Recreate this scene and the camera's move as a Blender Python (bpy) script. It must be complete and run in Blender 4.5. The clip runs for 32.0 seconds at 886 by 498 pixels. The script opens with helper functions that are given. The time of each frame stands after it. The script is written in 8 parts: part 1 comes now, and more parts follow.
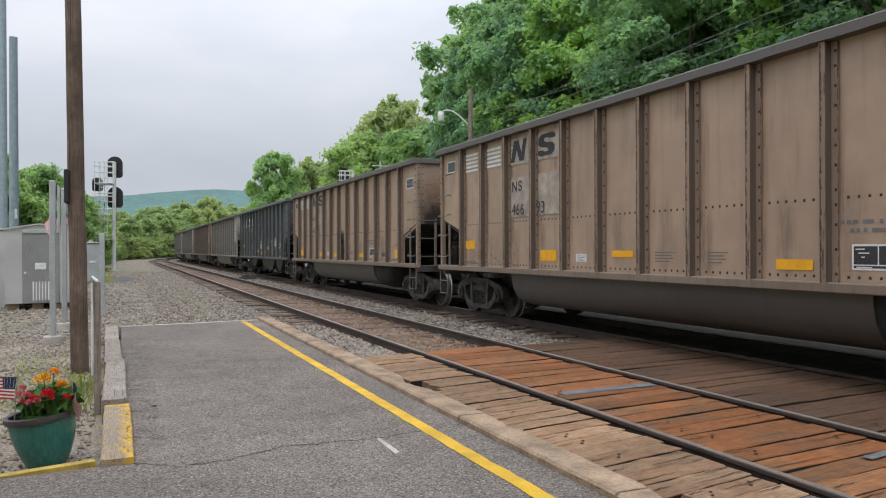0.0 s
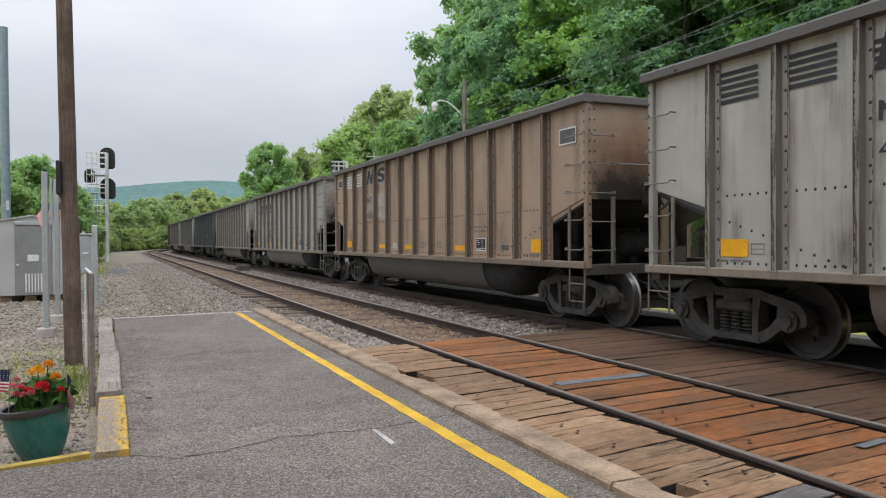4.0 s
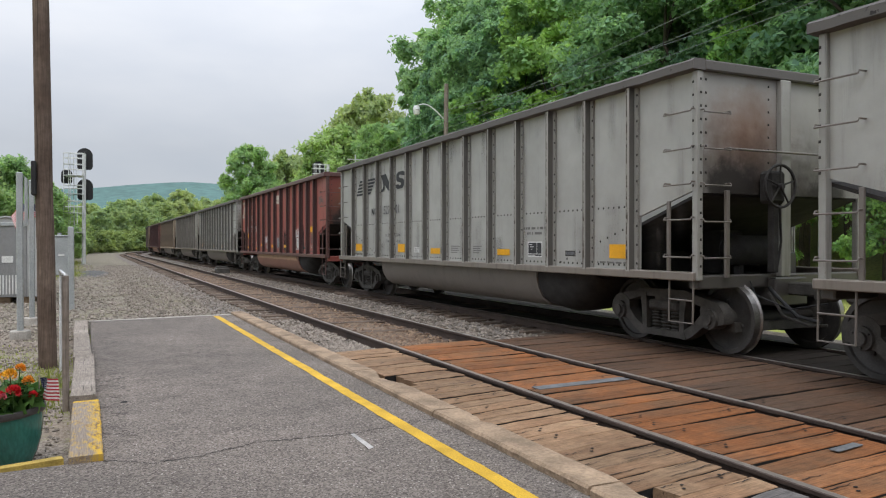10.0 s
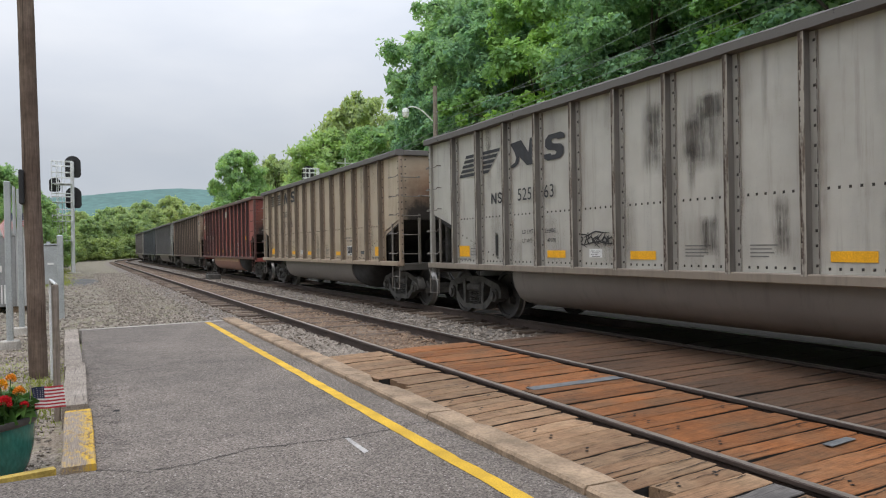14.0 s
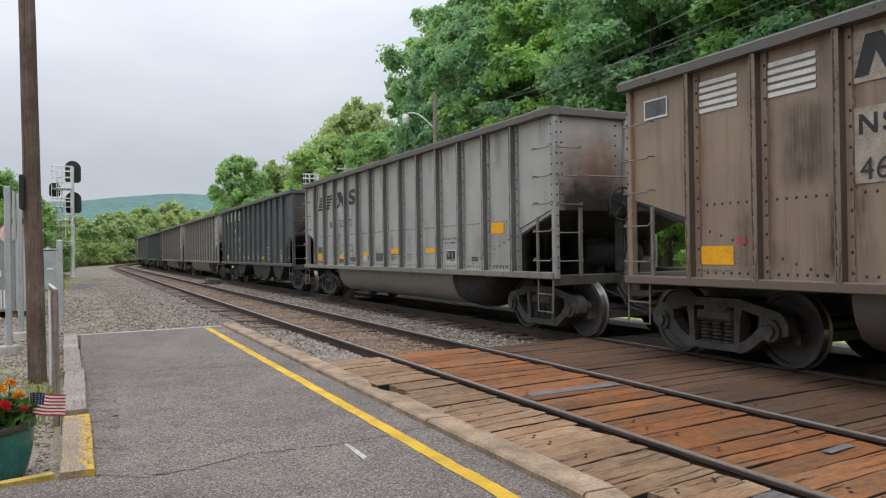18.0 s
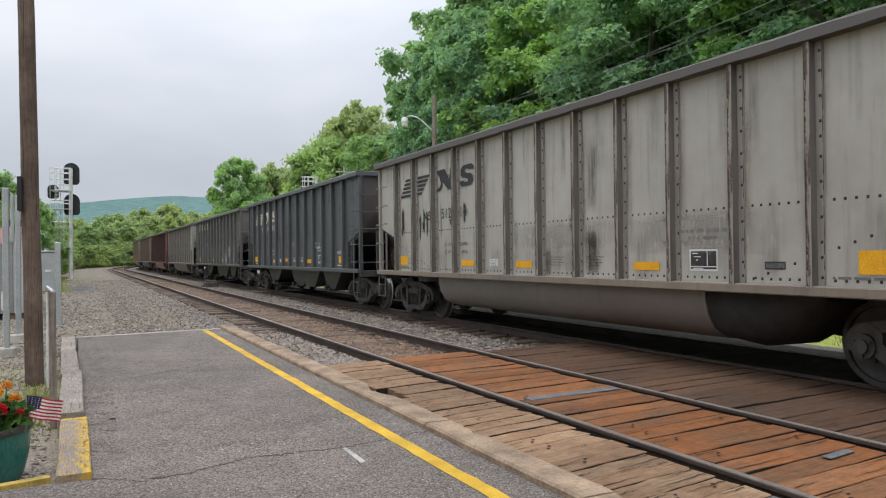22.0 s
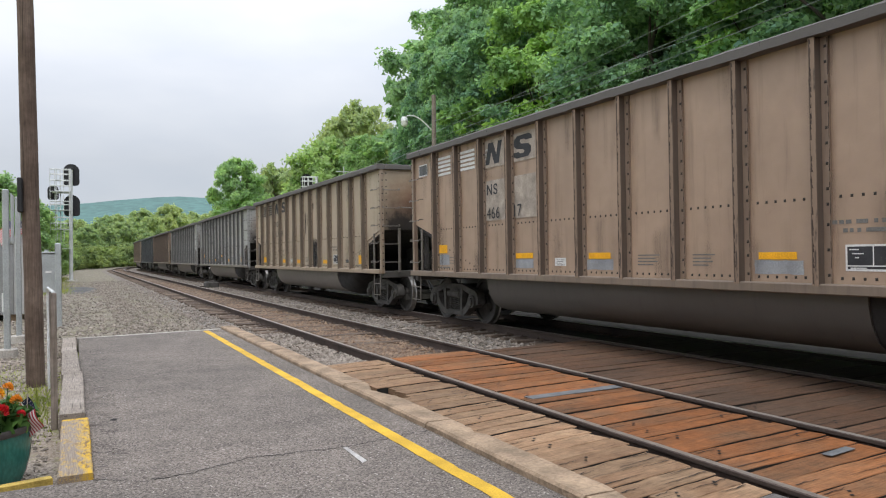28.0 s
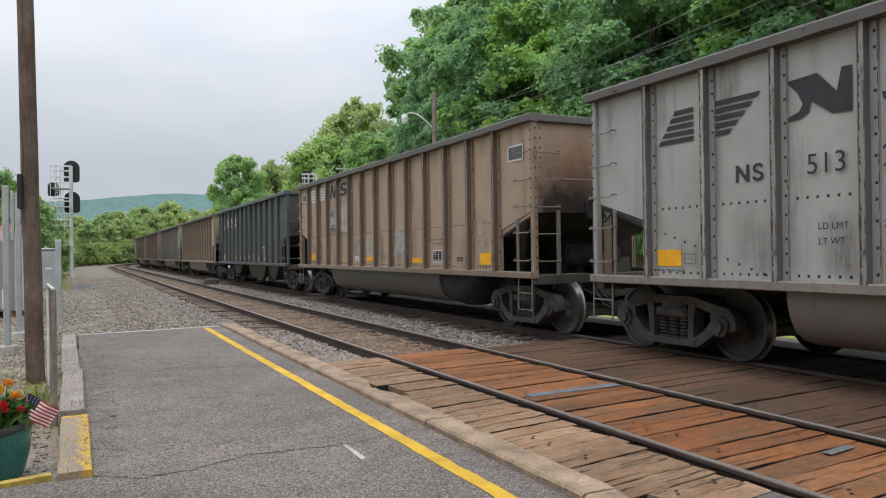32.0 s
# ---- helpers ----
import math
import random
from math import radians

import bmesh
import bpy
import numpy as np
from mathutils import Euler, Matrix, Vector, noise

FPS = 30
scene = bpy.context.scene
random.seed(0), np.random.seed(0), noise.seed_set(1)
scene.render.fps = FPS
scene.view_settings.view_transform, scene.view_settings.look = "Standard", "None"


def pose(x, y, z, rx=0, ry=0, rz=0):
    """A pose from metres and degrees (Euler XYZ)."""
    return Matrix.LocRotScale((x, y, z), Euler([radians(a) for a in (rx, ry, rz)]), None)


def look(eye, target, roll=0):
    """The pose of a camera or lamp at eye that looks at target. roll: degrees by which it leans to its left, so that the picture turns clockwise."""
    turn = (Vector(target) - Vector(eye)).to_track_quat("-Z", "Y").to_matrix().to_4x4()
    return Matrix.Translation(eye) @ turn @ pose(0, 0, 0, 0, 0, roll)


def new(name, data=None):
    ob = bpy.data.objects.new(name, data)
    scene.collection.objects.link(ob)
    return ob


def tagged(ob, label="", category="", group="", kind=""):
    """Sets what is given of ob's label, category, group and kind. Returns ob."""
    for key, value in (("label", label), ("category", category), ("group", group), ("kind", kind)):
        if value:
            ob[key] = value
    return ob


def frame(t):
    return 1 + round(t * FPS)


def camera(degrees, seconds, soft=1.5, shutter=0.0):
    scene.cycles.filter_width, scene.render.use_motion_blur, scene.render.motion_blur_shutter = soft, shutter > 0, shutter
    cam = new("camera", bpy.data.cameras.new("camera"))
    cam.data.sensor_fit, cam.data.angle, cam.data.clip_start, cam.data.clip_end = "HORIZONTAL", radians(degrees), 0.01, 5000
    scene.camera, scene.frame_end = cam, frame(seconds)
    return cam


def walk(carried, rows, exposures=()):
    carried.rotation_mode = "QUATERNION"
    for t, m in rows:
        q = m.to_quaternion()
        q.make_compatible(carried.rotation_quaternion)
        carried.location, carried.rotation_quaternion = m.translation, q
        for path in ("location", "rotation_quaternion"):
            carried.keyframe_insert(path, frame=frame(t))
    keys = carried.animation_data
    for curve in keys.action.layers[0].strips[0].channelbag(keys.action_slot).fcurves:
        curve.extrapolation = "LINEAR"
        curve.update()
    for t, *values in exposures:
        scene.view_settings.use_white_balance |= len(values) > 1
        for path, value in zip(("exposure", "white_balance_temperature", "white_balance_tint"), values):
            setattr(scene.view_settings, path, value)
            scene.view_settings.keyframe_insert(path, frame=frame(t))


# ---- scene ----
# ---- camera: seconds, heading right of the track, tilt, lean (degrees), place ----
CAM_ROWS = [
    (0, 23.341, -0.017, -0.265, -3.846, -0.023, 1.439),
    (0.5, 23.366, -0.087, -0.285, -3.851, -0.024, 1.436),
    (1, 23.418, -0.214, -0.397, -3.852, -0.023, 1.437),
    (1.5, 23.516, -0.297, -0.541, -3.856, -0.026, 1.438),
    (2, 23.590, -0.495, -0.469, -3.856, -0.027, 1.439),
    (2.5, 23.700, -0.652, -0.370, -3.855, -0.025, 1.438),
    (3, 23.705, -0.721, -0.335, -3.851, -0.018, 1.436),
    (3.5, 23.706, -0.781, -0.321, -3.850, -0.014, 1.438),
    (5.5, 25.023, -0.410, -0.964, -3.845, -0.009, 1.441),
    (6, 25.758, -0.471, -0.743, -3.847, -0.002, 1.438),
    (6.5, 25.793, -0.637, -0.247, -3.847, -0.002, 1.436),
    (7, 25.363, -1.139, 0.428, -3.845, -0.003, 1.436),
    (7.5, 25.375, -1.210, -0.205, -3.842, -0.008, 1.438),
    (8, 25.452, -1.284, -0.208, -3.840, -0.006, 1.440),
    (8.5, 25.373, -1.045, -0.350, -3.836, -0.014, 1.443),
    (9, 25.232, -0.810, -0.270, -3.837, -0.014, 1.443),
    (9.5, 25.177, -0.555, -0.298, -3.836, -0.014, 1.443),
    (10, 25.247, -0.459, -0.069, -3.836, -0.009, 1.442),
    (10.5, 25.404, -0.355, -0.368, -3.835, -0.002, 1.443),
    (11, 25.522, -0.295, -0.728, -3.836, 0.000, 1.443),
    (11.5, 25.652, -0.272, -0.778, -3.835, 0.003, 1.444),
    (12, 25.729, -0.229, -0.763, -3.836, 0.002, 1.445),
    (12.5, 25.786, -0.253, -0.812, -3.835, 0.000, 1.446),
    (13, 25.873, -0.234, -0.767, -3.837, -0.001, 1.445),
    (13.5, 25.910, -0.292, -0.774, -3.836, -0.003, 1.444),
    (14, 25.913, -0.305, -1.050, -3.837, -0.004, 1.443),
    (14.5, 25.924, -0.243, -1.003, -3.834, -0.008, 1.443),
    (16.5, 26.020, -0.011, -0.875, -3.837, -0.009, 1.444),
    (17, 25.956, 0.054, -0.866, -3.836, -0.012, 1.445),
    (17.5, 25.956, 0.090, -0.911, -3.839, -0.012, 1.445),
    (18, 25.949, 0.142, -0.905, -3.840, -0.015, 1.444),
    (18.5, 25.932, 0.131, -0.971, -3.840, -0.015, 1.445),
    (19, 25.845, 0.183, -0.932, -3.838, -0.011, 1.443),
    (19.5, 25.813, 0.213, -1.070, -3.836, -0.007, 1.442),
    (20, 25.883, 0.268, -0.866, -3.835, -0.003, 1.444),
    (20.5, 25.918, 0.323, -0.944, -3.835, 0.001, 1.443),
    (21, 26.002, 0.326, -0.640, -3.836, 0.006, 1.443),
    (21.5, 26.052, 0.354, -0.573, -3.836, 0.003, 1.445),
    (22, 26.064, 0.397, -0.707, -3.838, 0.001, 1.445),
    (22.5, 26.023, 0.426, -0.686, -3.837, 0.001, 1.446),
    (23, 25.987, 0.470, -0.793, -3.836, -0.001, 1.446),
    (23.5, 25.996, 0.483, -0.803, -3.836, -0.000, 1.445),
    (24, 26.006, 0.476, -0.741, -3.834, 0.001, 1.446),
    (24.5, 26.025, 0.466, -0.665, -3.836, 0.000, 1.445),
    (25, 26.063, 0.414, -0.893, -3.835, 0.002, 1.445),
    (25.5, 26.077, 0.368, -1.177, -3.838, -0.002, 1.446),
    (27.5, 26.104, 0.327, -1.117, -3.838, -0.001, 1.445),
    (28, 26.048, 0.346, -0.971, -3.839, -0.002, 1.445),
    (28.5, 26.073, 0.331, -0.868, -3.839, 0.001, 1.444),
    (29, 26.043, 0.245, -0.914, -3.837, 0.002, 1.445),
    (29.5, 26.065, 0.275, -0.839, -3.836, 0.004, 1.446),
    (30, 26.044, 0.223, -0.762, -3.835, 0.003, 1.446),
    (30.5, 26.027, 0.167, -0.721, -3.836, 0.003, 1.445),
    (31, 26.010, 0.163, -0.779, -3.835, 0.001, 1.446),
    (31.5, 26.031, 0.177, -0.924, -3.836, 0.001, 1.446),
    (32, 26.029, 0.156, -0.836, -3.835, 0.002, 1.445),
]


def cam_pose(heading, tilt, lean, x, y, z):
    h, p = radians(heading), radians(tilt)
    way = Vector((math.sin(h) * math.cos(p), math.cos(h) * math.cos(p), math.sin(p)))
    eye = Vector((x, y, z))
    return look(eye, eye + way * 10, lean)


cam = camera(61.5, 32.0, soft=1.12)
walk(cam, [(t, cam_pose(*row)) for t, *row in CAM_ROWS], exposures=[(0.0, 0.16), (22.5, 0.17), (23.5, 0.28), (24.5, 0.31), (27.5, 0.32), (28.3, 0.32), (29.3, 0.28), (30.2, 0.17), (32.0, 0.16)])

# ---- world, sun ----
world = bpy.data.worlds.new("overcast_sky")
scene.world = world
world.use_nodes = True
wn, wl = world.node_tree.nodes, world.node_tree.links
wn.clear()
w_out, w_bg = wn.new("ShaderNodeOutputWorld"), wn.new("ShaderNodeBackground")
w_sky, w_mix = wn.new("ShaderNodeTexSky"), wn.new("ShaderNodeMixRGB")
w_sky.sky_type, w_sky.sun_disc = "NISHITA", False
w_sky.sun_elevation, w_sky.sun_rotation = radians(62), radians(205)
w_tc, w_map = wn.new("ShaderNodeTexCoord"), wn.new("ShaderNodeMapping")
w_noise, w_ramp = wn.new("ShaderNodeTexNoise"), wn.new("ShaderNodeValToRGB")
w_map.inputs["Scale"].default_value = (1.0, 1.0, 2.6)
w_noise.inputs["Scale"].default_value, w_noise.inputs["Detail"].default_value = 2.2, 5.0
w_ramp.color_ramp.elements[0].position, w_ramp.color_ramp.elements[1].position = 0.36, 0.68
w_ramp.color_ramp.elements[0].color = (6.2, 6.6, 7.4, 1)
w_ramp.color_ramp.elements[1].color = (8.05, 8.2, 8.6, 1)
w_mix.inputs["Fac"].default_value = 0.86
w_bg.inputs["Strength"].default_value = 0.1
wl.new(w_tc.outputs["Generated"], w_map.inputs["Vector"])
wl.new(w_map.outputs["Vector"], w_noise.inputs["Vector"])
wl.new(w_noise.outputs["Fac"], w_ramp.inputs["Fac"])
wl.new(w_sky.outputs["Color"], w_mix.inputs["Color1"])
wl.new(w_ramp.outputs["Color"], w_mix.inputs["Color2"])
# an overcast sky is brightest overhead
w_sep, w_grad, w_mul = wn.new("ShaderNodeSeparateXYZ"), wn.new("ShaderNodeMapRange"), wn.new("ShaderNodeMixRGB")
w_grad.inputs["From Min"].default_value, w_grad.inputs["From Max"].default_value = 0.12, 0.95
w_grad.inputs["To Min"].default_value, w_grad.inputs["To Max"].default_value = 0.79, 2.6
w_mul.blend_type, w_mul.inputs["Fac"].default_value = "MULTIPLY", 1.0
wl.new(w_tc.outputs["Generated"], w_sep.inputs["Vector"])
wl.new(w_sep.outputs["Z"], w_grad.inputs["Value"])
wl.new(w_mix.outputs["Color"], w_mul.inputs["Color1"])
wl.new(w_grad.outputs["Result"], w_mul.inputs["Color2"])
wl.new(w_mul.outputs["Color"], w_bg.inputs["Color"])
wl.new(w_bg.outputs["Background"], w_out.inputs["Surface"])

sun_ob = new("sun", bpy.data.lights.new("sun", "SUN"))
sun_ob.data.energy, sun_ob.data.angle, sun_ob.data.color = 0.9, radians(25), (1.0, 0.96, 0.9)
sun_ob.matrix_world = look((-14, -30, 62), (0, 0, 0))

# ---- mesh builder ----
class Shape:
    """Collects vertices and faces of one mesh."""

    def __init__(self):
        self.v, self.f, self.m = [], [], []

    def add(self, verts, faces, slot=0):
        n = len(self.v)
        self.v += [tuple(p) for p in verts]
        self.f += [tuple(i + n for i in face) for face in faces]
        self.m += [slot] * len(faces)
        return self

    def box(self, lo, hi, slot=0, chamfer=0.0):
        (a, b, c), (d, e, g) = lo, hi
        if chamfer <= 0:
            vs = [(a, b, c), (d, b, c), (d, e, c), (a, e, c), (a, b, g), (d, b, g), (d, e, g), (a, e, g)]
            return self.add(vs, [(0, 3, 2, 1), (4, 5, 6, 7), (0, 1, 5, 4), (1, 2, 6, 5), (2, 3, 7, 6), (3, 0, 4, 7)], slot)
        k = chamfer
        xs, ys, zs = (a, d), (b, e), (c, g)
        vs, at = [], {}
        for i in (0, 1):
            for j in (0, 1):
                for l in (0, 1):
                    s = [1 if q == 0 else -1 for q in (i, j, l)]
                    for ax in range(3):
                        p = [xs[i], ys[j], zs[l]]
                        for o in range(3):
                            if o != ax:
                                p[o] += s[o] * k
                        at[i, j, l, ax] = len(vs)
                        vs.append(p)
        fs = []
        for ax in range(3):
            o1, o2 = [o for o in range(3) if o != ax]
            for side in (0, 1):
                loop = []
                for q1, q2 in ((0, 0), (1, 0), (1, 1), (0, 1)):
                    key = [0, 0, 0]
                    key[ax], key[o1], key[o2] = side, q1, q2
                    loop.append(at[(*key, ax)])
                fs.append(tuple(loop))
            for q1 in (0, 1):
                for q2 in (0, 1):
                    k0, k1 = [0, 0, 0], [0, 0, 0]
                    k0[ax], k1[ax] = 0, 1
                    k0[o1] = k1[o1] = q1
                    k0[o2] = k1[o2] = q2
                    fs.append((at[(*k0, o1)], at[(*k1, o1)], at[(*k1, o2)], at[(*k0, o2)]))
        for i in (0, 1):
            for j in (0, 1):
                for l in (0, 1):
                    fs.append((at[i, j, l, 0], at[i, j, l, 1], at[i, j, l, 2]))
        return self.add(vs, fs, slot)

    def tube(self, p0, p1, r0, r1=None, n=8, slot=0, caps=True):
        p0, p1 = Vector(p0), Vector(p1)
        r1 = r0 if r1 is None else r1
        q = (p1 - p0).to_track_quat("Z", "Y")
        vs = []
        for p, r in ((p0, r0), (p1, r1)):
            vs += [p + q @ Vector((r * math.cos(2 * math.pi * i / n), r * math.sin(2 * math.pi * i / n), 0)) for i in range(n)]
        fs = [(i, (i + 1) % n, n + (i + 1) % n, n + i) for i in range(n)]
        if caps:
            fs += [tuple(range(n - 1, -1, -1)), tuple(range(n, 2 * n))]
        return self.add(vs, fs, slot)

    def rod(self, pts, r, n=6, slot=0, r1=None):
        """One bent pipe through the points, tapering from r to r1."""
        ps = [Vector(p) for p in pts]
        r1 = r if r1 is None else r1
        vs, m = [], len(ps)
        side = None
        for i, p in enumerate(ps):
            way = (ps[min(i + 1, m - 1)] - ps[max(i - 1, 0)]).normalized()
            if side is None:
                side = way.orthogonal().normalized()
            side = (side - way * side.dot(way)).normalized()
            up = way.cross(side)
            rr = r + (r1 - r) * i / (m - 1)
            vs += [p + (side * math.cos(2 * math.pi * j / n) + up * math.sin(2 * math.pi * j / n)) * rr for j in range(n)]
        fs = [(i * n + j, i * n + (j + 1) % n, (i + 1) * n + (j + 1) % n, (i + 1) * n + j) for i in range(m - 1) for j in range(n)]
        fs += [tuple(range(n - 1, -1, -1)), tuple((m - 1) * n + j for j in range(n))]
        return self.add(vs, fs, slot)

    def prism(self, outline, axis, lo, hi, slot=0):
        """A flat outline (two coordinates) drawn out along axis 0, 1 or 2."""
        n = len(outline)

        def put(p, w):
            q = list(p)
            q.insert(axis, w)
            return q
        vs = [put(p, lo) for p in outline] + [put(p, hi) for p in outline]
        fs = [tuple(range(n)), tuple(range(2 * n - 1, n - 1, -1))]
        fs += [((i + 1) % n, i, n + i, n + (i + 1) % n) for i in range(n)]
        return self.add(vs, fs, slot)

    def lathe(self, profile, axis=2, n=24, at=(0, 0, 0), slots=None):
        """A profile of (radius, height) turned about an axis."""
        vs, fs, k = [], [], len(profile)
        for i in range(n):
            a = 2 * math.pi * i / n
            for r, h in profile:
                p = [r * math.cos(a), r * math.sin(a)]
                p.insert(axis, h)
                vs.append([p[o] + at[o] for o in range(3)])
        ms = []
        for i in range(n):
            for j in range(k - 1):
                fs.append((i * k + j, ((i + 1) % n) * k + j, ((i + 1) % n) * k + j + 1, i * k + j + 1))
                ms.append(slots[j] if slots else 0)
        n0 = len(self.f)
        self.add(vs, fs)
        self.m[n0:] = ms
        return self

    def mesh(self, name, mats=(), smooth=False):
        me = bpy.data.meshes.new(name)
        me.from_pydata(self.v, [], self.f)
        for m in mats:
            me.materials.append(m)
        if any(self.m):
            me.polygons.foreach_set("material_index", self.m)
        bm = bmesh.new()
        bm.from_mesh(me)
        bmesh.ops.recalc_face_normals(bm, faces=bm.faces)
        bm.to_mesh(me)
        bm.free()
        if smooth:
            me.shade_smooth()
            if hasattr(me, "set_sharp_from_angle"):
                me.set_sharp_from_angle(angle=radians(40))
        me.update()
        return me


def part(name, data, material=None, parent=None, label="", at=None, kind=""):
    """One mesh object under a thing or a part; data is a mesh or a Shape."""
    if isinstance(data, Shape):
        data = data.mesh(name)
    ob = new(name, data)
    if material is not None:
        if not data.materials:
            data.materials.append(material)
        if data.materials[0] != material:
            ob.material_slots[0].link = "OBJECT"
            ob.material_slots[0].material = material
    ob.parent = parent
    if at is not None:
        ob.matrix_basis = at
    return tagged(ob, label=label, kind=kind)


def thing(name, label, category, group="", kind="", at=None):
    ob = new(name)
    if at is not None:
        ob.matrix_basis = at
    return tagged(ob, label, category, group, kind)


def solid(name, data, material, label, category, group="", kind="", at=None):
    """A thing that is one mesh."""
    ob = part(name, data, material, None, label, at)
    return tagged(ob, label, category, group, kind)


# ---- materials ----
class Nodes:
    def __init__(self, name):
        self.mat = bpy.data.materials.new(name)
        self.mat.use_nodes = True
        self.t = self.mat.node_tree
        self.bsdf = self.t.nodes["Principled BSDF"]
        self.tc = None

    def link(self, a, b):
        self.t.links.new(a, b)

    def coords(self, scale=(1, 1, 1), world=False):
        if world:
            src = self.t.nodes.new("ShaderNodeNewGeometry").outputs["Position"]
        else:
            src = self.t.nodes.new("ShaderNodeTexCoord").outputs["Object"]
        m = self.t.nodes.new("ShaderNodeMapping")
        m.inputs["Scale"].default_value = scale
        self.link(src, m.inputs["Vector"])
        return m

    def noise(self, mapping, scale, detail=5.0, rough=0.55):
        n = self.t.nodes.new("ShaderNodeTexNoise")
        n.inputs["Scale"].default_value, n.inputs["Detail"].default_value, n.inputs["Roughness"].default_value = scale, detail, rough
        self.link(mapping.outputs["Vector"], n.inputs["Vector"])
        return n.outputs["Fac"]

    def ramp(self, fac, lo, hi, c0=(0, 0, 0, 1), c1=(1, 1, 1, 1)):
        r = self.t.nodes.new("ShaderNodeValToRGB")
        e = r.color_ramp.elements
        e[0].position, e[1].position, e[0].color, e[1].color = lo, hi, c0, c1
        self.link(fac, r.inputs["Fac"])
        return r.outputs["Color"]

    def mix(self, fac, a, b, mode="MIX"):
        m = self.t.nodes.new("ShaderNodeMixRGB")
        m.blend_type = mode
        for socket, v in (("Fac", fac), ("Color1", a), ("Color2", b)):
            if hasattr(v, "links"):
                self.link(v, m.inputs[socket])
            else:
                m.inputs[socket].default_value = v
        return m.outputs["Color"]

    def bump(self, height, strength, distance=0.02):
        b = self.t.nodes.new("ShaderNodeBump")
        b.inputs["Strength"].default_value, b.inputs["Distance"].default_value = strength, distance
        self.link(height, b.inputs["Height"])
        self.link(b.outputs["Normal"], self.bsdf.inputs["Normal"])

    def done(self, color, rough=0.7, metal=0.0, spec=0.4):
        if hasattr(color, "links"):
            self.link(color, self.bsdf.inputs["Base Color"])
        else:
            self.bsdf.inputs["Base Color"].default_value = color
        if hasattr(rough, "links"):
            self.link(rough, self.bsdf.inputs["Roughness"])
        else:
            self.bsdf.inputs["Roughness"].default_value = rough
        self.bsdf.inputs["Metallic"].default_value = metal
        self.bsdf.inputs["Specular IOR Level"].default_value = spec
        return self.mat


def rgb(c, k=1.0):
    return (c[0] * k, c[1] * k, c[2] * k, 1)


def plain(name, c, rough=0.6, metal=0.0, spread=0.25, scale=6.0, fine=60.0, bump=0.1, stretch=(1, 1, 1), world=False, spec=0.4):
    """A worn surface: one colour varied at two scales, with fine relief."""
    n = Nodes(name)
    mp = n.coords(stretch, world)
    big, small = n.noise(mp, scale, 4), n.noise(mp, fine, 3)
    a = n.mix(n.ramp(big, 0.3, 0.7), rgb(c, 1 - spread), rgb(c, 1 + spread))
    b = n.mix(n.ramp(small, 0.35, 0.65), rgb((0.82, 0.82, 0.82)), rgb((1.12, 1.12, 1.12)))
    n.bump(small, bump)
    return n.done(n.mix(1.0, a, b, "MULTIPLY"), rough, metal, spec)


def paint(name, c, dirt=(0.10, 0.085, 0.075), dirty=0.5, rust=(0.14, 0.07, 0.04), rusty=0.3, seed=0.0):
    """Weathered freight-car paint: patchy fading, streaks that run down, rust specks."""
    n = Nodes(name)
    m1 = n.coords((1, 1, 1))
    m1.inputs["Location"].default_value = (seed, seed * 2, 0)
    m2 = n.coords((5, 5, 0.35))
    m2.inputs["Location"].default_value = (seed * 3, seed, 0)
    big, mid, fine = n.noise(m1, 0.5, 5), n.noise(m1, 3.0, 6), n.noise(m1, 45, 3)
    streak = n.noise(m2, 1.6, 6, 0.65)
    base = n.mix(n.ramp(big, 0.3, 0.7), rgb(c, 0.86), rgb(c, 1.1))
    base = n.mix(n.ramp(mid, 0.35, 0.8), base, n.mix(0.3, base, rgb(dirt, 1.6)))
    down = n.ramp(streak, 0.66 - 0.2 * dirty, 0.85)
    base = n.mix(n.mix(1.0, down, rgb((dirty, dirty, dirty)), "MULTIPLY"), base, rgb(dirt))
    spot = n.ramp(n.noise(m1, 9.0, 8, 0.7), 0.72 - 0.1 * rusty, 0.8)
    base = n.mix(n.mix(1.0, spot, rgb((0.8 * rusty, 0.8 * rusty, 0.8 * rusty)), "MULTIPLY"), base, rgb(rust))
    n.bump(n.mix(0.5, mid, fine), 0.12, 0.02)
    return n.done(base, 0.45, 0.0, 0.6)


def peeled(name, c, bare, seed):
    """A post's outer edge: paint peeled in long flakes down to brown rust."""
    n = Nodes(name)
    m1, m2 = n.coords((1, 1, 1)), n.coords((16, 16, 1.1))
    for m in (m1, m2):
        m.inputs["Location"].default_value = (seed, seed * 3, 0)
    oi = n.t.nodes.new("ShaderNodeObjectInfo")
    flake, mid = n.noise(m2, 1.4, 7, 0.6), n.noise(m1, 7.0, 6, 0.65)
    rust = n.mix(n.ramp(mid, 0.35, 0.65), rgb((0.062, 0.046, 0.037)), rgb((0.125, 0.092, 0.07)))
    gone = n.ramp(n.mix(0.3, flake, mid), bare - 0.05, bare + 0.03)
    col = n.mix(gone, rust, rgb(c))
    col = n.mix(1.0, col, n.ramp(oi.outputs["Random"], 0.0, 1.0, rgb((0.82,) * 3), rgb((1.14,) * 3)), "MULTIPLY")
    n.bump(flake, 0.2, 0.01)
    return n.done(col, 0.65, 0, 0.3)


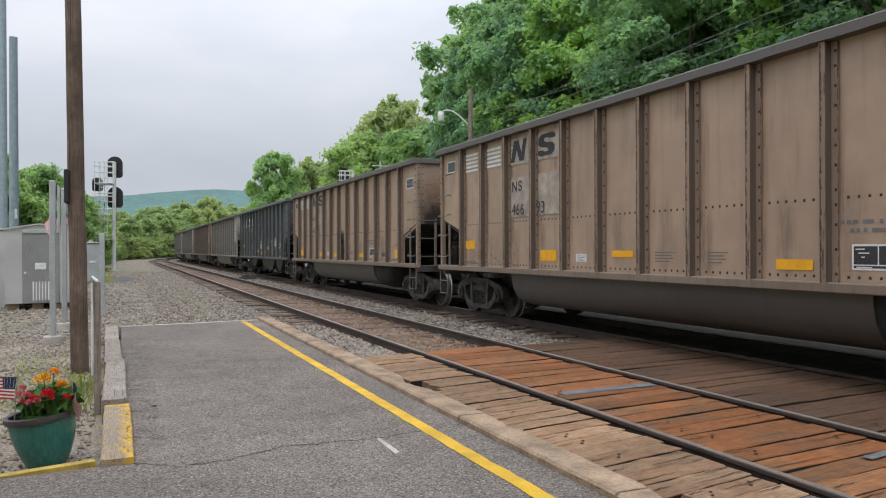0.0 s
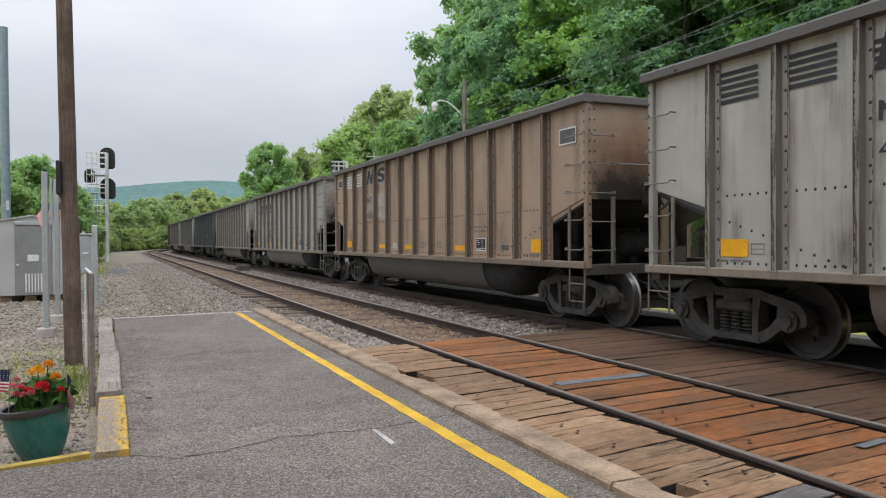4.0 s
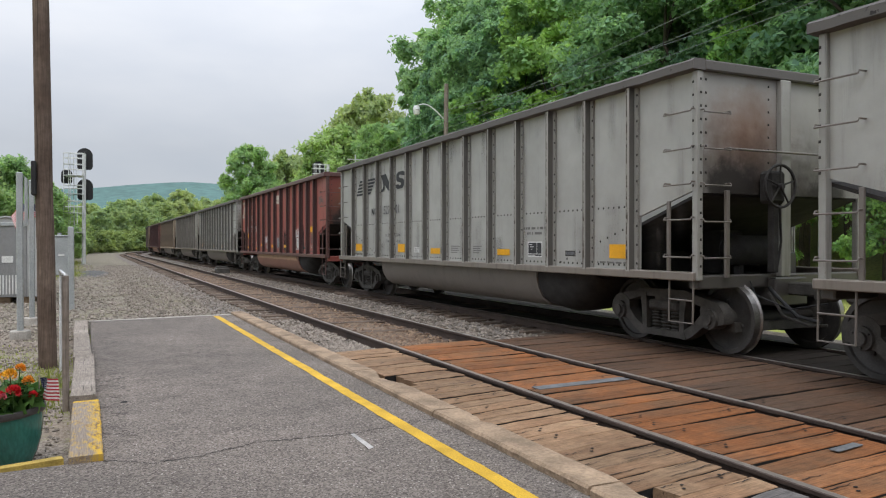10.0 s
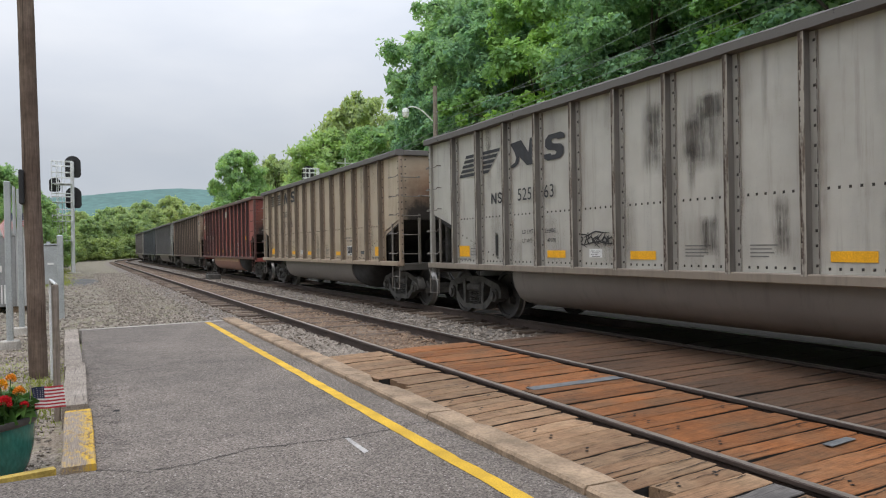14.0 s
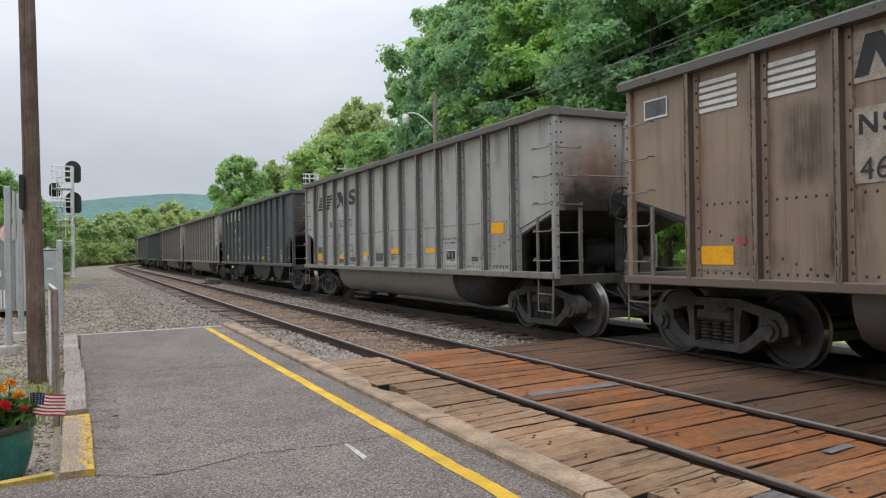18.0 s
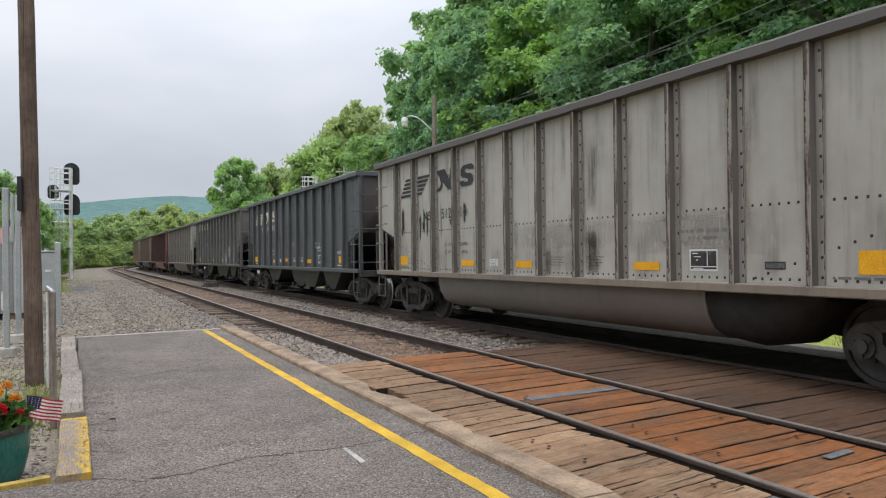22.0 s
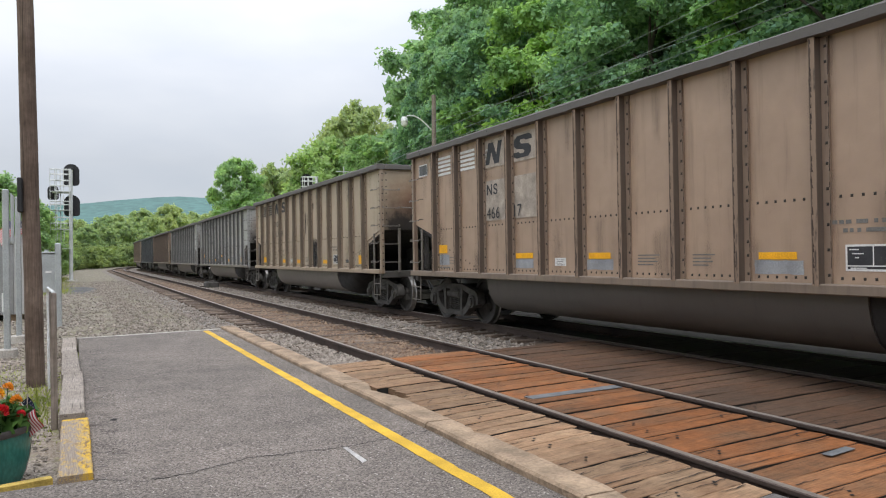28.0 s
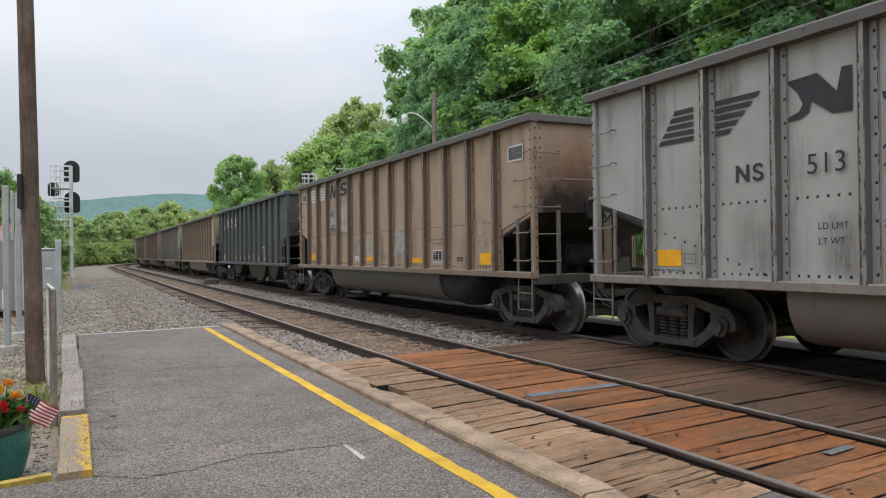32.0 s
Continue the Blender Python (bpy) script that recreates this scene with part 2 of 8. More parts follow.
def worn_chord():
    """Scraped top edge: grey steel with black grime and pale rubbed places."""
    n = Nodes("scraped_grey_chord")
    m1, m2 = n.coords((1, 1, 1)), n.coords((3, 0.8, 3))
    a, b, c = n.noise(m2, 2.2, 6, 0.65), n.noise(m1, 6.0, 7, 0.7), n.noise(m1, 40, 3)
    col = n.mix(n.ramp(a, 0.36, 0.64), rgb((0.024, 0.022, 0.021)), rgb((0.062, 0.058, 0.055)))
    col = n.mix(n.ramp(b, 0.54, 0.66), col, rgb((0.04, 0.036, 0.033)))
    col = n.mix(n.ramp(b, 0.34, 0.28), col, rgb((0.12, 0.112, 0.105)))
    n.bump(n.mix(0.5, b, c), 0.3, 0.02)
    return n.done(col, 0.75, 0.0, 0.25)


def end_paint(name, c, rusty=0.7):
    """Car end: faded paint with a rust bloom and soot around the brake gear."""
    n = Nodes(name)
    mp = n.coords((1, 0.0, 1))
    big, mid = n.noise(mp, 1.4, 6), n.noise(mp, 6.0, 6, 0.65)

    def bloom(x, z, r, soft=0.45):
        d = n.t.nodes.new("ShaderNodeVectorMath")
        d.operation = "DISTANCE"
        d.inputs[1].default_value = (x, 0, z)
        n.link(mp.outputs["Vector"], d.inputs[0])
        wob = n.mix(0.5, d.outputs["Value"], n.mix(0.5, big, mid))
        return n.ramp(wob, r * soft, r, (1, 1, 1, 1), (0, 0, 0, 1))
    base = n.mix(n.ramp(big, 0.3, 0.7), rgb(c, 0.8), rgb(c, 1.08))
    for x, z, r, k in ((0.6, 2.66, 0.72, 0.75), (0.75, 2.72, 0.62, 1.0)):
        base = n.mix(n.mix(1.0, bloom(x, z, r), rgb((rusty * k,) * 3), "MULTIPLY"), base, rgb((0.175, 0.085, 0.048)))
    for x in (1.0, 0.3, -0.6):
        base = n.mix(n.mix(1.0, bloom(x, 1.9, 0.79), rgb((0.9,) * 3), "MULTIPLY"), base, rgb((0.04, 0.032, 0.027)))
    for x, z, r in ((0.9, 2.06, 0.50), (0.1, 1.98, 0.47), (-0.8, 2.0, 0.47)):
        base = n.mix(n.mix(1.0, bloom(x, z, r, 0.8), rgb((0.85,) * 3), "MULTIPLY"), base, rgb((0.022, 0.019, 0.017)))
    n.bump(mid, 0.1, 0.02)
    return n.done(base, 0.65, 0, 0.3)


def rock(name, c, c2, scale=30.0, world=True, bump=0.6):
    """Gravel and ballast: cells of many greys."""
    n = Nodes(name)
    mp = n.coords((1, 1, 1), world)
    v = n.t.nodes.new("ShaderNodeTexVoronoi")
    v.inputs["Scale"].default_value = scale
    n.link(mp.outputs["Vector"], v.inputs["Vector"])
    cell = n.ramp(v.outputs["Color"], 0.1, 0.9, rgb(c, 0.55), rgb(c, 1.35))
    big = n.noise(mp, 0.6, 6)
    col = n.mix(n.ramp(big, 0.4, 0.66), cell, n.mix(0.6, cell, rgb(c2)))
    # shade between stones put into the colour: darker towards each cell's rim
    gap = n.ramp(v.outputs["Distance"], 0.25, 0.75, (1, 1, 1, 1), (0.5, 0.48, 0.46, 1))
    col = n.mix(1.0, col, gap, "MULTIPLY")
    n.bump(v.outputs["Distance"], -bump, 0.04)
    return n.done(col, 0.9, 0, 0.2)


def wood(name, c, c2, along="x", spread=0.3, crack=0.5):
    """Weathered timber: grain and fine cracks along one axis, blotches, each piece of its own tone."""
    n = Nodes(name)
    st = {"x": (2.4, 42, 42), "y": (42, 2.4, 42), "z": (30, 30, 1.2)}[along]
    lg = {"x": (0.8, 30, 30), "y": (30, 0.8, 30), "z": (24, 24, 0.5)}[along]
    mp, ml, mq = n.coords(st), n.coords(lg), n.coords((1, 1, 1))
    oi = n.t.nodes.new("ShaderNodeObjectInfo")
    shift = n.t.nodes.new("ShaderNodeVectorMath")
    shift.operation = "SCALE"
    shift.inputs[0].default_value = (37.0, 91.0, 53.0)
    n.link(oi.outputs["Random"], shift.inputs["Scale"])
    for m in (mp, ml, mq):
        n.link(shift.outputs["Vector"], m.inputs["Location"])
    grain, patch, blot = n.noise(mp, 2.5, 7, 0.65), n.noise(mq, 1.6, 5), n.noise(mq, 11, 6, 0.65)
    split = n.noise(ml, 1.6, 5, 0.6)
    tone = n.ramp(oi.outputs["Random"], 0.0, 1.0, rgb((1 - spread,) * 3), rgb((1 + spread,) * 3))
    col = n.mix(n.ramp(patch, 0.38, 0.66), rgb(c), rgb(c2))
    col = n.mix(1.0, col, n.ramp(grain, 0.34, 0.62, rgb((0.66,) * 3), rgb((1.16,) * 3)), "MULTIPLY")
    col = n.mix(1.0, col, n.ramp(blot, 0.32, 0.66, rgb((0.78,) * 3), rgb((1.12,) * 3)), "MULTIPLY")
    col = n.mix(1.0, col, n.ramp(split, 0.60, 0.66, rgb((1.0,) * 3), rgb((crack,) * 3)), "MULTIPLY")
    col = n.mix(1.0, col, tone, "MULTIPLY")
    n.bump(n.mix(0.5, grain, split), 0.45, 0.015)
    return n.done(col, 0.85, 0, 0.25)


def leaf(name, c, c2, c3, through_light=0.3, tufts=((0.6, 0.66, 0.76), (1.3, 1.24, 0.95))):
    """Foliage: each leaf of its own green, sprays of older and younger growth, light coming through."""
    n = Nodes(name)
    g = n.t.nodes.new("ShaderNodeNewGeometry")
    oi = n.t.nodes.new("ShaderNodeObjectInfo")
    col = n.mix(g.outputs["Random Per Island"], rgb(c), rgb(c2))
    col = n.mix(n.ramp(oi.outputs["Random"], 0.2, 1.0), col, n.mix(0.6, col, rgb(c3)))
    tuft = n.noise(n.coords((1, 1, 1)), 0.55, 4, 0.6)
    col = n.mix(1.0, col, n.ramp(tuft, 0.36, 0.64, rgb(tufts[0]), rgb(tufts[1])), "MULTIPLY")
    n.done(col, 0.65, 0, 0.15)
    tr = n.t.nodes.new("ShaderNodeBsdfTranslucent")
    ms = n.t.nodes.new("ShaderNodeMixShader")
    ms.inputs["Fac"].default_value = through_light
    n.link(n.mix(1.0, col, rgb((1.2, 1.17, 0.7)), "MULTIPLY"), tr.inputs["Color"])
    n.link(n.bsdf.outputs["BSDF"], ms.inputs[1])
    n.link(tr.outputs["BSDF"], ms.inputs[2])
    n.link(ms.outputs["Shader"], n.t.nodes["Material Output"].inputs["Surface"])
    return n.mat


def asphalt_mat():
    """Old asphalt: stone chips of many greys in a worn binder."""
    n = Nodes("old_asphalt")
    mp = n.coords((1, 1, 1), True)
    v, w = n.t.nodes.new("ShaderNodeTexVoronoi"), n.t.nodes.new("ShaderNodeTexVoronoi")
    v.inputs["Scale"].default_value, w.inputs["Scale"].default_value = 85.0, 38.0
    n.link(mp.outputs["Vector"], v.inputs["Vector"])
    n.link(mp.outputs["Vector"], w.inputs["Vector"])
    col = n.ramp(v.outputs["Color"], 0.15, 0.85, (0.073, 0.061, 0.053, 1), (0.235, 0.207, 0.184, 1))
    chip = n.ramp(w.outputs["Color"], 0.70, 0.74)
    core = n.ramp(w.outputs["Distance"], 0.22, 0.3, (1, 1, 1, 1), (0, 0, 0, 1))
    col = n.mix(n.mix(1.0, chip, core, "MULTIPLY"), col, rgb((0.38, 0.35, 0.32)))
    big, mid = n.noise(mp, 0.45, 6, 0.6), n.noise(mp, 2.5, 6)
    col = n.mix(1.0, col, n.ramp(big, 0.32, 0.68, rgb((0.8,) * 3), rgb((1.22, 1.2, 1.18))), "MULTIPLY")
    col = n.mix(1.0, col, n.ramp(mid, 0.3, 0.7, rgb((0.86,) * 3), rgb((1.1,) * 3)), "MULTIPLY")
    n.bump(v.outputs["Distance"], 0.5, 0.012)
    return n.done(col, 0.88, 0, 0.25)


M = {
    "asphalt": asphalt_mat(),
    "yellow_paint": plain("worn_yellow_paint", (0.56, 0.34, 0.022), 0.75, spread=0.22, scale=3, fine=90, world=True),
    "kerb_yellow": plain("dirty_yellow_paint", (0.42, 0.30, 0.07), 0.8, spread=0.4, scale=5, fine=70, bump=0.3, world=True),
    "white_paint": plain("worn_white_paint", (0.40, 0.385, 0.365), 0.8, world=True, fine=120, spread=0.3),
    "concrete": plain("tan_concrete", (0.29, 0.21, 0.14), 0.9, spread=0.38, scale=3.5, fine=38, bump=0.7, world=True),
    "footing": plain("grey_concrete", (0.36, 0.335, 0.30), 0.9, spread=0.25, scale=3, fine=50, bump=0.3, world=True),
    "crack": plain("dark_crack", (0.02, 0.019, 0.018), 0.95),
    "ballast": rock("grey_ballast", (0.26, 0.237, 0.213), (0.18, 0.135, 0.10), 26),
    "ballast_rusty": rock("rusty_ballast", (0.22, 0.15, 0.105), (0.22, 0.18, 0.14), 30),
    # near-black for grime plus the train's shade, painted into the stones
    "ballast_under_train": rock("grimy_shaded_ballast", (0.05, 0.045, 0.042), (0.03, 0.027, 0.025), 30),
    "gravel": rock("yard_gravel", (0.285, 0.255, 0.21), (0.205, 0.192, 0.107), 48),
    "ash": rock("dark_grit", (0.12, 0.12, 0.12), (0.16, 0.155, 0.15), 40),
    "rust_steel": plain("rusty_rail_steel", (0.062, 0.043, 0.034), 0.75, 0.1, 0.3, 2, 50, 0.2),
    "bright_steel": plain("worn_rail_head", (0.30, 0.26, 0.225), 0.38, 0.6, 0.2, 1.5, 60, 0.05, stretch=(4, 0.3, 4)),
    "polished_steel": plain("polished_rail_head", (0.32, 0.295, 0.265), 0.45, 0.6, 0.12, 1.5, 60, 0.04, stretch=(4, 0.3, 4)),
    "plank_tan": wood("weathered_tan_plank", (0.222, 0.13, 0.073), (0.287, 0.187, 0.112), "x", 0.24, 0.42),
    "plank_rust": wood("rust_stained_plank", (0.265, 0.10, 0.034), (0.185, 0.095, 0.047), "x", 0.28),
    "plank_grey": wood("grey_plank", (0.13, 0.12, 0.115), (0.17, 0.155, 0.145), "x", 0.1),
    # next two: dirt, and shade beside and under the train, in the colour
    "plank_dark": wood("dirt_and_shade_plank", (0.125, 0.067, 0.039), (0.10, 0.063, 0.042), "x", 0.18),
    "plank_under_train": wood("grimy_shaded_plank", (0.03, 0.024, 0.02), (0.045, 0.034, 0.027), "x", 0.2),
    "tie": wood("old_timber_tie", (0.105, 0.075, 0.055), (0.17, 0.13, 0.10), "x", 0.3),
    "timber": wood("grey_timber", (0.245, 0.208, 0.175), (0.33, 0.285, 0.245), "y", 0.08, 0.3),
    "pole": wood("dark_pole_wood", (0.095, 0.066, 0.05), (0.165, 0.122, 0.096), "z", 0.1),
    "pole_grey": wood("grey_pole_wood", (0.20, 0.165, 0.135), (0.26, 0.22, 0.19), "z", 0.1),
    "strip": plain("dull_steel_strip", (0.125, 0.13, 0.135), 0.85, 0.0, 0.3, 5, 40, 0.1),
    "galvanised": plain("galvanised_steel", (0.40, 0.42, 0.42), 0.5, 0.5, 0.12, 3, 40, 0.06),
    "alu": plain("white_aluminium", (0.62, 0.63, 0.63), 0.5, 0.2, 0.1),
    "shed": plain("brushed_grey_metal", (0.47, 0.47, 0.46), 0.45, 0.4, 0.12, 1.2, 50, 0.05),
    "shed_dark": plain("grey_metal_door", (0.28, 0.28, 0.28), 0.45, 0.5, 0.12, 1.2, 50, 0.05),
    "black": plain("matt_black", (0.018, 0.018, 0.019), 0.6, 0, 0.2),
    "lens": plain("dark_lens", (0.03, 0.012, 0.012), 0.12, 0, 0.1),
    "blue_steel": plain("blue_grey_steel", (0.26, 0.32, 0.37), 0.5, 0.2, 0.12),
    "glaze": plain("teal_glaze", (0.026, 0.14, 0.118), 0.25, 0, 0.14, 4, 50, 0.02, stretch=(1, 1, 0.3), spec=0.55),
    "rim": plain("dark_rim", (0.055, 0.05, 0.05), 0.45, 0, 0.2),
    "soil": plain("potting_soil", (0.05, 0.035, 0.025), 0.95),
    "bark": wood("bark", (0.10, 0.08, 0.065), (0.15, 0.125, 0.105), "z", 0.2),
    "wire": plain("weathered_wire", (0.26, 0.28, 0.30), 0.5),
    "white": plain("white_stencil", (0.66, 0.66, 0.64), 0.7, 0, 0.12),
    "ink": plain("dark_grey_stencil", (0.035, 0.036, 0.04), 0.7, 0, 0.2),
    "cream": plain("cream_stencil", (0.62, 0.57, 0.47), 0.7, 0, 0.15),
    "reflector": plain("yellow_reflective_tape", (0.82, 0.40, 0.01), 0.45, 0, 0.12),
    "truck": plain("grimy_cast_steel", (0.07, 0.065, 0.058), 0.75, 0.1, 0.4, 6, 60, 0.3),
    # one near-black for slopes, decks, tub ends, floors, bedding and brake gear
    "under": plain("matt_near_black", (0.032, 0.03, 0.029), 0.9, 0, 0.3),
    "wheel": plain("dark_wheel_steel", (0.06, 0.056, 0.052), 0.6, 0.2, 0.3, 4, 50, 0.1),
    "tread": plain("shiny_tread", (0.30, 0.285, 0.27), 0.32, 0.8, 0.2),
    "faint": plain("faded_stencil", (0.16, 0.155, 0.145), 0.8, 0, 0.2),
    "faded_panel": plain("dirty_faded_panel", (0.36, 0.31, 0.26), 0.8, 0, 0.3, 5, 50, 0.1),
    "tar": plain("black_paint_drip", (0.028, 0.026, 0.026), 0.6, 0, 0.3),
    "primer_dark": plain("dark_grey_repaint", (0.062, 0.064, 0.068), 0.6, 0, 0.25),
    "render_coat": plain("dull_brick_wall", (0.20, 0.125, 0.09), 0.85, 0, 0.3, 2, 40, 0.3, world=True),
    "slate": plain("dark_slate", (0.06, 0.06, 0.065), 0.7, 0, 0.3, 3, 30, 0.2, world=True),
    "primer": plain("grey_patch_paint", (0.30, 0.31, 0.32), 0.7, 0, 0.15),
    # black for bolt holes and splits, also for painted shade in gaps
    "hole_and_shade": plain("dark_hole_and_shade", (0.012, 0.011, 0.01), 0.95),
    "rivet": plain("rivet_steel", (0.038, 0.033, 0.029), 0.8, 0.0),
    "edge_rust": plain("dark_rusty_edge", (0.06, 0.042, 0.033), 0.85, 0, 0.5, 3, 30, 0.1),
}


def stain(name, c, cover):
    """Thin dirt that lets the surface below show in streaks."""
    n = Nodes(name)
    a, b = n.noise(n.coords((7, 7, 0.7)), 3.0, 6, 0.65), n.noise(n.coords((1, 1, 1)), 7.0, 5, 0.6)
    n.done(n.mix(b, rgb(c, 0.8), rgb(c, 1.2)), 0.75, 0, 0.3)
    clear(n, n.ramp(n.mix(0.4, a, b), 0.62 - 0.3 * cover, 0.78 - 0.3 * cover))
    return n.mat


def clear(n, cover):
    """Let the surface below show where cover is low."""
    tr, ms = n.t.nodes.new("ShaderNodeBsdfTransparent"), n.t.nodes.new("ShaderNodeMixShader")
    n.link(cover, ms.inputs["Fac"])
    n.link(tr.outputs["BSDF"], ms.inputs[1])
    n.link(n.bsdf.outputs["BSDF"], ms.inputs[2])
    n.link(ms.outputs["Shader"], n.t.nodes["Material Output"].inputs["Surface"])


def soft_stain(name, c, most, broken=0.5, rough=0.7, edge=0.34):
    """A run of soot, rust or dust on a side sheet: dense in its middle, thin at its rim, broken into fine streaks."""
    n = Nodes(name)
    uv = n.t.nodes.new("ShaderNodeUVMap")
    sep = n.t.nodes.new("ShaderNodeSeparateXYZ")
    n.link(uv.outputs["UV"], sep.inputs["Vector"])
    g = n.t.nodes.new("ShaderNodeNewGeometry")

    def hump(socket):
        m = n.t.nodes.new("ShaderNodeMath")
        m.operation = "PINGPONG"
        m.inputs[1].default_value = 0.5
        n.link(socket, m.inputs[0])
        return m.outputs["Value"]
    across, along = n.ramp(hump(sep.outputs["X"]), 0.0, edge), n.ramp(hump(sep.outputs["Y"]), 0.0, 0.22)
    streak, blot = n.noise(n.coords((9, 9, 0.8)), 2.6, 6, 0.65), n.noise(n.coords((1, 1, 1)), 5.0, 5, 0.6)
    torn = n.ramp(n.mix(0.35, streak, blot), 0.34, 0.34 + 0.5 * broken)
    own = n.ramp(g.outputs["Random Per Island"], 0.0, 1.0, rgb((0.25 * most,) * 3), rgb((most,) * 3))
    cover = n.mix(1.0, n.mix(1.0, across, along, "MULTIPLY"), n.mix(1.0, torn, own, "MULTIPLY"), "MULTIPLY")
    n.done(n.mix(blot, rgb(c, 0.8), rgb(c, 1.2)), rough, 0, 0.3)
    clear(n, cover)
    return n.mat


def worn_timber():
    n = Nodes("yellow_painted_timber")
    mp, mg, mc = n.coords((2.2, 0.8, 1)), n.coords((42, 2.4, 42)), n.coords((14, 5, 14))
    grain, net = n.noise(mg, 2.5, 7, 0.65), n.noise(mc, 1.3, 7, 0.7)
    bare = n.mix(n.ramp(grain, 0.3, 0.7), rgb((0.17, 0.135, 0.105)), rgb((0.32, 0.27, 0.225)))
    yellow = n.mix(n.ramp(net, 0.50, 0.60), rgb((0.56, 0.345, 0.03)), rgb((0.17, 0.10, 0.04)))
    sep = n.t.nodes.new("ShaderNodeSeparateXYZ")
    n.link(n.coords((1, 1, 1)).outputs["Vector"], sep.inputs["Vector"])
    side = n.ramp(sep.outputs["X"], -0.16, 0.06, rgb((0.44,) * 3), rgb((0.545,) * 3))
    side = n.mix(n.ramp(sep.outputs["Y"], 0.90, 0.97), side, rgb((0.85,) * 3))
    worn = n.ramp(n.mix(0.5, n.mix(0.25, n.noise(mp, 7, 9, 0.7), grain), side), 0.465, 0.545)
    n.bump(grain, 0.4, 0.015)
    return n.done(n.mix(worn, bare, yellow), 0.8, 0, 0.3)


def verge_mat():
    """Trodden grit and soil with thin moss."""
    n = Nodes("gritty_verge")
    mp = n.coords((1, 1, 1), True)
    v = n.t.nodes.new("ShaderNodeTexVoronoi")
    v.inputs["Scale"].default_value = 52.0
    n.link(mp.outputs["Vector"], v.inputs["Vector"])
    col = n.ramp(v.outputs["Color"], 0.1, 0.9, rgb((0.11, 0.09, 0.07)), rgb((0.36, 0.31, 0.26)))
    col = n.mix(n.ramp(n.noise(mp, 0.9, 6), 0.42, 0.62), col, n.mix(0.55, col, rgb((0.19, 0.15, 0.11))))
    moss = n.ramp(n.mix(0.5, n.noise(mp, 0.6, 5), n.noise(mp, 9, 6)), 0.50, 0.60)
    col = n.mix(n.mix(1.0, moss, rgb((0.6,) * 3), "MULTIPLY"), col, rgb((0.19, 0.21, 0.065)))
    n.bump(v.outputs["Distance"], -0.8, 0.03)
    return n.done(col, 0.92, 0, 0.2)


def stones_mat(name, a, b):
    n = Nodes(name)
    g = n.t.nodes.new("ShaderNodeNewGeometry")
    return n.done(n.ramp(g.outputs["Random Per Island"], 0, 1, rgb(a), rgb(b)), 0.9, 0, 0.25)


M["timber_yellow"] = worn_timber()
M["verge"] = verge_mat()
M["petal_patch"] = plain("pink_patch_paint", (0.5, 0.12, 0.14), 0.7)
M["primer_dark"] = plain("dark_grey_patch_paint", (0.10, 0.10, 0.105), 0.7, 0, 0.2)
M["grime"] = stain("dark_trodden_dirt", (0.085, 0.072, 0.06), 0.30)
M["soft_soot"] = soft_stain("soft_black_soot", (0.03, 0.027, 0.026), 1.3, 0.4, 0.7, 0.25)
M["soft_grime"] = soft_stain("soft_dark_grime", (0.075, 0.064, 0.055), 0.85)
M["soft_film"] = soft_stain("soft_rain_film", (0.10, 0.085, 0.072), 0.42, 0.8)
M["soft_rust"] = soft_stain("soft_rust_run", (0.15, 0.085, 0.05), 0.5, 0.7)
M["soft_tar"] = soft_stain("soft_black_drip", (0.018, 0.017, 0.017), 1.6, 0.16, 0.5, 0.12)
M["soft_pale"] = soft_stain("soft_pale_dust", (0.19, 0.18, 0.165), 0.5)
M["soft_light"] = soft_stain("soft_light_patch", (0.42, 0.40, 0.36), 0.75, 0.3)
M["stone"] = stones_mat("loose_stone", (0.14, 0.12, 0.102), (0.34, 0.295, 0.25))
M["stone_rusty"] = stones_mat("rusty_stone", (0.11, 0.07, 0.048), (0.30, 0.215, 0.15))
M["leaf_deep"] = leaf("deep_green_leaves", (0.16, 0.30, 0.215), (0.31, 0.51, 0.30), (0.38, 0.55, 0.30), 0.5, ((0.76, 0.8, 0.87), (1.16, 1.13, 1.0)))
M["leaf_fresh"] = leaf("fresh_green_leaves", (0.15, 0.31, 0.125), (0.30, 0.51, 0.18), (0.34, 0.53, 0.18), 0.35)
M["leaf_light"] = leaf("light_green_leaves", (0.27, 0.42, 0.22), (0.42, 0.60, 0.31), (0.48, 0.60, 0.31), 0.55, ((0.78, 0.82, 0.88), (1.14, 1.12, 1.0)))
# distance haze is mixed into these leaf colours, so they are paler
M["leaf_far"] = leaf("haze_paled_leaves", (0.28, 0.39, 0.23), (0.42, 0.53, 0.29), (0.52, 0.57, 0.31), 0.55, ((0.74, 0.8, 0.87), (1.16, 1.12, 1.0)))
M["leaf_bush"] = leaf("thicket_leaves", (0.165, 0.25, 0.12), (0.30, 0.40, 0.175), (0.36, 0.42, 0.185), 0.45, ((0.66, 0.72, 0.8), (1.2, 1.15, 0.95)))
M["leaf_blossom"] = leaf("blossom_leaves", (0.20, 0.30, 0.12), (0.62, 0.62, 0.50), (0.5, 0.52, 0.4))
M["grass"] = leaf("grass_blades", (0.17, 0.21, 0.05), (0.30, 0.34, 0.09), (0.26, 0.29, 0.1))


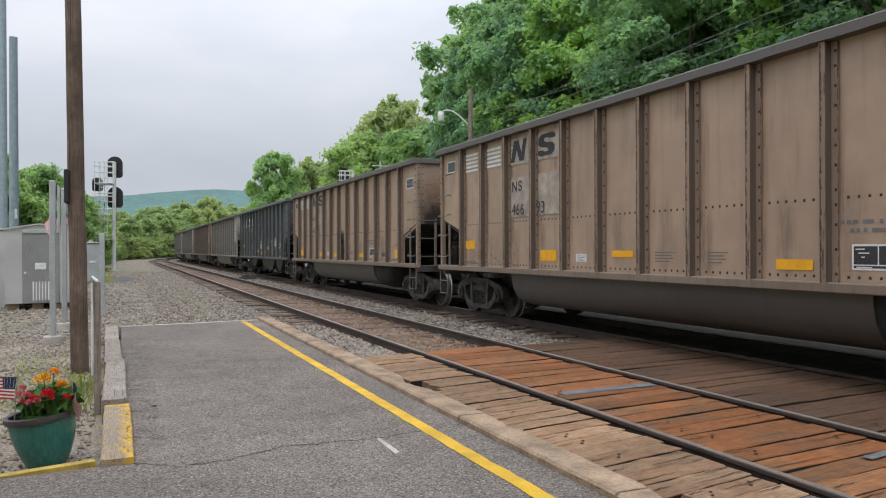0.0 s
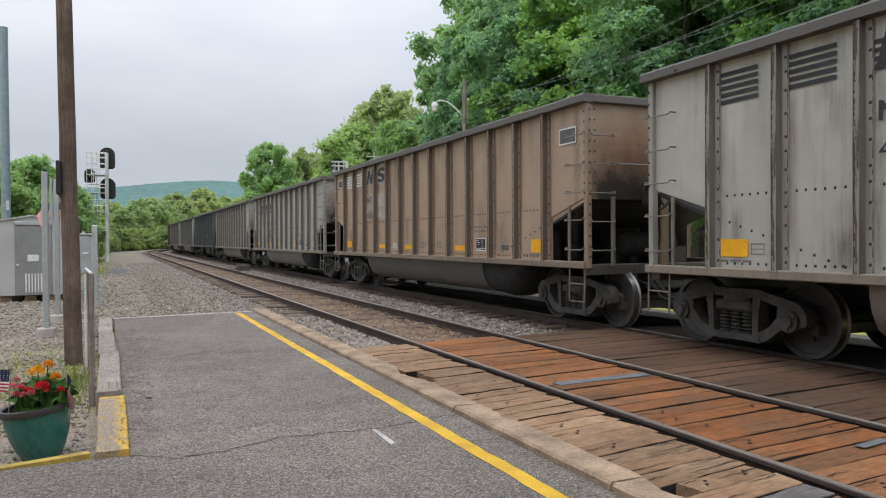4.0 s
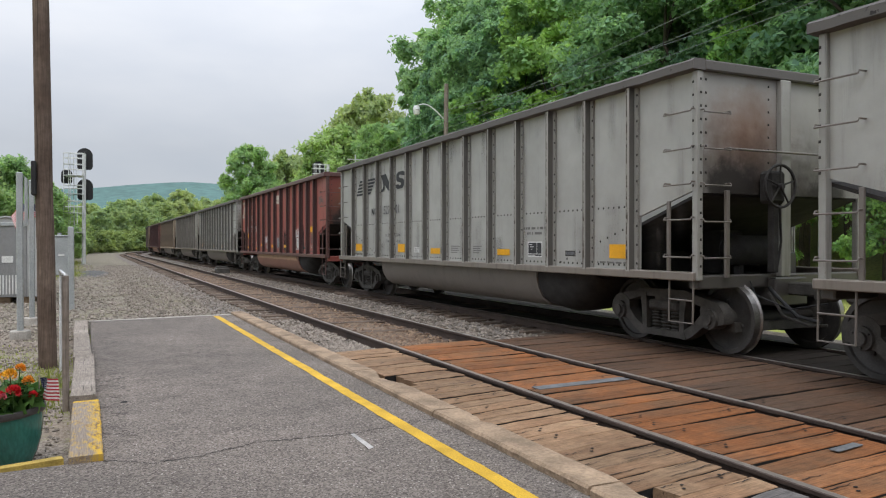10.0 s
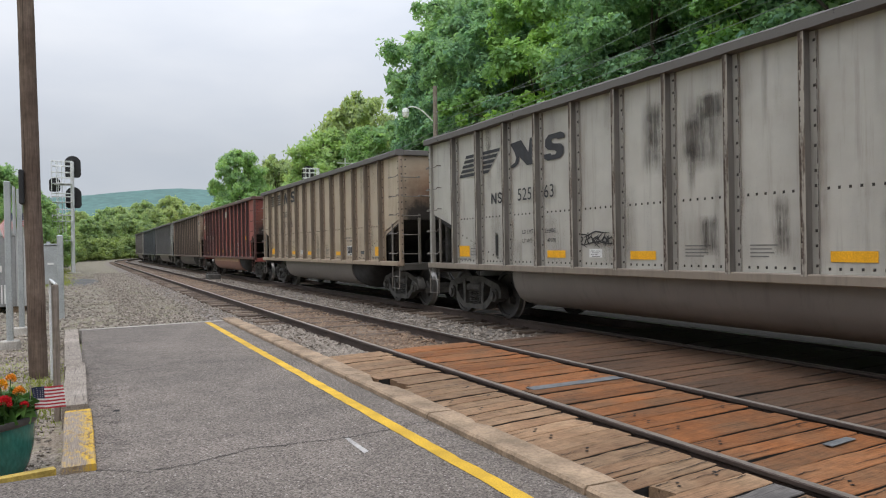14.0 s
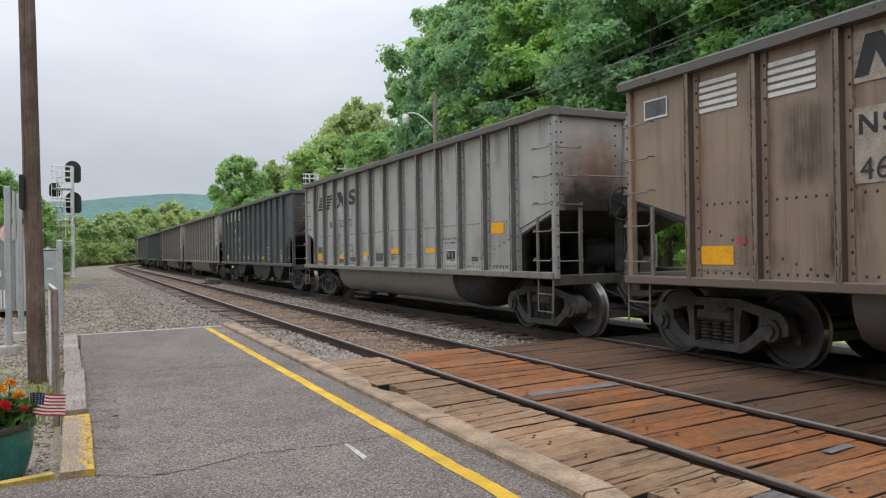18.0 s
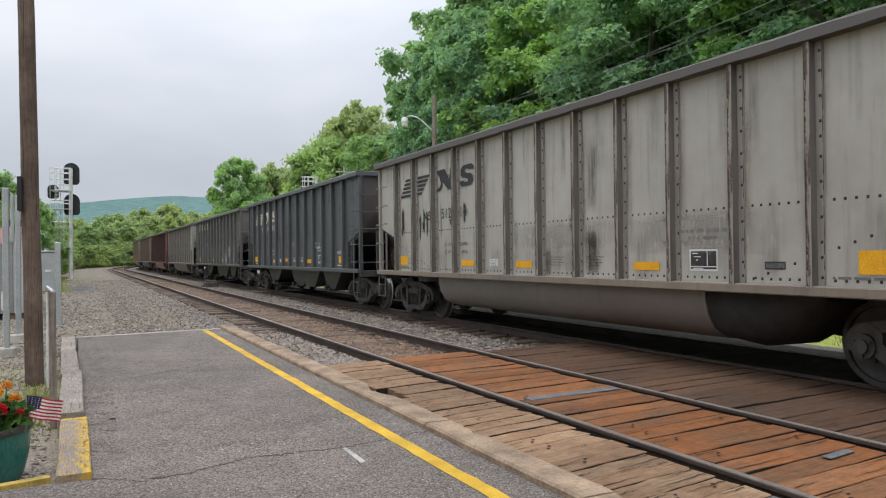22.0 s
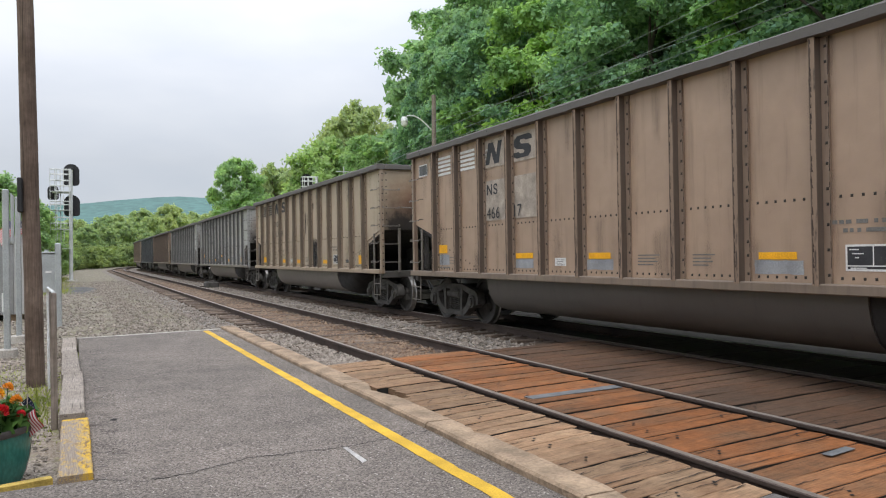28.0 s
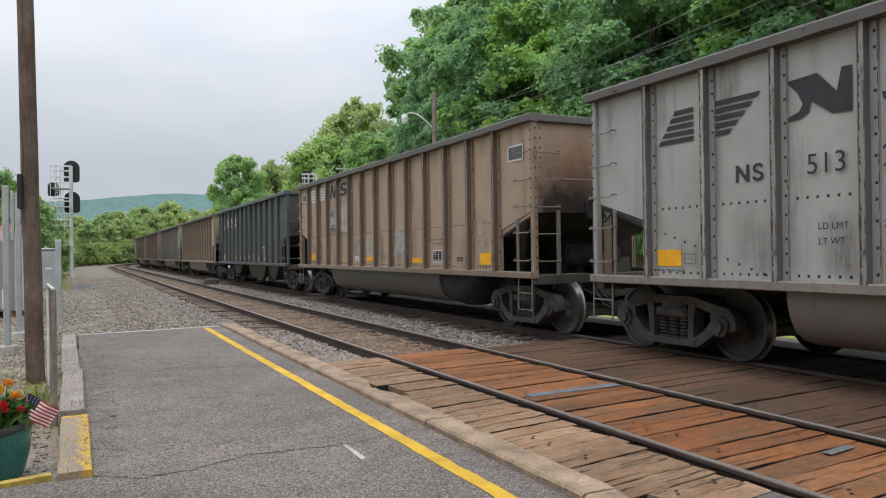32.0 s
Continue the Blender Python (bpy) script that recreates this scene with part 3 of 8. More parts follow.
def lawn_mat():
    n = Nodes("grassy_ground")
    mp = n.coords((1, 1, 1), True)
    a = n.mix(n.ramp(n.noise(mp, 0.25, 6), 0.35, 0.65), rgb((0.30, 0.36, 0.09)), rgb((0.43, 0.46, 0.15)))
    b = n.mix(n.ramp(n.noise(mp, 9, 5), 0.35, 0.7), rgb((0.7, 0.7, 0.7)), rgb((1.25, 1.2, 1.1)))
    n.bump(n.noise(mp, 30, 4), 0.6, 0.05)
    return n.done(n.mix(1.0, a, b, "MULTIPLY"), 0.9, 0, 0.2)


M["lawn"] = lawn_mat()
# blue-green base colour carries the haze of distance
M["ridge"] = plain("haze_tinted_ridge", (0.083, 0.165, 0.152), 0.95, 0, 0.12, 0.004, 0.05, 0.0, world=True)

# ---- the line of the railway ----
CURVE_AT, CURVE_R, CURVE_DEG = 104.0, 179.0, 62.0
CURVE_LEN = CURVE_R * radians(CURVE_DEG)
NEAR_C, FAR_C = 0.7525, 4.445          # centre lines of the two tracks
PLATFORM_Z, GROUND_Z = -0.05, -0.32


def on_line(s, off=0.0):
    """Place and heading (degrees, right of +y) at s metres along the line, off metres to its right."""
    u = min(max(s - CURVE_AT, 0.0), CURVE_LEN)
    rest = max(s - CURVE_AT - CURVE_LEN, 0.0)
    a = u / CURVE_R
    x, y = CURVE_R * (1 - math.cos(a)), min(s, CURVE_AT) + CURVE_R * math.sin(a)
    x, y = x + rest * math.sin(a), y + rest * math.cos(a)
    return x + off * math.cos(a), y - off * math.sin(a), math.degrees(a)


def beside(x, y):
    """How far a place lies to the right of the line."""
    if y <= CURVE_AT:
        return x
    a_end = radians(CURVE_DEG)
    ang = math.atan2(y - CURVE_AT, CURVE_R - x)
    if 0 <= ang <= a_end:
        return CURVE_R - math.hypot(x - CURVE_R, y - CURVE_AT)
    ex, ey, _ = on_line(CURVE_AT + CURVE_LEN)
    return (x - ex) * math.cos(a_end) - (y - ey) * math.sin(a_end)


def smooth(a, b, v):
    t = min(max((v - a) / (b - a), 0.0), 1.0)
    return t * t * (3 - 2 * t)


def ground_height(x, y):
    d = beside(x, y)
    z = GROUND_Z
    if d > 13:
        z += 9.0 * smooth(15, 60, d) * smooth(330, 180, y)
    if d < -9:
        z += 0.6 * smooth(9, 40, -d)
    return z + 0.05 * noise.noise((x * 0.2, y * 0.2, 0)) * smooth(9, 14, abs(d - 2))


def strip(shape, s_list, profile, slot=0):
    """A cross-section (offset, height) swept along the line."""
    k, vs, fs = len(profile), [], []
    for s in s_list:
        for off, z in profile:
            x, y, _ = on_line(s, off)
            vs.append((x, y, z))
    for i in range(len(s_list) - 1):
        for j in range(k - 1):
            fs.append((i * k + j, i * k + j + 1, (i + 1) * k + j + 1, (i + 1) * k + j))
    return shape.add(vs, fs, slot)


def steps(a, b, d):
    n = max(1, round((b - a) / d))
    return [a + (b - a) * i / n for i in range(n + 1)]


LINE_S = steps(-520, 0, 20)[:-1] + steps(0, 40, 2)[:-1] + steps(40, 300, 4)[:-1] + steps(300, 720, 20)

# ---- ground, ballast, yard ----
def build_ground():
    gx = [-3000, -1500, -700, -300, -150, -90] + steps(-60, 100, 4) + [120, 150, 200, 300, 700, 1500, 3000]
    gy = [-3000, -1500, -800, -500, -300, -150, -80, -40, -20] + steps(-10, 160, 5) + steps(175, 340, 15) + [380, 450, 600, 900, 1500, 3000]
    sh = Shape()
    vs = [(x, y, ground_height(x, y)) for y in gy for x in gx]
    n = len(gx)
    fs = [(j * n + i, j * n + i + 1, (j + 1) * n + i + 1, (j + 1) * n + i) for j in range(len(gy) - 1) for i in range(n - 1)]
    sh.add(vs, fs)
    solid("ground", sh.mesh("ground", [M["lawn"]], True), None, "grassy ground rising to a wooded slope", "ground", kind="structure")
    # bed of both tracks, with shoulders
    bed = Shape()
    strip(bed, LINE_S, [(-2.2, GROUND_Z - 0.03), (-1.3, -0.2), (-0.2, -0.17), (1.7, -0.17), (2.6, -0.20), (3.5, -0.17), (5.35, -0.16), (5.6, -0.11), (6.9, -0.12), (8.6, GROUND_Z - 0.03)])
    solid("ballast_bed", bed.mesh("ballast_bed", [M["ballast"]]), None, "grey crushed-stone ballast under two tracks", "ballast", kind="structure")
    rusty = Shape()
    strip(rusty, [s for s in LINE_S if 8 < s < 300], [(0.14, -0.155), (0.5, -0.13), (1.0, -0.13), (1.37, -0.155)])
    solid("gauge_ballast", rusty.mesh("gauge_ballast", [M["ballast_rusty"]]), None, "brown rust-stained ballast between the rails", "ballast", kind="structure")
    # strips under the train, their colour darkened for its shade and grime
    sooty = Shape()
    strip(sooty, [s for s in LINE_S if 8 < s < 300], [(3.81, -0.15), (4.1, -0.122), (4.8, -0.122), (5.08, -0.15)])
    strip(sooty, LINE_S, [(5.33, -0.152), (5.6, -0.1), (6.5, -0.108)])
    solid("under_train_ballast", sooty.mesh("under_train_ballast", [M["ballast_under_train"]]), None, "near-black ballast under the train, coloured for grime and shade", "ballast", kind="structure")
    yard = Shape()
    strip(yard, steps(15.78, 100, 4) + steps(104, 170, 6), [(-14, GROUND_Z + 0.02), (-10, GROUND_Z + 0.09), (-6, GROUND_Z + 0.12), (-3.2, GROUND_Z + 0.12), (-1.9, -0.2), (-1.2, -0.19)])
    solid("yard", yard.mesh("yard", [M["gravel"]]), None, "grey gravel yard beside the track", "gravel", kind="structure")
    left = Shape()
    vs, gx, gy = [], steps(-14, -3.95, 0.5), steps(5.7, 15.9, 0.6)
    for y in gy:
        for x in gx:
            vs.append((x, y, -0.185 + 0.025 * noise.noise((x, y, 3)) * (1 - smooth(14, 15.9, y)) - 0.01 * smooth(14, 15.9, y)))
    n = len(gx)
    left.add(vs, [(j * n + i, j * n + i + 1, (j + 1) * n + i + 1, (j + 1) * n + i) for j in range(len(gy) - 1) for i in range(n - 1)])
    solid("verge", left.mesh("verge", [M["verge"]], True), None, "gravel verge with sparse weeds beside the platform", "gravel", kind="structure")


def stone_field(name, count, spots, material, label, size=(0.02, 0.045)):
    """Loose stones lying on the ground; spots() gives a place."""
    sh = Shape()
    base = [(1, 0, 0), (-1, 0, 0), (0, 1, 0), (0, -1, 0), (0, 0, 1), (0, 0, -1)]
    faces = [(0, 2, 4), (2, 1, 4), (1, 3, 4), (3, 0, 4), (2, 0, 5), (1, 2, 5), (3, 1, 5), (0, 3, 5)]
    vs, fs = [], []
    for i in range(count):
        x, y, z = spots()
        r = random.uniform(*size)
        a = random.uniform(0, 6.28)
        c, s = math.cos(a), math.sin(a)
        k = [random.uniform(0.6, 1.2) for _ in range(3)]
        for bx, by, bz in base:
            px, py, pz = bx * k[0] * r + 0.3 * r * random.uniform(-1, 1), by * k[1] * r, bz * k[2] * r * 0.75
            vs.append((x + c * px - s * py, y + s * px + c * py, z + pz + 0.3 * r))
        fs += [tuple(6 * i + j for j in f) for f in faces]
    sh.add(vs, fs)
    me = bpy.data.meshes.new(name)
    me.from_pydata(sh.v, [], sh.f)
    me.materials.append(material)
    tagged(new(name, me), label, "gravel", kind="stuff")


def build_stones():
    def far(p=1.6, a=10.2, b=60):
        return a + (b - a) * random.random() ** p

    def kerb_side():
        y = far(2.0)
        return on_line(y, random.uniform(-1.2 if y < 16.2 else -3.0, -0.1))[:2] + (-0.13 if y < 15 else -0.17,)

    def gauge():
        y = far(1.5, 10.2, 50)
        return on_line(y, random.uniform(0.12, 1.4))[:2] + (-0.14,)

    def between():
        y = far(1.5, 9.8, 60)
        return on_line(y, random.uniform(1.62, 3.6))[:2] + (-0.185,)

    def yard():
        y = far(1.4, 15.9, 60)
        return on_line(y, random.uniform(-7, -2.2))[:2] + (GROUND_Z + 0.12,)

    def verge():
        return (random.uniform(-8, -4.1), random.uniform(5.95, 15.9), -0.183)
    stone_field("kerb_stones", 8000, kerb_side, M["stone"], "loose grey stones between platform edge and rail")
    stone_field("gauge_stones", 3500, gauge, M["stone_rusty"], "rust-brown stones between the rails", (0.018, 0.04))
    stone_field("track_stones", 6000, between, M["stone"], "loose grey stones between the two tracks", (0.02, 0.05))
    stone_field("yard_stones", 6000, yard, M["stone"], "loose stones on the gravel yard", (0.02, 0.055))
    stone_field("verge_stones", 9000, verge, M["stone"], "small stones and grit on the verge", (0.008, 0.03))


# ---- tracks ----
RAIL = [(-0.07, -0.172), (-0.07, -0.16), (-0.012, -0.145), (-0.010, -0.045), (-0.036, -0.03), (-0.036, -0.006),
        (-0.028, 0.0), (0.028, 0.0), (0.036, -0.006), (0.036, -0.03), (0.010, -0.045), (0.012, -0.145), (0.07, -0.16), (0.07, -0.172)]


def build_rail(centre, head, parent):
    sh = Shape()
    k = len(RAIL)
    vs, fs, ms = [], [], []
    for s in LINE_S:
        for off, z in RAIL:
            x, y, _ = on_line(s, centre + off)
            vs.append((x, y, z))
    for i in range(len(LINE_S) - 1):
        for j in range(k - 1):
            fs.append((i * k + j, i * k + j + 1, (i + 1) * k + j + 1, (i + 1) * k + j))
            ms.append(1 if j == 6 else 0)
    sh.add(vs, fs)
    sh.m = ms
    ob = part("rail", sh.mesh("rail", [M["rust_steel"], head]), None, parent)
    return ob


def build_tracks():
    tie_me = Shape().box((-1.29, -0.115, -0.3), (1.29, 0.115, -0.13), chamfer=0.012).mesh("tie", [M["tie"]])
    plate = Shape().box((-0.17, -0.09, -0.145), (0.17, 0.09, -0.128), chamfer=0.004).box((-0.11, -0.06, -0.13), (-0.085, -0.03, -0.1)).box((0.085, 0.03, -0.13), (0.11, 0.06, -0.1)).mesh("tie_plate", [M["rust_steel"]])
    for centre, label, heads in ((NEAR_C, "empty near track with dark rails on timber ties", ("bright_steel", "polished_steel")),
                                 (FAR_C, "track under the coal train, rails on timber ties", ("polished_steel", "polished_steel"))):
        tr = thing("railway_track", label, "railway track", "tracks")
        for d, h in zip((-0.7525, 0.7525), heads):
            build_rail(centre + d, M[h], tr)
        s, i = 10.35, 0
        while s < 125:
            x, y, a = on_line(s + random.uniform(-0.04, 0.04), centre + random.uniform(-0.05, 0.05))
            t = part("tie", tie_me, None, tr, at=pose(x, y, random.uniform(-0.015, 0.015), 0, 0, -a + random.uniform(-1.2, 1.2)))
            if s < 32:
                for d in (-0.7525, 0.7525):
                    x, y, a = on_line(s, centre + d)
                    part("tie_plate", plate, None, tr, at=pose(x, y, 0, 0, 0, -a))
            s += 0.53
            i += 1


def build_crossing():
    """Timber planks laid level with the rails."""
    zones = [(-0.925, -0.098, "plank_tan"), (0.10, 1.405, "plank_rust"), (1.595, 3.585, "plank_dark"), (3.80, 5.09, "plank_under_train")]
    cr = thing("plank_crossing", "worn timber plank crossing between and beside the rails", "crossing", kind="structure")
    for zi, (x0, x1, m) in enumerate(zones):
        lean, step = (9.0, 5.4, 3.6, 3.0)[zi], (0.216, 0.25, 0.25, 0.26)[zi]
        y = 9.85 if zi else 9.62
        meshes = []
        for q in range(6):
            sh = Shape()
            w, n = step - 0.011 + 0.004 * (q - 2.5), 6
            vs, c = [], (x0 + x1) / 2
            for i in range(n + 1):
                x = x0 + (x1 - x0) * i / n - c
                for yy, zz in ((-w / 2, -0.006), (-w / 2 + 0.005, 0), (w / 2 - 0.01, 0), (w / 2, -0.012), (w / 2, -0.16), (-w / 2, -0.16)):
                    vs.append((x + (0.05 * noise.noise((q * 3.1, zi, i + yy * 5)) if i in (0, n) else 0), yy + 0.008 * noise.noise((q * 7.7, i * 0.7, zi)), zz + 0.006 * noise.noise((q * 2.2, i * 0.9, yy))))
            fs = []
            for i in range(n):
                for j in range(6):
                    fs.append((i * 6 + j, i * 6 + (j + 1) % 6, (i + 1) * 6 + (j + 1) % 6, (i + 1) * 6 + j))
            fs += [(0, 1, 2, 3, 4, 5), tuple(n * 6 + j for j in (5, 4, 3, 2, 1, 0))]
            sh.add(vs, fs)
            # one long side of each plank blackened for seam shade and dirt
            for i in range(n):
                sh.m[i * 6 + 5] = 1
            for e in (-1, 1):
                for d in (-0.06, 0.05):
                    if q not in (1, 4) or (q == 4 and e > 0):
                        continue
                    bx, by = e * ((x1 - x0) / 2 - 0.16 - 0.03 * q) + 0.5 * d, 0.45 * d
                    sh.add([(bx + 0.017 * math.cos(a), by + 0.012 * math.sin(a), 0.006) for a in [k * math.pi / 4 for k in range(8)]], [tuple(range(8))], 1)
            # splits that run along the grain from the ends
            for k in range((1, 2, 0, 2, 1, 3)[q]):
                e, by = (-1, 1)[(q + k) % 2], w * (0.3 - 0.26 * ((k * 2 + q) % 3))
                ln, xe = (0.2 + 0.13 * ((q * 3 + k * 5) % 4)) * (x1 - x0), e * ((x1 - x0) / 2 - 0.03)
                pts = [(xe - e * ln * t, by + 0.02 * noise.noise((t * 4, q, k)), 0.0045 * (1 - t) ** 0.6 + 0.0006) for t in [j / 8 for j in range(9)]]
                sh.add([v for x, yy, h in pts for v in ((x, yy - h, 0.0055), (x, yy + h, 0.0055))], [(2 * j, 2 * j + 1, 2 * j + 3, 2 * j + 2) for j in range(8)], 1)
            meshes.append(sh.mesh("plank", [M[m], M["hole_and_shade"]]))
        if zi == 0:
            grey_plank = meshes[2].copy()
            grey_plank.materials[0] = M["plank_grey"]
        i = 0
        while y > -4:
            me = meshes[random.randrange(6)]
            dz = -0.03 + random.uniform(-0.007, 0.006)
            if zi == 0 and abs(y - 2.95) < 0.107:
                me = grey_plank
            short = Matrix.Identity(4)
            if zi == 0 and (abs(y - 7.4) < 0.32 or abs(y - 3.35) < 0.107):
                short = Matrix.Translation((0.075, 0, 0)) @ Matrix.Diagonal((0.82, 1, 1, 1))
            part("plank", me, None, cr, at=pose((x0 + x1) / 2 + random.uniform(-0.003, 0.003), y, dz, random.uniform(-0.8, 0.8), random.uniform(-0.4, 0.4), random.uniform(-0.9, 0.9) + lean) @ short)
            y -= step + random.uniform(-0.004, 0.012)
            i += 1
        bed = Shape().box((x0 + 0.02, -4, -0.3), (x1 - 0.02, 9.8, -0.2))
        part("bedding", bed, M["under"], cr)
    # flat steel strips nailed over the planks
    for x0, x1, y, w, a in ((0.2, 1.38, 6.40, 0.15, 2.6), (0.88, 1.2, 3.55, 0.075, 8)):
        sh = Shape().box((x0 - 0.9, -w / 2, -0.004), (x1 - 0.9, w / 2, 0.004), chamfer=0.002)
        part("steel_strip", sh, M["strip"], cr, "dull grey steel strip", pose(0.9, y, -0.022, 0, 0, a))


# ---- platform ----
def build_platform():
    pf = thing("platform", "grey cracked asphalt station platform with a yellow line", "platform", kind="structure")
    sh = Shape()
    out = [(-3.86, 15.72), (-1.18, 15.95), (-1.18, -14), (-16, -14), (-16, 3.2), (-4.7, 5.58), (-3.86, 5.62)]
    sh.prism(out, 2, -0.5, PLATFORM_Z)
    part("paving", sh, M["asphalt"], pf)
    ln = Shape()
    ys = steps(-14, 15.78, 0.12)
    vs = []
    for i, y in enumerate(ys):
        w = 0.008 * noise.noise((y * 6, 0, 0)) + 0.01 * noise.noise((y * 1.1, 5, 0))
        vs += [(-1.600 + 0.007 * noise.noise((y * 13, 4, 0)) + w, y, PLATFORM_Z + 0.004), (-1.482 + 0.012 * noise.noise((y * 9, 9, 0)) + w, y, PLATFORM_Z + 0.004)]
    ln.add(vs, [(2 * i, 2 * i + 1, 2 * i + 3, 2 * i + 2) for i in range(len(ys) - 1)])
    part("safety_line", ln, M["yellow_paint"], pf, "worn yellow painted safety line")
    mk = Shape()
    mk.add([(-2.019, 5.546, 0), (-1.987, 5.547, 0), (-1.981, 5.111, 0), (-2.031, 5.073, 0)], [(0, 1, 2, 3)])
    part("paint_mark", mk, M["white_paint"], pf, "short white paint mark", pose(0, 0, PLATFORM_Z + 0.004))

    def crack(pts, width):
        c = Shape()
        line = []
        for (x0, y0), (x1, y1) in zip(pts, pts[1:]):
            n = max(2, int(math.hypot(x1 - x0, y1 - y0) / 0.018))
            for i in range(n):
                t = i / n
                line.append((x0 + (x1 - x0) * t, y0 + (y1 - y0) * t + 0.035 * noise.noise((x0 * 3 + t * 9, y0, 1)) + 0.03 * noise.noise((x0 * 9 + t * 22, y0, 7)) + 0.014 * noise.noise((x0 * 9 + t * 60, y0, 9))))
        vs = []
        for i, (x, y) in enumerate(line):
            w = width * (0.5 + abs(noise.noise((i * 0.3, x, y))) * 1.6)
            vs += [(x, y - w, PLATFORM_Z + 0.003), (x, y + w, PLATFORM_Z + 0.003)]
        c.add(vs, [(2 * i, 2 * i + 1, 2 * i + 3, 2 * i + 2) for i in range(len(line) - 1)])
        part("crack", c, M["crack"], pf)
    dirt = Shape()
    ys = steps(6.2, 15.5, 0.25)
    dirt.add([p for y in ys for p in ((-3.80 - 0.017 * (y - 5.6) + 0.05, y, PLATFORM_Z + 0.002), (-3.52 + 0.09 * noise.noise((y * 0.8, 3, 0)), y, PLATFORM_Z + 0.002))], [(2 * i, 2 * i + 1, 2 * i + 3, 2 * i + 2) for i in range(len(ys) - 1)])
    part("dirt_strip", dirt, M["grime"], pf, "dark dirt washed along the beams")
    spot = Shape()
    spot.add([(-3.57 + 0.03 * math.cos(a) * (1 + 0.4 * noise.noise((a, 0, 0))), 7.58 + 0.045 * math.sin(a), PLATFORM_Z + 0.004) for a in [q * 0.524 for q in range(12)]], [tuple(range(12))])
    part("tar_spot", spot, M["crack"], pf, "small black tar spot")
    crack([(-3.8, 5.62), (-3.45, 5.38), (-3.1, 5.45), (-2.75, 5.62), (-2.3, 5.6), (-2.0, 5.56), (-1.75, 5.62), (-1.2, 5.74)], 0.006)
    crack([(-3.75, 9.6), (-3.2, 10.1), (-2.6, 10.5), (-2.2, 11.0), (-1.7, 11.3), (-1.2, 11.4)], 0.008)
    crack([(-3.8, 12.9), (-3.0, 13.2), (-2.4, 13.3)], 0.007)
    # kerb of the platform in lengths
    y = 16.05
    lengths = [4.5, 3.55, 2.2, 2.22, 3.0, 3.0, 3.0]
    for i, ln_ in enumerate(lengths):
        k = Shape()
        n = 40
        vs = []
        for j in range(n + 1):
            yy = y - 0.012 - (ln_ - 0.024) * j / n
            bite = 0.014 * noise.noise((yy * 2.3, 4, 0)) + 0.012 * noise.noise((yy * 9.0, 8, 0))
            x0, x1 = -1.195 + 0.006 * noise.noise((yy * 3, 0, 0)), -0.935 + bite
            x1 -= 0.11 * max(0.0, 1 - abs(yy - 7.45) / 0.45) + 0.07 * max(0.0, 1 - abs(yy - 3.35) / 0.25) + 0.05 * max(0.0, 1 - abs(yy - 5.3) / 0.15)
            vs += [(x0, yy, -0.2), (x0, yy, -0.012), (x0 + 0.018, yy, 0.006), (x1 - 0.02, yy, 0.006 + 0.3 * bite), (x1, yy, -0.014), (x1, yy, -0.25)]
        fs = []
        for j in range(n):
            fs += [(j * 6 + q, j * 6 + q + 1, (j + 1) * 6 + q + 1, (j + 1) * 6 + q) for q in range(5)]
        fs += [(0, 1, 2, 3, 4, 5), tuple(n * 6 + q for q in (5, 4, 3, 2, 1, 0))]
        k.add(vs, fs)
        part("kerb", k, M["concrete"], pf, "worn tan concrete kerb")
        y -= ln_
    # yellow kerb where the platform widens
    k = Shape()
    a, b = Vector((-4.03, 5.82)), Vector((-7.4, 4.97))
    d = (b - a).normalized()
    nrm = Vector((-d.y, d.x))
    pts = [a + nrm * 0.04, a - nrm * 0.04, b - nrm * 0.04, b + nrm * 0.04]
    k.prism([(p.x, p.y) for p in pts], 2, -0.3, -0.05)
    part("edge_kerb", k, M["kerb_yellow"], pf, "low yellow painted kerb")
    edge = Shape().box((-3.9, 15.7, -0.3), (-1.2, 15.86, -0.046))
    edge.v = [(x, yy + (x + 3.9) * 0.085, z) for x, yy, z in edge.v]
    part("end_edge", edge, M["footing"], pf, "pale concrete end edge")
    # old sleepers along the outer side
    for y0, y1, m, lab, z, rot in ((5.60, 7.56, "timber_yellow", "old timber beam with flaking yellow paint", 0.0, 0.3), (7.67, 10.52, "timber", "grey weathered timber beam edging the platform", 0.028, 0.2),
                                   (10.57, 13.1, "timber", "grey weathered timber beam edging the platform", -0.005, 0.9), (13.15, 15.6, "timber", "cracked grey timber beam edging the platform", -0.01, 0.6)):
        sh, n, h = Shape(), 14, (y1 - y0) / 2
        vs = []
        for i in range(n + 1):
            yy = -h + 2 * h * i / n
            w = 0.11 + 0.004 * noise.noise((yy * 5, y0, 0))
            zt = 0.004 * noise.noise((yy * 1.7, y0, 4))
            vs += [(-w, yy, -0.25), (-w, yy, -0.008 + zt), (-w + 0.008, yy, zt), (w - 0.008, yy, zt + 0.002), (w, yy, -0.008 + zt), (w, yy, -0.25)]
        fs = []
        for i in range(n):
            fs += [(i * 6 + q, i * 6 + q + 1, (i + 1) * 6 + q + 1, (i + 1) * 6 + q) for q in range(5)]
        fs += [(0, 1, 2, 3, 4, 5), tuple(n * 6 + q for q in (5, 4, 3, 2, 1, 0))]
        sh.add(vs, fs)
        solid("timber_beam", sh, M[m], lab, "timber beam", "platform edge beams", at=pose(-3.885 - 0.017 * (y0 - 5.6), (y0 + y1) / 2, z, 0, 0, rot))


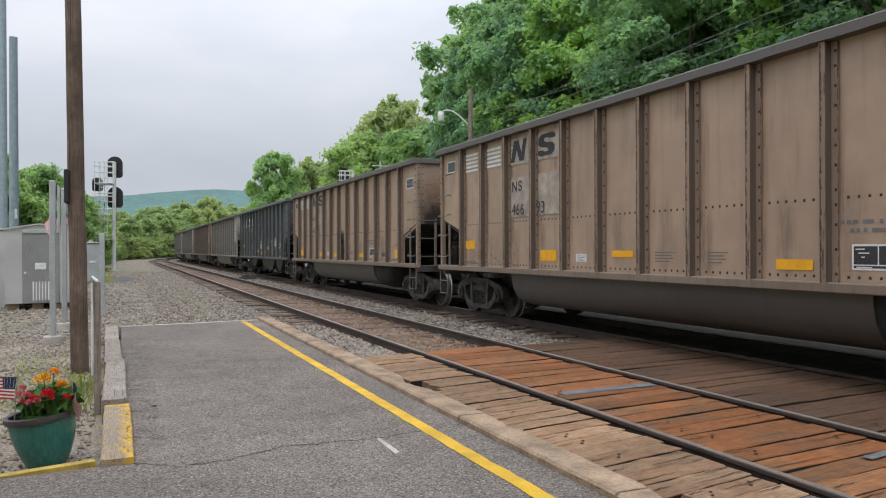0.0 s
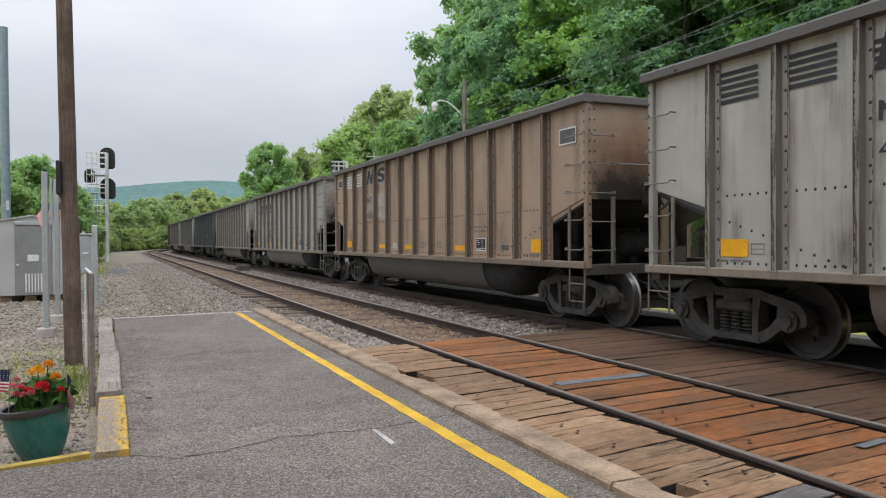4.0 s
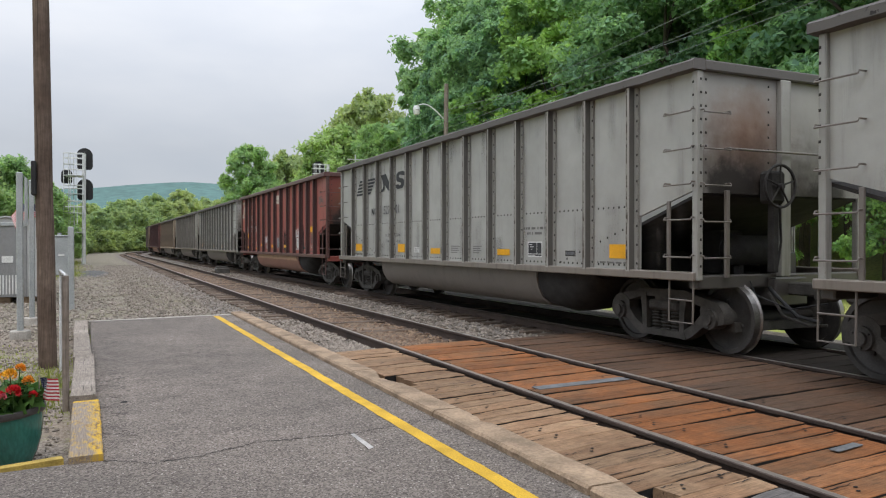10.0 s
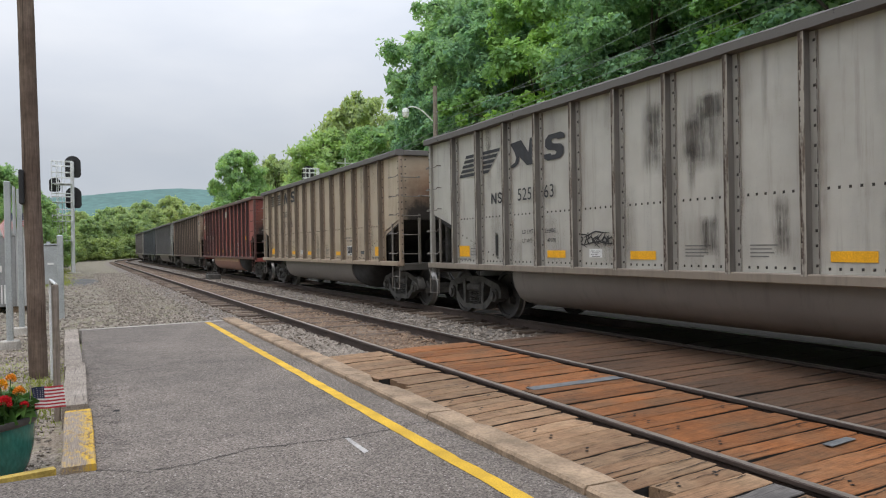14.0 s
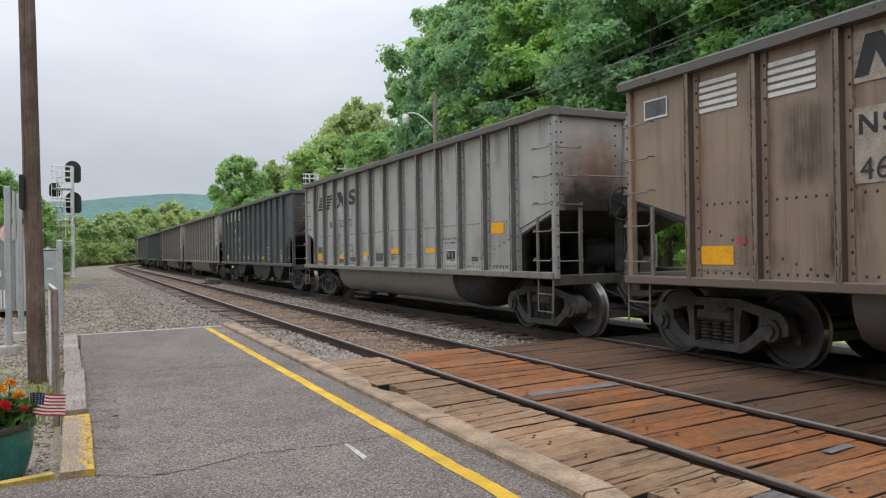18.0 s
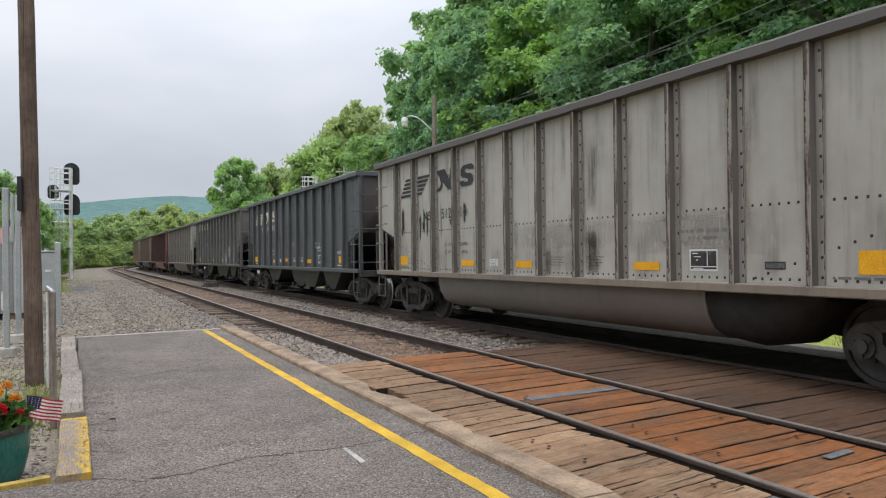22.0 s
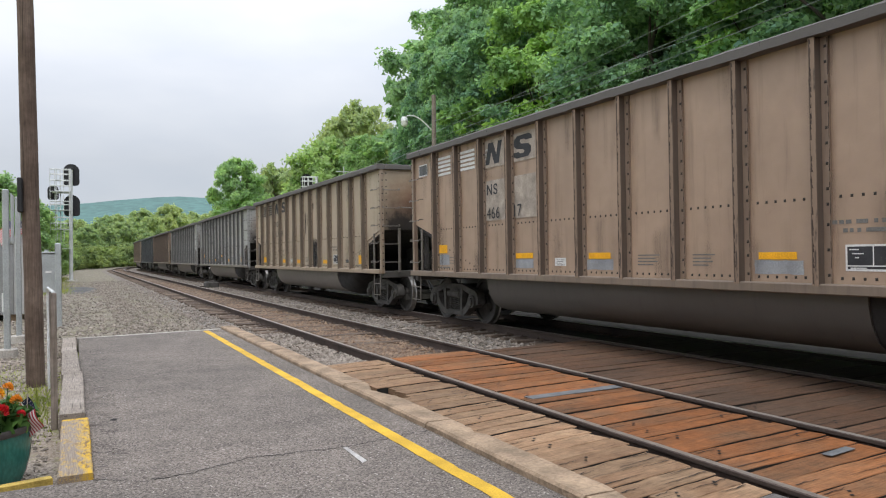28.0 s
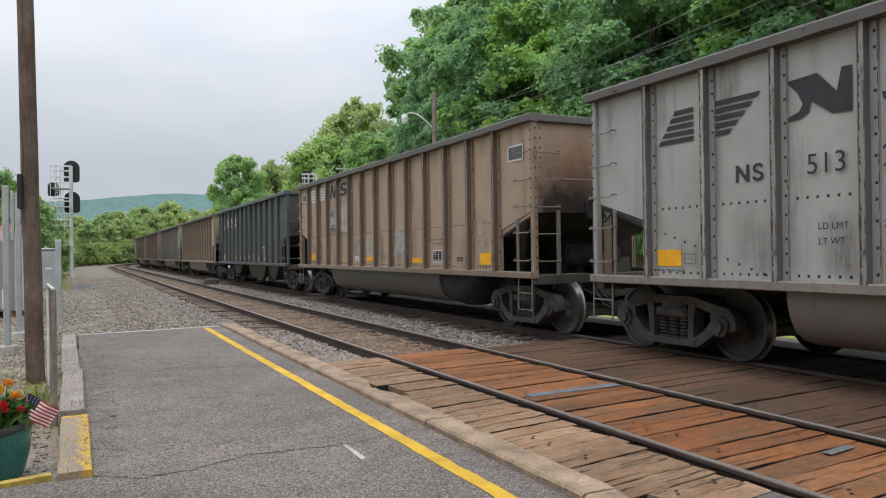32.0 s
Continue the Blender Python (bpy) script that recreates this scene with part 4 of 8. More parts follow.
def build_shade_house():
    """Added unseen house closes the platform behind and beside the camera, dimming near cars."""
    x0, x1, y0, y1 = -15.0, -7.6, -34.0, 3.2
    sh = Shape()
    for a, b in (((x0, y0), (x0 + 0.3, y1)), ((x1 - 0.3, y0), (x1, y1)), ((x0 + 0.3, y0), (x1 - 0.3, y0 + 0.3)), ((x0 + 0.3, y1 - 0.3), (x1 - 0.3, y1))):
        sh.box((*a, -0.3), (*b, 5.0))
    solid("unseen_shade_wall", sh.mesh("unseen_shade_wall", [M["render_coat"]]), None, "plain dull brick-brown wall added out of view to shade the near cars", "wall", kind="structure")
    xm = (x0 + x1) / 2
    rf = Shape().prism([(x0 - 0.6, 4.95), (xm, 7.4), (x1 + 0.9, 4.95), (x1 + 0.9, 5.1), (xm, 7.58), (x0 - 0.6, 5.1)], 1, y0 - 0.6, y1 + 0.6)
    solid("roof_station", rf.mesh("roof_station", [M["slate"]]), None, "plain dark slate roof added over the unseen shading wall", "roof", kind="structure")


build_ground()
build_shade_house()
build_platform()
build_crossing()
build_tracks()
build_stones()

# ---- the coal train ----
PITCH, HALF = 16.18, 7.22
WHEEL_R, TRUCK_Y = 0.457, 6.14
RED_MORE = 0.17
BRAKE_X = -0.36


RED_POSTS = (1.18, 2.07, 2.99, 4.03, 5.10, 6.20, 7.29, 8.38, 9.48, 10.49, 11.44, 12.37, 13.27)


def post_at(i, style):
    """Where side post i stands, counted from a car's rear end."""
    return RED_POSTS[i] if style == "red" else 1.14 + 0.995 * i if style.startswith("hopper") else 1.22 + 1.004 * i


def side_text(words, height, material_key):
    """Lettering as a flat mesh; reads towards -y, faces -x; origin at its lower left."""
    cu = bpy.data.curves.new("lettering", "FONT")
    cu.body, cu.size = words, height / 0.72
    cu.space_character = 1.05
    tmp = bpy.data.objects.new("lettering", cu)
    me = bpy.data.meshes.new_from_object(tmp)
    bpy.data.objects.remove(tmp)
    turn = Matrix(((0, 0, -1, 0), (-1, 0, 0, 0), (0, 1, 0, 0), (0, 0, 0, 1)))
    me.transform(turn)
    me.materials.clear()
    me.materials.append(M[material_key])
    return me


TEXTS = {}


def lettering(words, height, key):
    if (words, height, key) not in TEXTS:
        TEXTS[words, height, key] = side_text(words, height, key)
    return TEXTS[words, height, key]


def flat(polys):
    """Flat shapes on a car's near side from (u, z) outlines, u counted from its rear end."""
    sh = Shape()
    for p in polys:
        sh.add([(0, HALF - u, z) for u, z in p], [tuple(range(len(p)))])
    return sh


C = {}


def car_meshes():
    # side sheets with the open corners under the slopes
    for sx, far in ((-1, HALF), (1, HALF), (-1, HALF + RED_MORE), (1, HALF + RED_MORE)):
        red = far > HALF
        o = [(far, 3.6), (far, 2.12), (far - 1.10, 1.80), (far - 1.10, 1.02), (1.10 - far, 1.02), (1.10 - far, 1.80), (-far, 2.12), (-far, 3.6)]
        a, b = (-1.50, -1.46) if sx < 0 else (1.46, 1.50)
        sheet = Shape().prism(o, 0, a, b)
        sheet.box((-1.508 if sx < 0 else 1.5, 1.13 - HALF, 1.03), (-1.5 if sx < 0 else 1.508, HALF - 1.13, 1.975))
        C["side", sx, red] = sheet.mesh("side_sheet")
        C["sill", sx, red] = Shape().box((-1.61 if sx < 0 else 1.44, -far - 0.02, 0.965), (-1.44 if sx < 0 else 1.61, far + 0.02, 1.075), chamfer=0.012).mesh("side_sill")
        chord, rng = Shape(), random.Random(5)
        a, b = (-1.645, -1.45) if sx < 0 else (1.645, 1.45)
        vs, m = [], 60
        for q in range(m + 1):
            y = -far - 0.06 + (2 * far + 0.12) * q / m
            w = [rng.uniform(-0.006, 0.006) for _ in range(4)]
            vs += [(a, y, 3.572 + w[0]), (a, y, 3.672 + w[1]), (a + (b - a) * 0.14, y, 3.70 + w[2]), (b, y, 3.70 + w[3]), (b, y, 3.565)]
        fs = [(q * 5 + e, q * 5 + (e + 1) % 5, q * 5 + 5 + (e + 1) % 5, q * 5 + 5 + e) for q in range(m) for e in range(5)] + [(0, 1, 2, 3, 4), tuple(m * 5 + e for e in (4, 3, 2, 1, 0))]
        C["chord", sx, red] = chord.add(vs, fs).mesh("top_chord")
        k = -1 if sx < 0 else 1
        post = Shape().box((min(k * 1.615, k * 1.5), 0.0, 1.05), (max(k * 1.615, k * 1.5), 0.075, 3.565))
        # slot 2, the -y face, gets the post colour darkened as shade
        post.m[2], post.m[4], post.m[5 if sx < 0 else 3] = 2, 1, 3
        post.box((min(k * 1.525, k * 1.498), -0.085, 1.06), (max(k * 1.525, k * 1.498), 0.01, 3.56))
        rng = random.Random(9)
        if sx < 0:
            for i in range(46):
                z, w = 1.07 + 0.054 * i, rng.uniform(0.006, 0.03)
                post.add([(-1.6165, 0.064, z), (-1.6165, 0.064 - w, z), (-1.6165, 0.064 - w * rng.uniform(0.3, 1), z + 0.054), (-1.6165, 0.064, z + 0.054)], [(0, 1, 2, 3)], 1)
                post.add([(-1.527, -0.084, z), (-1.527, -0.084 + w * 0.4, z), (-1.527, -0.084 + w * 0.4, z + 0.054), (-1.527, -0.084, z + 0.054)], [(0, 1, 2, 3)], 1)
        C["post", sx] = post
        C["hpost", sx] = Shape().box((min(k * 1.6, k * 1.5), -0.06, 1.05), (max(k * 1.6, k * 1.5), 0.06, 3.565), chamfer=0.012).mesh("side_post")
    C["end_chord"] = Shape().box((-1.448, -0.09, 3.565), (1.448, 0.075, 3.695), chamfer=0.015).mesh("end_chord")
    es = Shape().box((-1.455, -0.03, 2.06), (1.455, 0.0, 3.565))
    C["end_sheet"] = es.mesh("end_sheet")
    sl = Shape()
    sl.prism([(HALF - 0.04, 2.07), (HALF - 0.04, 2.03), (3.9, 0.93), (3.9, 0.99)], 0, -1.455, 1.455)
    C["slope"] = sl.mesh("slope_sheet")
    cp = Shape().box((-1.56, -0.07, 0.97), (-1.46, 0.02, 3.565), chamfer=0.01)
    C["corner_post"] = cp.mesh("corner_post")
    C["stile"] = Shape().box((-1.555, -0.028, 1.07), (-1.52, 0.028, 1.98), chamfer=0.006).mesh("ladder_stile")
    gi = Shape().rod([(-1.505, 0.02, 0.03), (-1.6, 0.02, 0.03), (-1.62, 0.02, 0.0), (-1.62, -0.02 - 0.44, 0.0), (-1.6, -0.46, 0.03), (-1.505, -0.46, 0.03)], 0.0105)
    C["grab"] = gi.mesh("grab_iron")
    ge = Shape().rod([(-1.5, 0.0, 0.03), (-1.5, 0.09, 0.03), (-1.5, 0.1, 0.0), (-1.06, 0.1, 0.0), (-1.06, 0.09, 0.03), (-1.06, 0.0, 0.03)], 0.0105)
    C["grab_end"] = ge.mesh("grab_iron")
    C["estile"] = Shape().box((-1.09, 0.0, 1.0), (-1.03, 0.05, 2.1), chamfer=0.006).mesh("ladder_stile")
    st = Shape().rod([(-1.56, 0.0, 0.97), (-1.57, 0.0, 0.44), (-1.57, -0.42, 0.44), (-1.56, -0.42, 0.97)], 0.014)
    st.rod([(-1.57, 0.0, 0.72), (-1.57, -0.42, 0.72)], 0.012)
    C["step"] = st.mesh("stirrup_step")
    # end platform and draft gear
    C["end_sill"] = Shape().box((-1.5, -0.16, 0.86), (1.5, 0.0, 1.03), chamfer=0.015).box((-0.3, -2.4, 0.62), (0.3, 0.12, 0.99), chamfer=0.02).box((-1.1, -1.1, 0.95), (-0.75, -0.7, 1.3), chamfer=0.03).mesh("end_sill")
    cpl = Shape().box((-0.07, 0.1, 0.76), (0.07, 0.55, 0.93), chamfer=0.02).box((-0.14, 0.5, 0.70), (0.10, 0.74, 1.0), chamfer=0.04)
    cpl.rod([(0.35, 0.05, 0.8), (0.3, 0.25, 0.5), (0.2, 0.55, 0.4), (0.1, 0.72, 0.42)], 0.022)
    C["coupler"] = cpl.mesh("coupler")
    # rounded tubs between the trucks
    half = [(-1.46, 1.0), (-1.46, 0.86), (-1.42, 0.68), (-1.32, 0.50), (-1.16, 0.40), (-0.95, 0.345), (-0.62, 0.34), (-0.40, 0.44), (-0.34, 0.62)]
    prof = half + [(-x, z) for x, z in reversed(half)]
    tub = Shape()
    ys = [(-3.45, 1.0), (-3.4, 1.0), (-1.0, 1.0), (1.0, 1.0), (3.95, 1.0), (4.0, 1.0)]
    vs = []
    for y, k in ys:
        vs += [(x, y, 1.0 - (1.0 - z) * k) for x, z in prof]
    n = len(prof)
    fs = [(i * n + j, i * n + j + 1, (i + 1) * n + j + 1, (i + 1) * n + j) for i in range(len(ys) - 1) for j in range(n - 1)]
    fs += [tuple(range(n)), tuple(5 * n + j for j in range(n - 1, -1, -1))]
    C["tub"] = tub.add(vs, fs).mesh("tub", smooth=True)
    end = Shape()
    ye = [(-3.44, 0.99), (-3.9, 1.06), (-4.35, 0.95), (-4.75, 0.6), (-5.0, 0.2)]
    end.add([(x * 0.98, y, 1.0 - (1.0 - z) * k) for y, k in ye for x, z in prof],
            [(i * n + j, i * n + j + 1, (i + 1) * n + j + 1, (i + 1) * n + j) for i in range(4) for j in range(n - 1)] + [tuple(4 * n + j for j in range(n - 1, -1, -1))])
    C["tub_end"] = end.mesh("tub_end", smooth=True)
    band, rng = Shape(), random.Random(3)
    lows = [0.80 + rng.uniform(-0.014, 0.014) for _ in range(47)]
    for i in range(46):
        y0, y1 = 3.7 - 0.15 * i, 3.55 - 0.15 * i
        band.add([(-1.466, y0, 0.985), (-1.466, y1, 0.985), (-1.466, y1, 0.87), (-1.466, y0, 0.87)], [(0, 1, 2, 3)])
        band.add([(-1.466, y0, 0.87), (-1.466, y1, 0.87), (-1.464 + (0.86 - lows[i + 1]) * 0.22, y1, lows[i + 1]), (-1.464 + (0.86 - lows[i]) * 0.22, y0, lows[i])], [(0, 1, 2, 3)])
    C["tub_band"] = band.mesh("tub_band")
    C["center_sill"] = Shape().box((-0.33, -5.4, 0.66), (0.33, 5.4, 0.98), chamfer=0.02).mesh("center_sill")
    C["floor"] = Shape().box((-1.455, -3.95, 0.985), (1.455, 3.95, 1.02)).mesh("floor_sheet")
    # three discharge hoppers
    outlines = ([(2.6, 1.0), (3.5, 0.42), (4.2, 0.40), (4.35, 0.5), (5.0, 1.0)],
                [(6.3, 1.0), (6.9, 0.44), (7.0, 0.40), (7.95, 0.40), (8.12, 0.56), (8.3, 0.40), (9.35, 0.42), (9.85, 0.85), (9.95, 1.0)],
                [(10.3, 1.0), (10.72, 0.42), (10.85, 0.38), (11.5, 0.42), (12.2, 1.0)])
    for i, o in enumerate(outlines):
        sh = Shape().prism([(HALF - u, z) for u, z in o], 0, -1.3, 1.3)
        sh.box((-1.36, HALF - o[2][0] - 0.3, 0.36), (1.36, HALF - o[1][0] + 0.02, 0.43), chamfer=0.01)
        sh.tube((-1.42, HALF - o[2][0], 0.46), (-1.2, HALF - o[2][0], 0.46), 0.075, n=10)
        C["bay", i] = sh.mesh("hopper_bay")
    # rivets of the near side
    rv = Shape()

    def rivet(y, z, x=-1.5):
        nonlocal rv
        a, h = 0.015, 0.013
        rv.add([(x, y - a, z - a), (x, y + a, z - a), (x, y + a, z + a), (x, y - a, z + a), (x - h, y, z)], [(0, 1, 4), (1, 2, 4), (2, 3, 4), (3, 0, 4)])
    for i in range(13):
        y = HALF - post_at(i, "new") - 0.052
        z = 1.16
        while z < 3.5:
            rivet(y, z, -1.525)
            z += 0.155 + 0.05 * ((i * 7 + int(z * 10)) % 3)
        if i < 12:
            for q in range(7):
                rivet(y - 0.13 - 0.118 * q, 1.945, -1.508)
                rivet(y - 0.13 - 0.118 * q, 1.13, -1.508)
    for sgn in (1, -1):
        for q in range(14):
            t = 1.1 + 0.17 * q
            rivet(sgn * (HALF - t), 2.1 - 0.317 * t - 0.02, -1.508)
        for q in range(9):
            rivet(sgn * (HALF - 0.0) - 0.03 * sgn, 2.15 + 0.16 * q, -1.56)
    ev = Shape()
    for x, z0, z1 in ((-1.50, 1.15, 3.5), (-0.30, 2.15, 3.5), (-1.38, 2.15, 3.5)):
        z = z0
        while z < z1:
            a, y = 0.015, -HALF - (0.041 if x < -1.45 else 0.001)
            ev.add([(x - a, y, z - a), (x + a, y, z - a), (x + a, y, z + a), (x - a, y, z + a), (x, y - 0.013, z)], [(0, 1, 4), (1, 2, 4), (2, 3, 4), (3, 0, 4)])
            z += 0.165
    C["end_rivets"] = ev.mesh("end_rivets", [M["rivet"]])
    hv, keep = Shape(), rv
    rv = hv
    for i in range(13):
        for q in range(11):
            rivet(HALF - post_at(i, "hopper") - 0.10, 1.2 + 0.215 * q)
    for i in range(12):
        for q in range(5):
            rivet(HALF - post_at(i, "hopper") - 0.25 - 0.14 * q, 1.22 + 0.10 * ((i + 2) % 4) + 0.06 * q)
    C["hopper_rivets"] = hv.mesh("rivets")
    rv = keep
    C["rivets"] = rv.mesh("rivets", [M["rivet"]])
    # trucks
    def arc(cx, cz, r, a0, a1, n):
        return [(cx + r * math.cos(radians(a0 + (a1 - a0) * q / n)), cz + r * math.sin(radians(a0 + (a1 - a0) * q / n))) for q in range(n + 1)]
    for sx in (-1, 1):
        sh, lay = Shape(), 0

        def bar(outline):
            """One limb of the casting; limbs overlap, each a hair deeper than the last."""
            nonlocal lay
            d = 0.002 * lay
            sh.prism(outline, 0, *((-1.10 - d, -0.93 + d) if sx < 0 else (0.93 - d, 1.10 + d)))
            lay += 1
        # arched top limb, then for each side: jaw round the axle, slanting limb, column
        bar([(-0.98, 0.60), (-0.90, 0.69), (-0.60, 0.755), (-0.42, 0.80), (0.42, 0.80), (0.60, 0.755), (0.90, 0.69), (0.98, 0.60), (0.84, 0.575), (0.60, 0.635), (0.40, 0.69), (-0.40, 0.69), (-0.60, 0.635), (-0.84, 0.575)])
        for f in (-1, 1):
            jaw = arc(0.89, WHEEL_R + 0.02, 0.215, -18, 150, 12)
            bar([(f * y, z) for y, z in jaw + [(0.70, 0.43), (0.80, 0.385), (1.0, 0.385)]])
            limb = [(0.90, 0.40), (0.74, 0.33), (0.56, 0.20), (0.42, 0.135), (0.30, 0.15), (0.34, 0.24), (0.445, 0.285), (0.56, 0.35), (0.69, 0.48), (0.78, 0.56)]
            bar([(f * y, z) for y, z in limb])
            bar([(f * y, z) for y, z in [(0.46, 0.74), (0.33, 0.74), (0.315, 0.19), (0.40, 0.19), (0.42, 0.5)]])
            x0, x1 = (-1.15, -0.93) if sx < 0 else (1.15, 0.93)
            sh.tube((x0, f * 0.89, WHEEL_R), (x1, f * 0.89, WHEEL_R), 0.13, n=18)
            sh.tube((x0 * 1.035, f * 0.89, WHEEL_R), (x0, f * 0.89, WHEEL_R), 0.075, n=12)
            for q in range(3):
                a = 2.094 * q + 0.5
                sh.tube((x0 * 1.02, f * 0.89 + 0.1 * math.cos(a), WHEEL_R + 0.1 * math.sin(a)), (x0, f * 0.89 + 0.1 * math.cos(a), WHEEL_R + 0.1 * math.sin(a)), 0.016, n=6)
        bar([(-0.45, 0.15), (0.45, 0.15), (0.43, 0.235), (-0.43, 0.235)])
        C["frame", sx] = sh.mesh("side_frame", smooth=True)
        x0, x1 = (-1.115, -0.915) if sx < 0 else (0.915, 1.115)
        C["seat", sx] = Shape().box((x0, -0.30, 0.50), (x1, 0.30, 0.645), chamfer=0.03).box((x0 - 0.012, -0.24, 0.53), (x1 + 0.012, 0.24, 0.60), chamfer=0.01).mesh("spring_seat")
    coil = [(0.05, 0.0)]
    for z in range(6):
        coil += [(0.08, 0.005 + 0.046 * z), (0.09, 0.016 + 0.046 * z), (0.08, 0.027 + 0.046 * z), (0.055, 0.034 + 0.046 * z), (0.055, 0.046 + 0.046 * z)]
    C["spring"] = Shape().lathe(coil, 2, 9).mesh("spring", smooth=True)
    # last box: black block added to darken the view behind the springs
    C["bolster"] = Shape().box((-1.08, -0.22, 0.5), (1.08, 0.22, 0.78), chamfer=0.04).box((-0.9, -1.1, 0.3), (0.9, -1.0, 0.42)).box((-0.9, 1.0, 0.3), (0.9, 1.1, 0.42)).box((-0.88, -0.29, 0.2), (0.88, 0.29, 0.498), 1, 0.02).mesh("truck", [M["truck"], M["hole_and_shade"]])
    ws = Shape()
    ws.tube((-0.95, 0, 0), (0.95, 0, 0), 0.082, n=12)
    prof = [(0.085, -0.08), (0.13, -0.08), (0.14, -0.02), (0.30, 0.0), (0.39, -0.03), (0.40, -0.062), (WHEEL_R, -0.062), (WHEEL_R + 0.004, 0.03), (WHEEL_R + 0.028, 0.05), (WHEEL_R + 0.02, 0.07),
            (0.40, 0.07), (0.38, 0.03), (0.30, 0.03), (0.15, 0.06), (0.085, 0.08)]
    for sx in (-1, 1):
        p = [(r, sx * (0.765 - h)) for r, h in prof]
        ws.lathe(p, 0, 28, (0, 0, 0), [0, 0, 0, 0, 0, 0, 1, 1, 0, 0, 0, 0, 0, 0])
        for q in range(3):
            a = 2.1 * q
            ws.tube((sx * 0.80, 0.22 * math.cos(a), 0.22 * math.sin(a)), (sx * 0.765, 0.22 * math.cos(a), 0.22 * math.sin(a)), 0.03, n=8)
    C["wheelset"] = ws.mesh("wheelset", [M["wheel"], M["tread"]], True)
    ring = [(0.27 * math.cos(a), 0.0, 0.27 * math.sin(a)) for a in [2 * math.pi * q / 24 for q in range(25)]]
    bw = Shape().rod(ring, 0.019, 8).tube((0, -0.05, 0), (0, 0.2, 0), 0.035, n=10)
    for q in range(5):
        a = 2 * math.pi * q / 5 + 0.3
        bw.tube((0.03 * math.cos(a), 0, 0.03 * math.sin(a)), (0.26 * math.cos(a), 0, 0.26 * math.sin(a)), 0.012, n=6)
    C["brake_wheel"] = bw.mesh("brake_wheel", smooth=True)
    C["brake_box"] = Shape().box((-0.15, 0.03, -0.22), (0.15, 0.22, 0.2), chamfer=0.04).box((-0.05, 0.06, -1.1), (0.05, 0.16, -0.2), chamfer=0.01).rod([(0.1, 0.1, -0.2), (0.16, 0.12, -0.7), (0.05, 0.1, -1.1)], 0.016, 6).mesh("brake_housing")
    tank = [(0.0, -0.55), (0.12, -0.54), (0.19, -0.49), (0.21, -0.42), (0.21, 0.42), (0.19, 0.49), (0.12, 0.54), (0.0, 0.55)]
    C["tank"] = Shape().lathe(tank, 0, 18).box((-0.35, -0.05, -0.36), (-0.27, 0.05, -0.15)).box((0.27, -0.05, -0.36), (0.35, 0.05, -0.15)).mesh("air_reservoir", smooth=True)
    C["deck"] = Shape().box((-1.44, -2.9, 0.955), (1.44, -0.17, 0.985)).box((-0.22, -1.5, 0.99), (0.22, -0.9, 1.62), chamfer=0.02).box((-1.0, -2.3, 0.99), (1.0, -2.2, 1.42), chamfer=0.01).mesh("end_deck")
    C["hose"] = Shape().rod([(0.3, 0.02, 0.86), (0.32, 0.2, 0.72), (0.3, 0.45, 0.52), (0.22, 0.72, 0.46)], 0.024, 8).rod([(0.62, 0.0, 0.95), (0.66, 0.12, 0.78), (0.5, 0.5, 0.62), (0.2, 0.8, 0.7)], 0.009, 6).mesh("air_hose", smooth=True)
    C["end_post"] = Shape().box((-0.09, 0.0, 1.0), (0.09, 0.09, 3.56), chamfer=0.012).mesh("end_post")
    C["end_rail"] = Shape().rod([(-0.98, 0.0, 2.63), (-0.97, 0.13, 2.61), (0.9, 0.13, 2.61), (0.91, 0.0, 2.63)], 0.016, 8).mesh("end_handrail", smooth=True)
    # painted marks
    def rect(u0, u1, z0, z1):
        return [(u0, z0), (u1, z0), (u1, z1), (u0, z1)]
    def shape(u0, u1, z0, z1, pts):
        return flat([[(u0 + (u1 - u0) * a, z0 + (z1 - z0) * b) for a, b in pts]])
    bars = []
    for i in range(5):
        z, h = 2.755 + 0.088 * i, 0.058
        bars.append([(1.35 + 0.30 * i / 4.6, z), (1.955, z), (1.955, z + h), (1.39 + 0.30 * i / 4.6, z + h)])
        bars.append([(2.285, z), (2.50 + 0.46 * i / 4.6, z), (2.56 + 0.46 * i / 4.6, z + h), (2.285, z + h)])
    C["stripes_new"] = flat(bars).mesh("stripe_emblem")
    C["block_n_new"] = shape(3.28, 4.04, 2.755, 3.205, [(0, 0.95), (0.5, 1.0), (0.79, 0.5), (0.86, 1.0), (1, 1), (1, 0), (0.72, 0.02), (0.40, 0.40), (0.37, 0.14), (0.22, 0.02), (0, 0), (0.07, 0.12), (0.22, 0.2), (0.28, 0.36), (0.2, 0.62), (0.09, 0.82)]).mesh("emblem_block")
    s_form = [(0.99, 0.74), (0.66, 0.74), (0.6, 0.80), (0.42, 0.80), (0.37, 0.72), (0.45, 0.62), (0.82, 0.55), (0.94, 0.42), (0.93, 0.18), (0.78, 0.02), (0.2, 0.0), (0.03, 0.10), (0.0, 0.27),
              (0.33, 0.27), (0.37, 0.20), (0.55, 0.19), (0.61, 0.27), (0.54, 0.35), (0.2, 0.42), (0.07, 0.56), (0.08, 0.82), (0.24, 0.98), (0.82, 1.0), (0.97, 0.91)]
    C["block_s_new"] = shape(4.34, 4.93, 2.765, 3.185, s_form).mesh("emblem_block")
    bars = []
